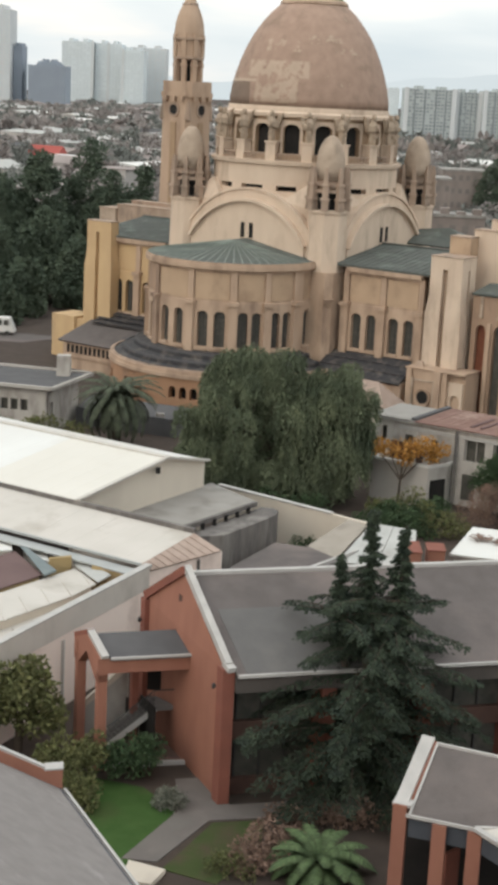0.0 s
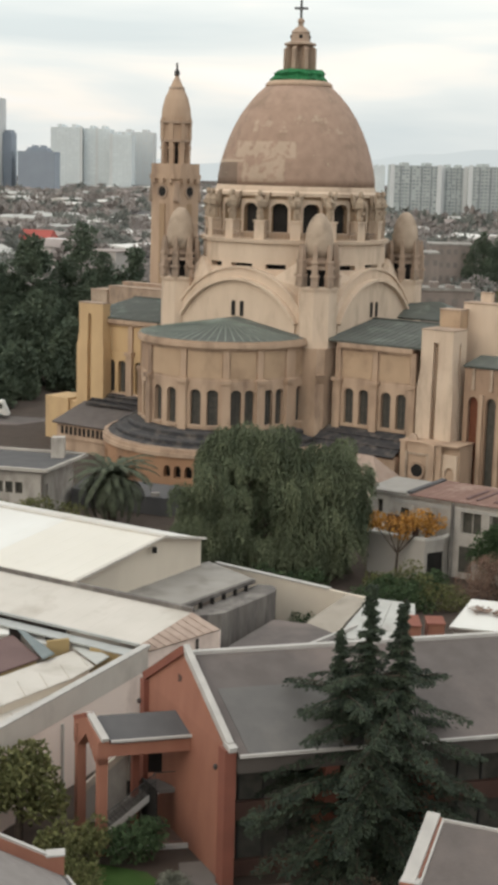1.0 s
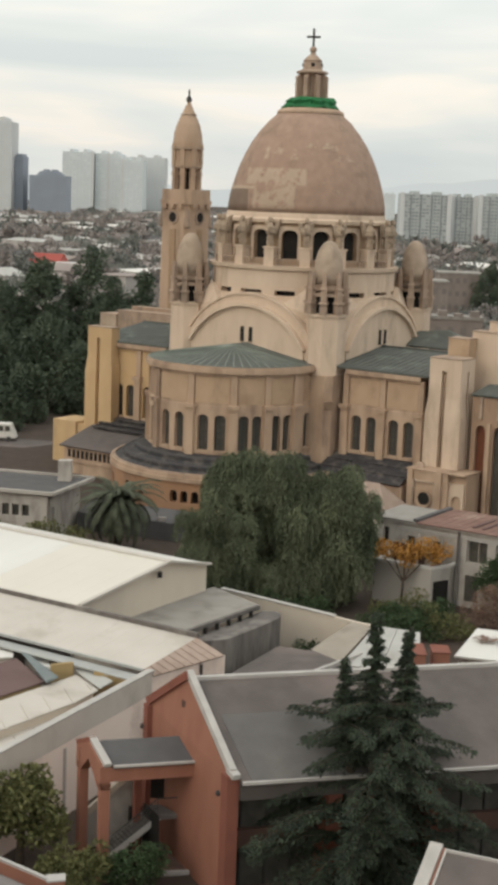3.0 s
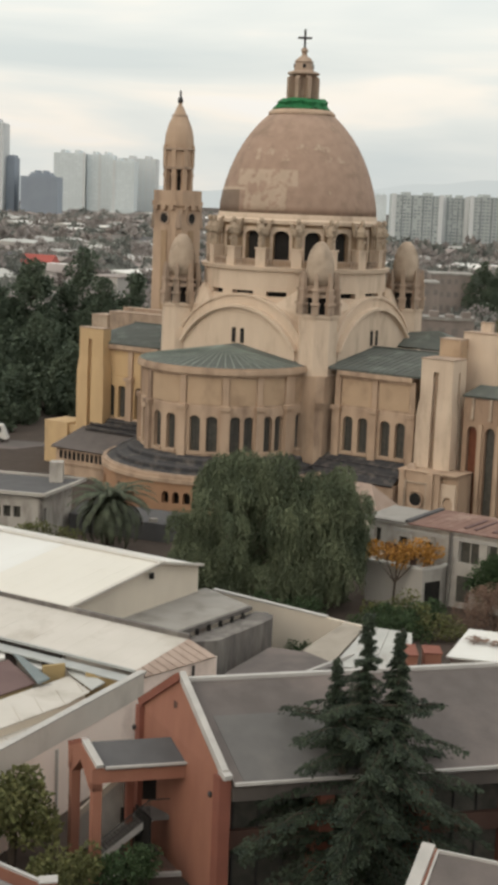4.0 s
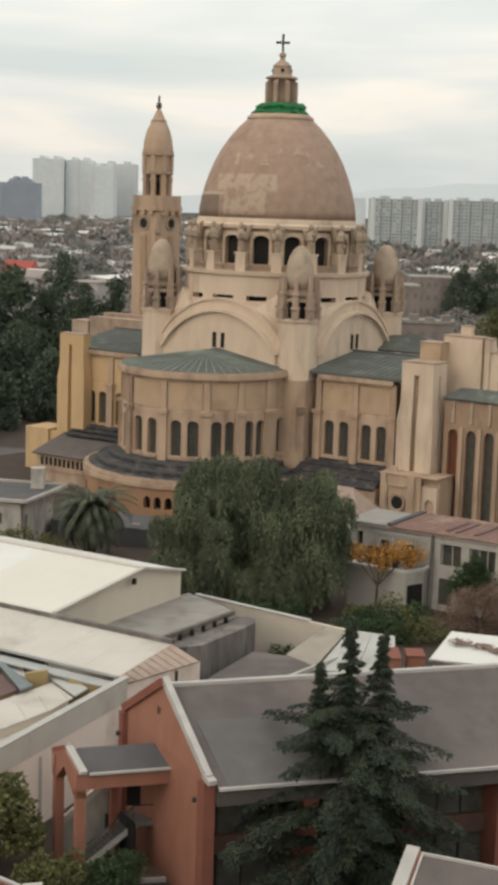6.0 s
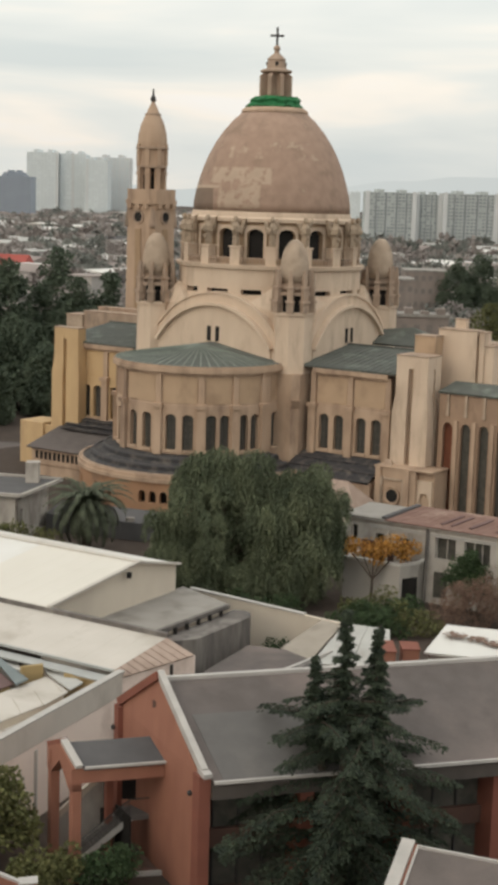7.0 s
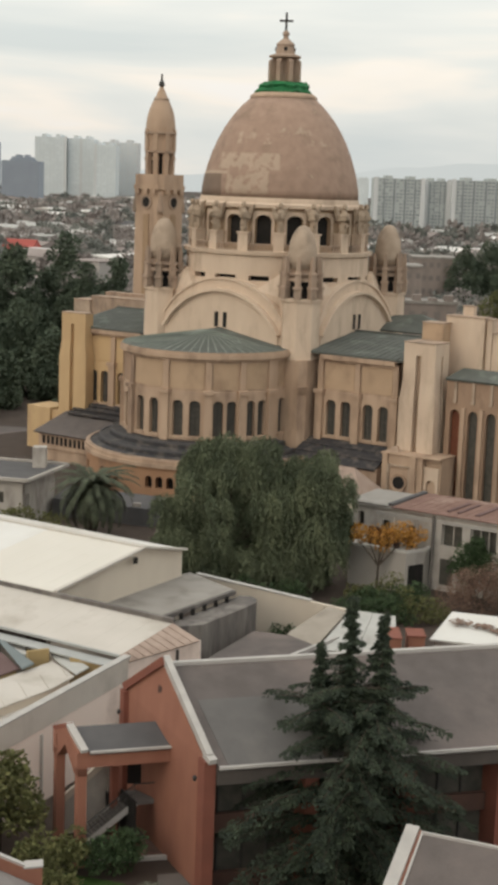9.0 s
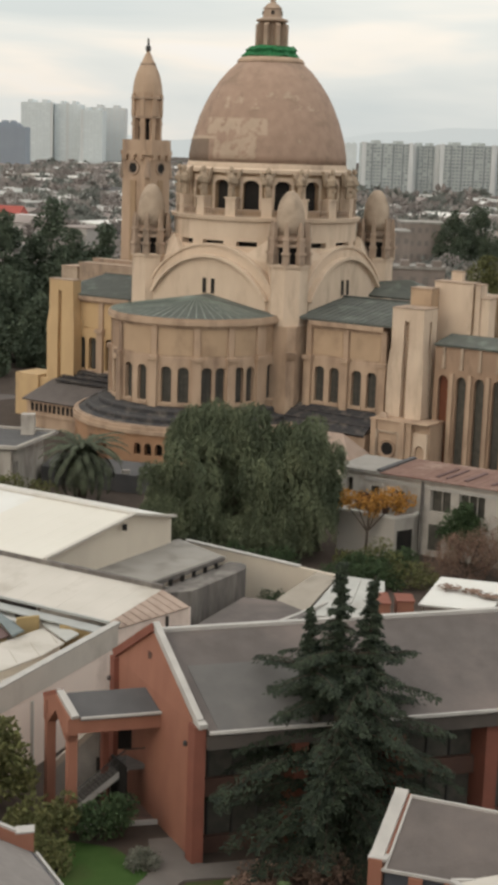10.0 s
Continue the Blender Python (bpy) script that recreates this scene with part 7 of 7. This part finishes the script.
# far house walls lightened too, haze carried by the wall colour
far_mats = [node_mat("hazed_far_wall", (0.44, 0.41, 0.385), (0.36, 0.335, 0.315), 0.1, 0.9, 0.0), M["roof_white"], M["roof_pale"],
            node_mat("far_brown_roof", (0.24, 0.20, 0.185), (0.30, 0.255, 0.235), 0.08, 0.9, 0.0), M["roof_dark"],
            node_mat("far_red_roof", (0.36, 0.088, 0.072), (0.31, 0.078, 0.066), 0.1, 0.85, 0.0)]
walls = B()
roofs = [B() for _ in range(5)]
y = 270.0
while y < 2700:
    half_w = y * 0.2 + 12
    x = -half_w
    while x < half_w:
        w = rc.uniform(4, 9) * (1 + y / 1600)
        dd = rc.uniform(3.5, 8) * (1 + y / 1300)
        clear = (-62 < x < -18 and y < 285)
        if rc.random() < (0.4 if y < 700 else 0.78) and not clear:
            k = rc.choices(range(5), (0.17, 0.33, 0.36, 0.14, 0.0) if y > 560 else (0.03, 0.3, 0.47, 0.2, 0.0))[0]
            if rc.random() < 0.07 and y > 500:
                w, dd = w * 2.2, dd * 1.6
                k = rc.choice((0, 0, 1))
            h = rc.uniform(2.8, 7.0) * (1.0 + 0.3 * (rc.random() < 0.15))
            small_house(walls, roofs[k], x, y + rc.uniform(-4, 4), w, dd, h, rc.choice((-0.6, 0.97)) + rc.gauss(0, 0.06), rc.choice((0, 1.2, 1.8, 2.2)))
        x += 2 * w + rc.uniform(1.5, 9)
    y += 13 + y * 0.018
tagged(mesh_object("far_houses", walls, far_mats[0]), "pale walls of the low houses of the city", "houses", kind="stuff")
for k, b_ in enumerate(roofs):
    tagged(mesh_object("far_roofs", b_, far_mats[k + 1]), ("white", "pale grey", "brown", "dark grey", "red")[k] + " roofs of the low houses of the city", "roofs", kind="stuff")

# street trees among the houses, too many to count, haze mixed into their tones
pts = []
rt = random.Random(33)
for i in range(2600):
    y = 275 + 2300 * rt.random() ** 2.1
    x = (rt.random() * 2 - 1) * (y * 0.19 + 12)
    if abs(x / y + 0.146) < 0.014 and y < 640:
        continue
    h = rt.uniform(5, 11)
    rad = h * rt.uniform(0.3, 0.5)
    m = max(16, int((460 if y < 620 else 300) * (300 / y)))
    for j in range(m):
        v = Vector((rt.gauss(0, 1), rt.gauss(0, 1), rt.gauss(0, 1))).normalized()
        pts.append((Vector((x, y, h * 0.6)) + Vector((v.x * rad, v.y * rad, v.z * h * 0.38)) * (0.6 + 0.5 * rt.random()), v, rad))
for kind, mat in ((0, "leaf_hazed"), (1, "leaf_grey")):
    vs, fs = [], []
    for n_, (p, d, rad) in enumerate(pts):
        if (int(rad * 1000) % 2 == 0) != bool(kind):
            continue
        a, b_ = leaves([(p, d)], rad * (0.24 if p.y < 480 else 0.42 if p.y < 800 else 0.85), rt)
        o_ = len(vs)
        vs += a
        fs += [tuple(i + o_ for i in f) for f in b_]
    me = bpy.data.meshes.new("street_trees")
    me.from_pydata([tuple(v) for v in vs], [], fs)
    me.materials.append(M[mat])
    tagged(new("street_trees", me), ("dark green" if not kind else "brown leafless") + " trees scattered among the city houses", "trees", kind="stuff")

# red-roofed house among the trees
rh = at(-89.0, 610.0, "house with a bright red roof among trees", "red_roofed_house", "house")
w_, r_ = B(), B()
small_house(w_, r_, -92, 610, 6.5, 5, 6.0, -0.3, 3.9)
wpart("wall", w_, M["wall_white"], rh)
wpart("roof", r_, far_mats[5], rh)

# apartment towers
# tower concrete and blue-grey are lightened, so distance haze sits in the paint
tower_wall = node_mat("hazed_tower_concrete", (0.62, 0.66, 0.67), (0.56, 0.60, 0.61), 0.05, 0.9, 0.0)
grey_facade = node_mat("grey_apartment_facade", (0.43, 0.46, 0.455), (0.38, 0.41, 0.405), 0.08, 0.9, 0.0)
tower_blue = node_mat("hazed_blue_grey_tower", (0.28, 0.315, 0.36), (0.25, 0.28, 0.325), 0.05, 0.8, 0.0)
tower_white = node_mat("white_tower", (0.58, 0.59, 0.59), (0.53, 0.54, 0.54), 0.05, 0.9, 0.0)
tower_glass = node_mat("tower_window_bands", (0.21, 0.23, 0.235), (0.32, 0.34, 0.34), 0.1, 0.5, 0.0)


# dark strips laid on the face: the shade of recessed bands as colour
strip_mat = node_mat("recess_shade_strip", (0.20, 0.22, 0.23), (0.26, 0.28, 0.285), 0.05, 0.8, 0.0)


def apartment(name, x0, x1, y, h, dd, mat, cols, floors, label, glass=None, bands=()):
    t = at((x0 + x1) / 2, y, label, name, "tower block", "far tower blocks")
    bm = B()
    box(bm, x0, x1, y, y + dd, 0, h)
    wpart("body", bm, mat, t)
    bm = B()
    w = (x1 - x0)
    for i in range(2):
        u = x0 + w * (0.22 + 0.45 * i)
        box(bm, u, u + w * 0.14, y + 1, y + dd - 1, h, h + 0.045 * h)
    wpart("lift_housing", bm, mat, t)
    bm = B()
    fh_ = h / floors
    for i in range(cols):
        c = x0 + w * (i + 0.5) / cols
        for j in range(1, floors):
            if rc.random() < 0.84:
                box(bm, c - w / cols * 0.36, c + w / cols * 0.36, y - 0.25, y - 0.01, j * fh_ + fh_ * 0.2, j * fh_ + fh_ * 0.75)
    wpart("window", bm, glass or tower_glass, t)["kind"] = "stuff"
    for u in (0.2, 0.4, 0.62, 0.81) if glass is None else ():
        bm = B()
        box(bm, x0 + w * u - w * 0.014, x0 + w * u + w * 0.014, y - 0.4, y - 0.02, 0, h * 0.98)
        wpart("recess_shade", bm, strip_mat, t)
    for u in bands:
        bm = B()
        box(bm, x0 + w * u - 1.6, x0 + w * u + 1.6, y - 0.9, y, 0, h * 1.015)
        wpart("stair_shaft", bm, tower_white, t)
    return t


S = 2200 / 1500
# far windows almost as pale as the walls: haze put into their colour
soft_glass = node_mat("hazed_window_bands", (0.50, 0.54, 0.555), (0.56, 0.595, 0.605), 0.3, 0.7, 0.0)
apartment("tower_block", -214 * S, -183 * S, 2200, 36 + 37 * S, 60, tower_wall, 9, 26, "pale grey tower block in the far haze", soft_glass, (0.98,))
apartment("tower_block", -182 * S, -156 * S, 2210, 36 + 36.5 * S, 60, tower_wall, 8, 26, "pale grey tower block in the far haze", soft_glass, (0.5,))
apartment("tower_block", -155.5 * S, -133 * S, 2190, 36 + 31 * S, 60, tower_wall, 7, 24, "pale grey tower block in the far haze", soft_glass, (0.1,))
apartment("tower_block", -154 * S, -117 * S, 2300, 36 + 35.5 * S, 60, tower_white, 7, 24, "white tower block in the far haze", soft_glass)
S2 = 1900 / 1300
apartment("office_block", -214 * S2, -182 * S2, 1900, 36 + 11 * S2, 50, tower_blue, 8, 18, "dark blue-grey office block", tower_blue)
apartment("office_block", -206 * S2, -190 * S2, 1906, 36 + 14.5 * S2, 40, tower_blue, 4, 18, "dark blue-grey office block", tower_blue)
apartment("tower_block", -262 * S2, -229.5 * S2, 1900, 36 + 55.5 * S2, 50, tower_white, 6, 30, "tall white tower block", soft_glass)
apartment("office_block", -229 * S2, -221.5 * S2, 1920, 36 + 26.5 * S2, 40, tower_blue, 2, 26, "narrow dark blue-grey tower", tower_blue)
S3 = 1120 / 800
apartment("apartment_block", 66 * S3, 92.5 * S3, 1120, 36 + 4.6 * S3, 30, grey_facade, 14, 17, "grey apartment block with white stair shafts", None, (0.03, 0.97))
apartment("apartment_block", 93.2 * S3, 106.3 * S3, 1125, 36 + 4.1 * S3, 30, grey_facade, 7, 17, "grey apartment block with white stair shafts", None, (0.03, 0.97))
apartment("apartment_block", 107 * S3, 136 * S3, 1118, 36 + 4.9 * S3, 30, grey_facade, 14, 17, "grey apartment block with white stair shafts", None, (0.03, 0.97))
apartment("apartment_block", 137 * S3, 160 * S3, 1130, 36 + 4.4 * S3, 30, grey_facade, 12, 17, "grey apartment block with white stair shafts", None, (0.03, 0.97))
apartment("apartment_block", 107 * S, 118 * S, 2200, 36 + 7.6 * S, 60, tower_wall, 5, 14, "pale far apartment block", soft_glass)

# hazy hills on the horizon: a flat glowing sheet, haze in its colour
hill_mat = bpy.data.materials.new("self_lit_hills")
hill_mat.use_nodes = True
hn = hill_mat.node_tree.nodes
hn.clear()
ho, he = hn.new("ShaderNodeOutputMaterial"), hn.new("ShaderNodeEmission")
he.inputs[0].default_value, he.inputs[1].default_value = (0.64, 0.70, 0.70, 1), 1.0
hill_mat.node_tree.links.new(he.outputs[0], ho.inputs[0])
bm = B()
lo, hi = [], []
for i in range(161):
    x = -1600 + 20 * i
    z = 62 + 40 * noise.noise(Vector((x * 0.0012, 3.3, 0))) + 18 * noise.noise(Vector((x * 0.006, 1.3, 0))) + 52 * max(0, min(1, (x - 150) / 650))
    lo.append(bm.verts.new((x, 4600, -10))), hi.append(bm.verts.new((x, 4600, z)))
for i in range(160):
    bm.faces.new((lo[i], lo[i + 1], hi[i + 1], hi[i]))
tagged(mesh_object("backdrop", bm, hill_mat), "self-lit backdrop of pale hazy hills on the horizon", "hills", kind="structure")
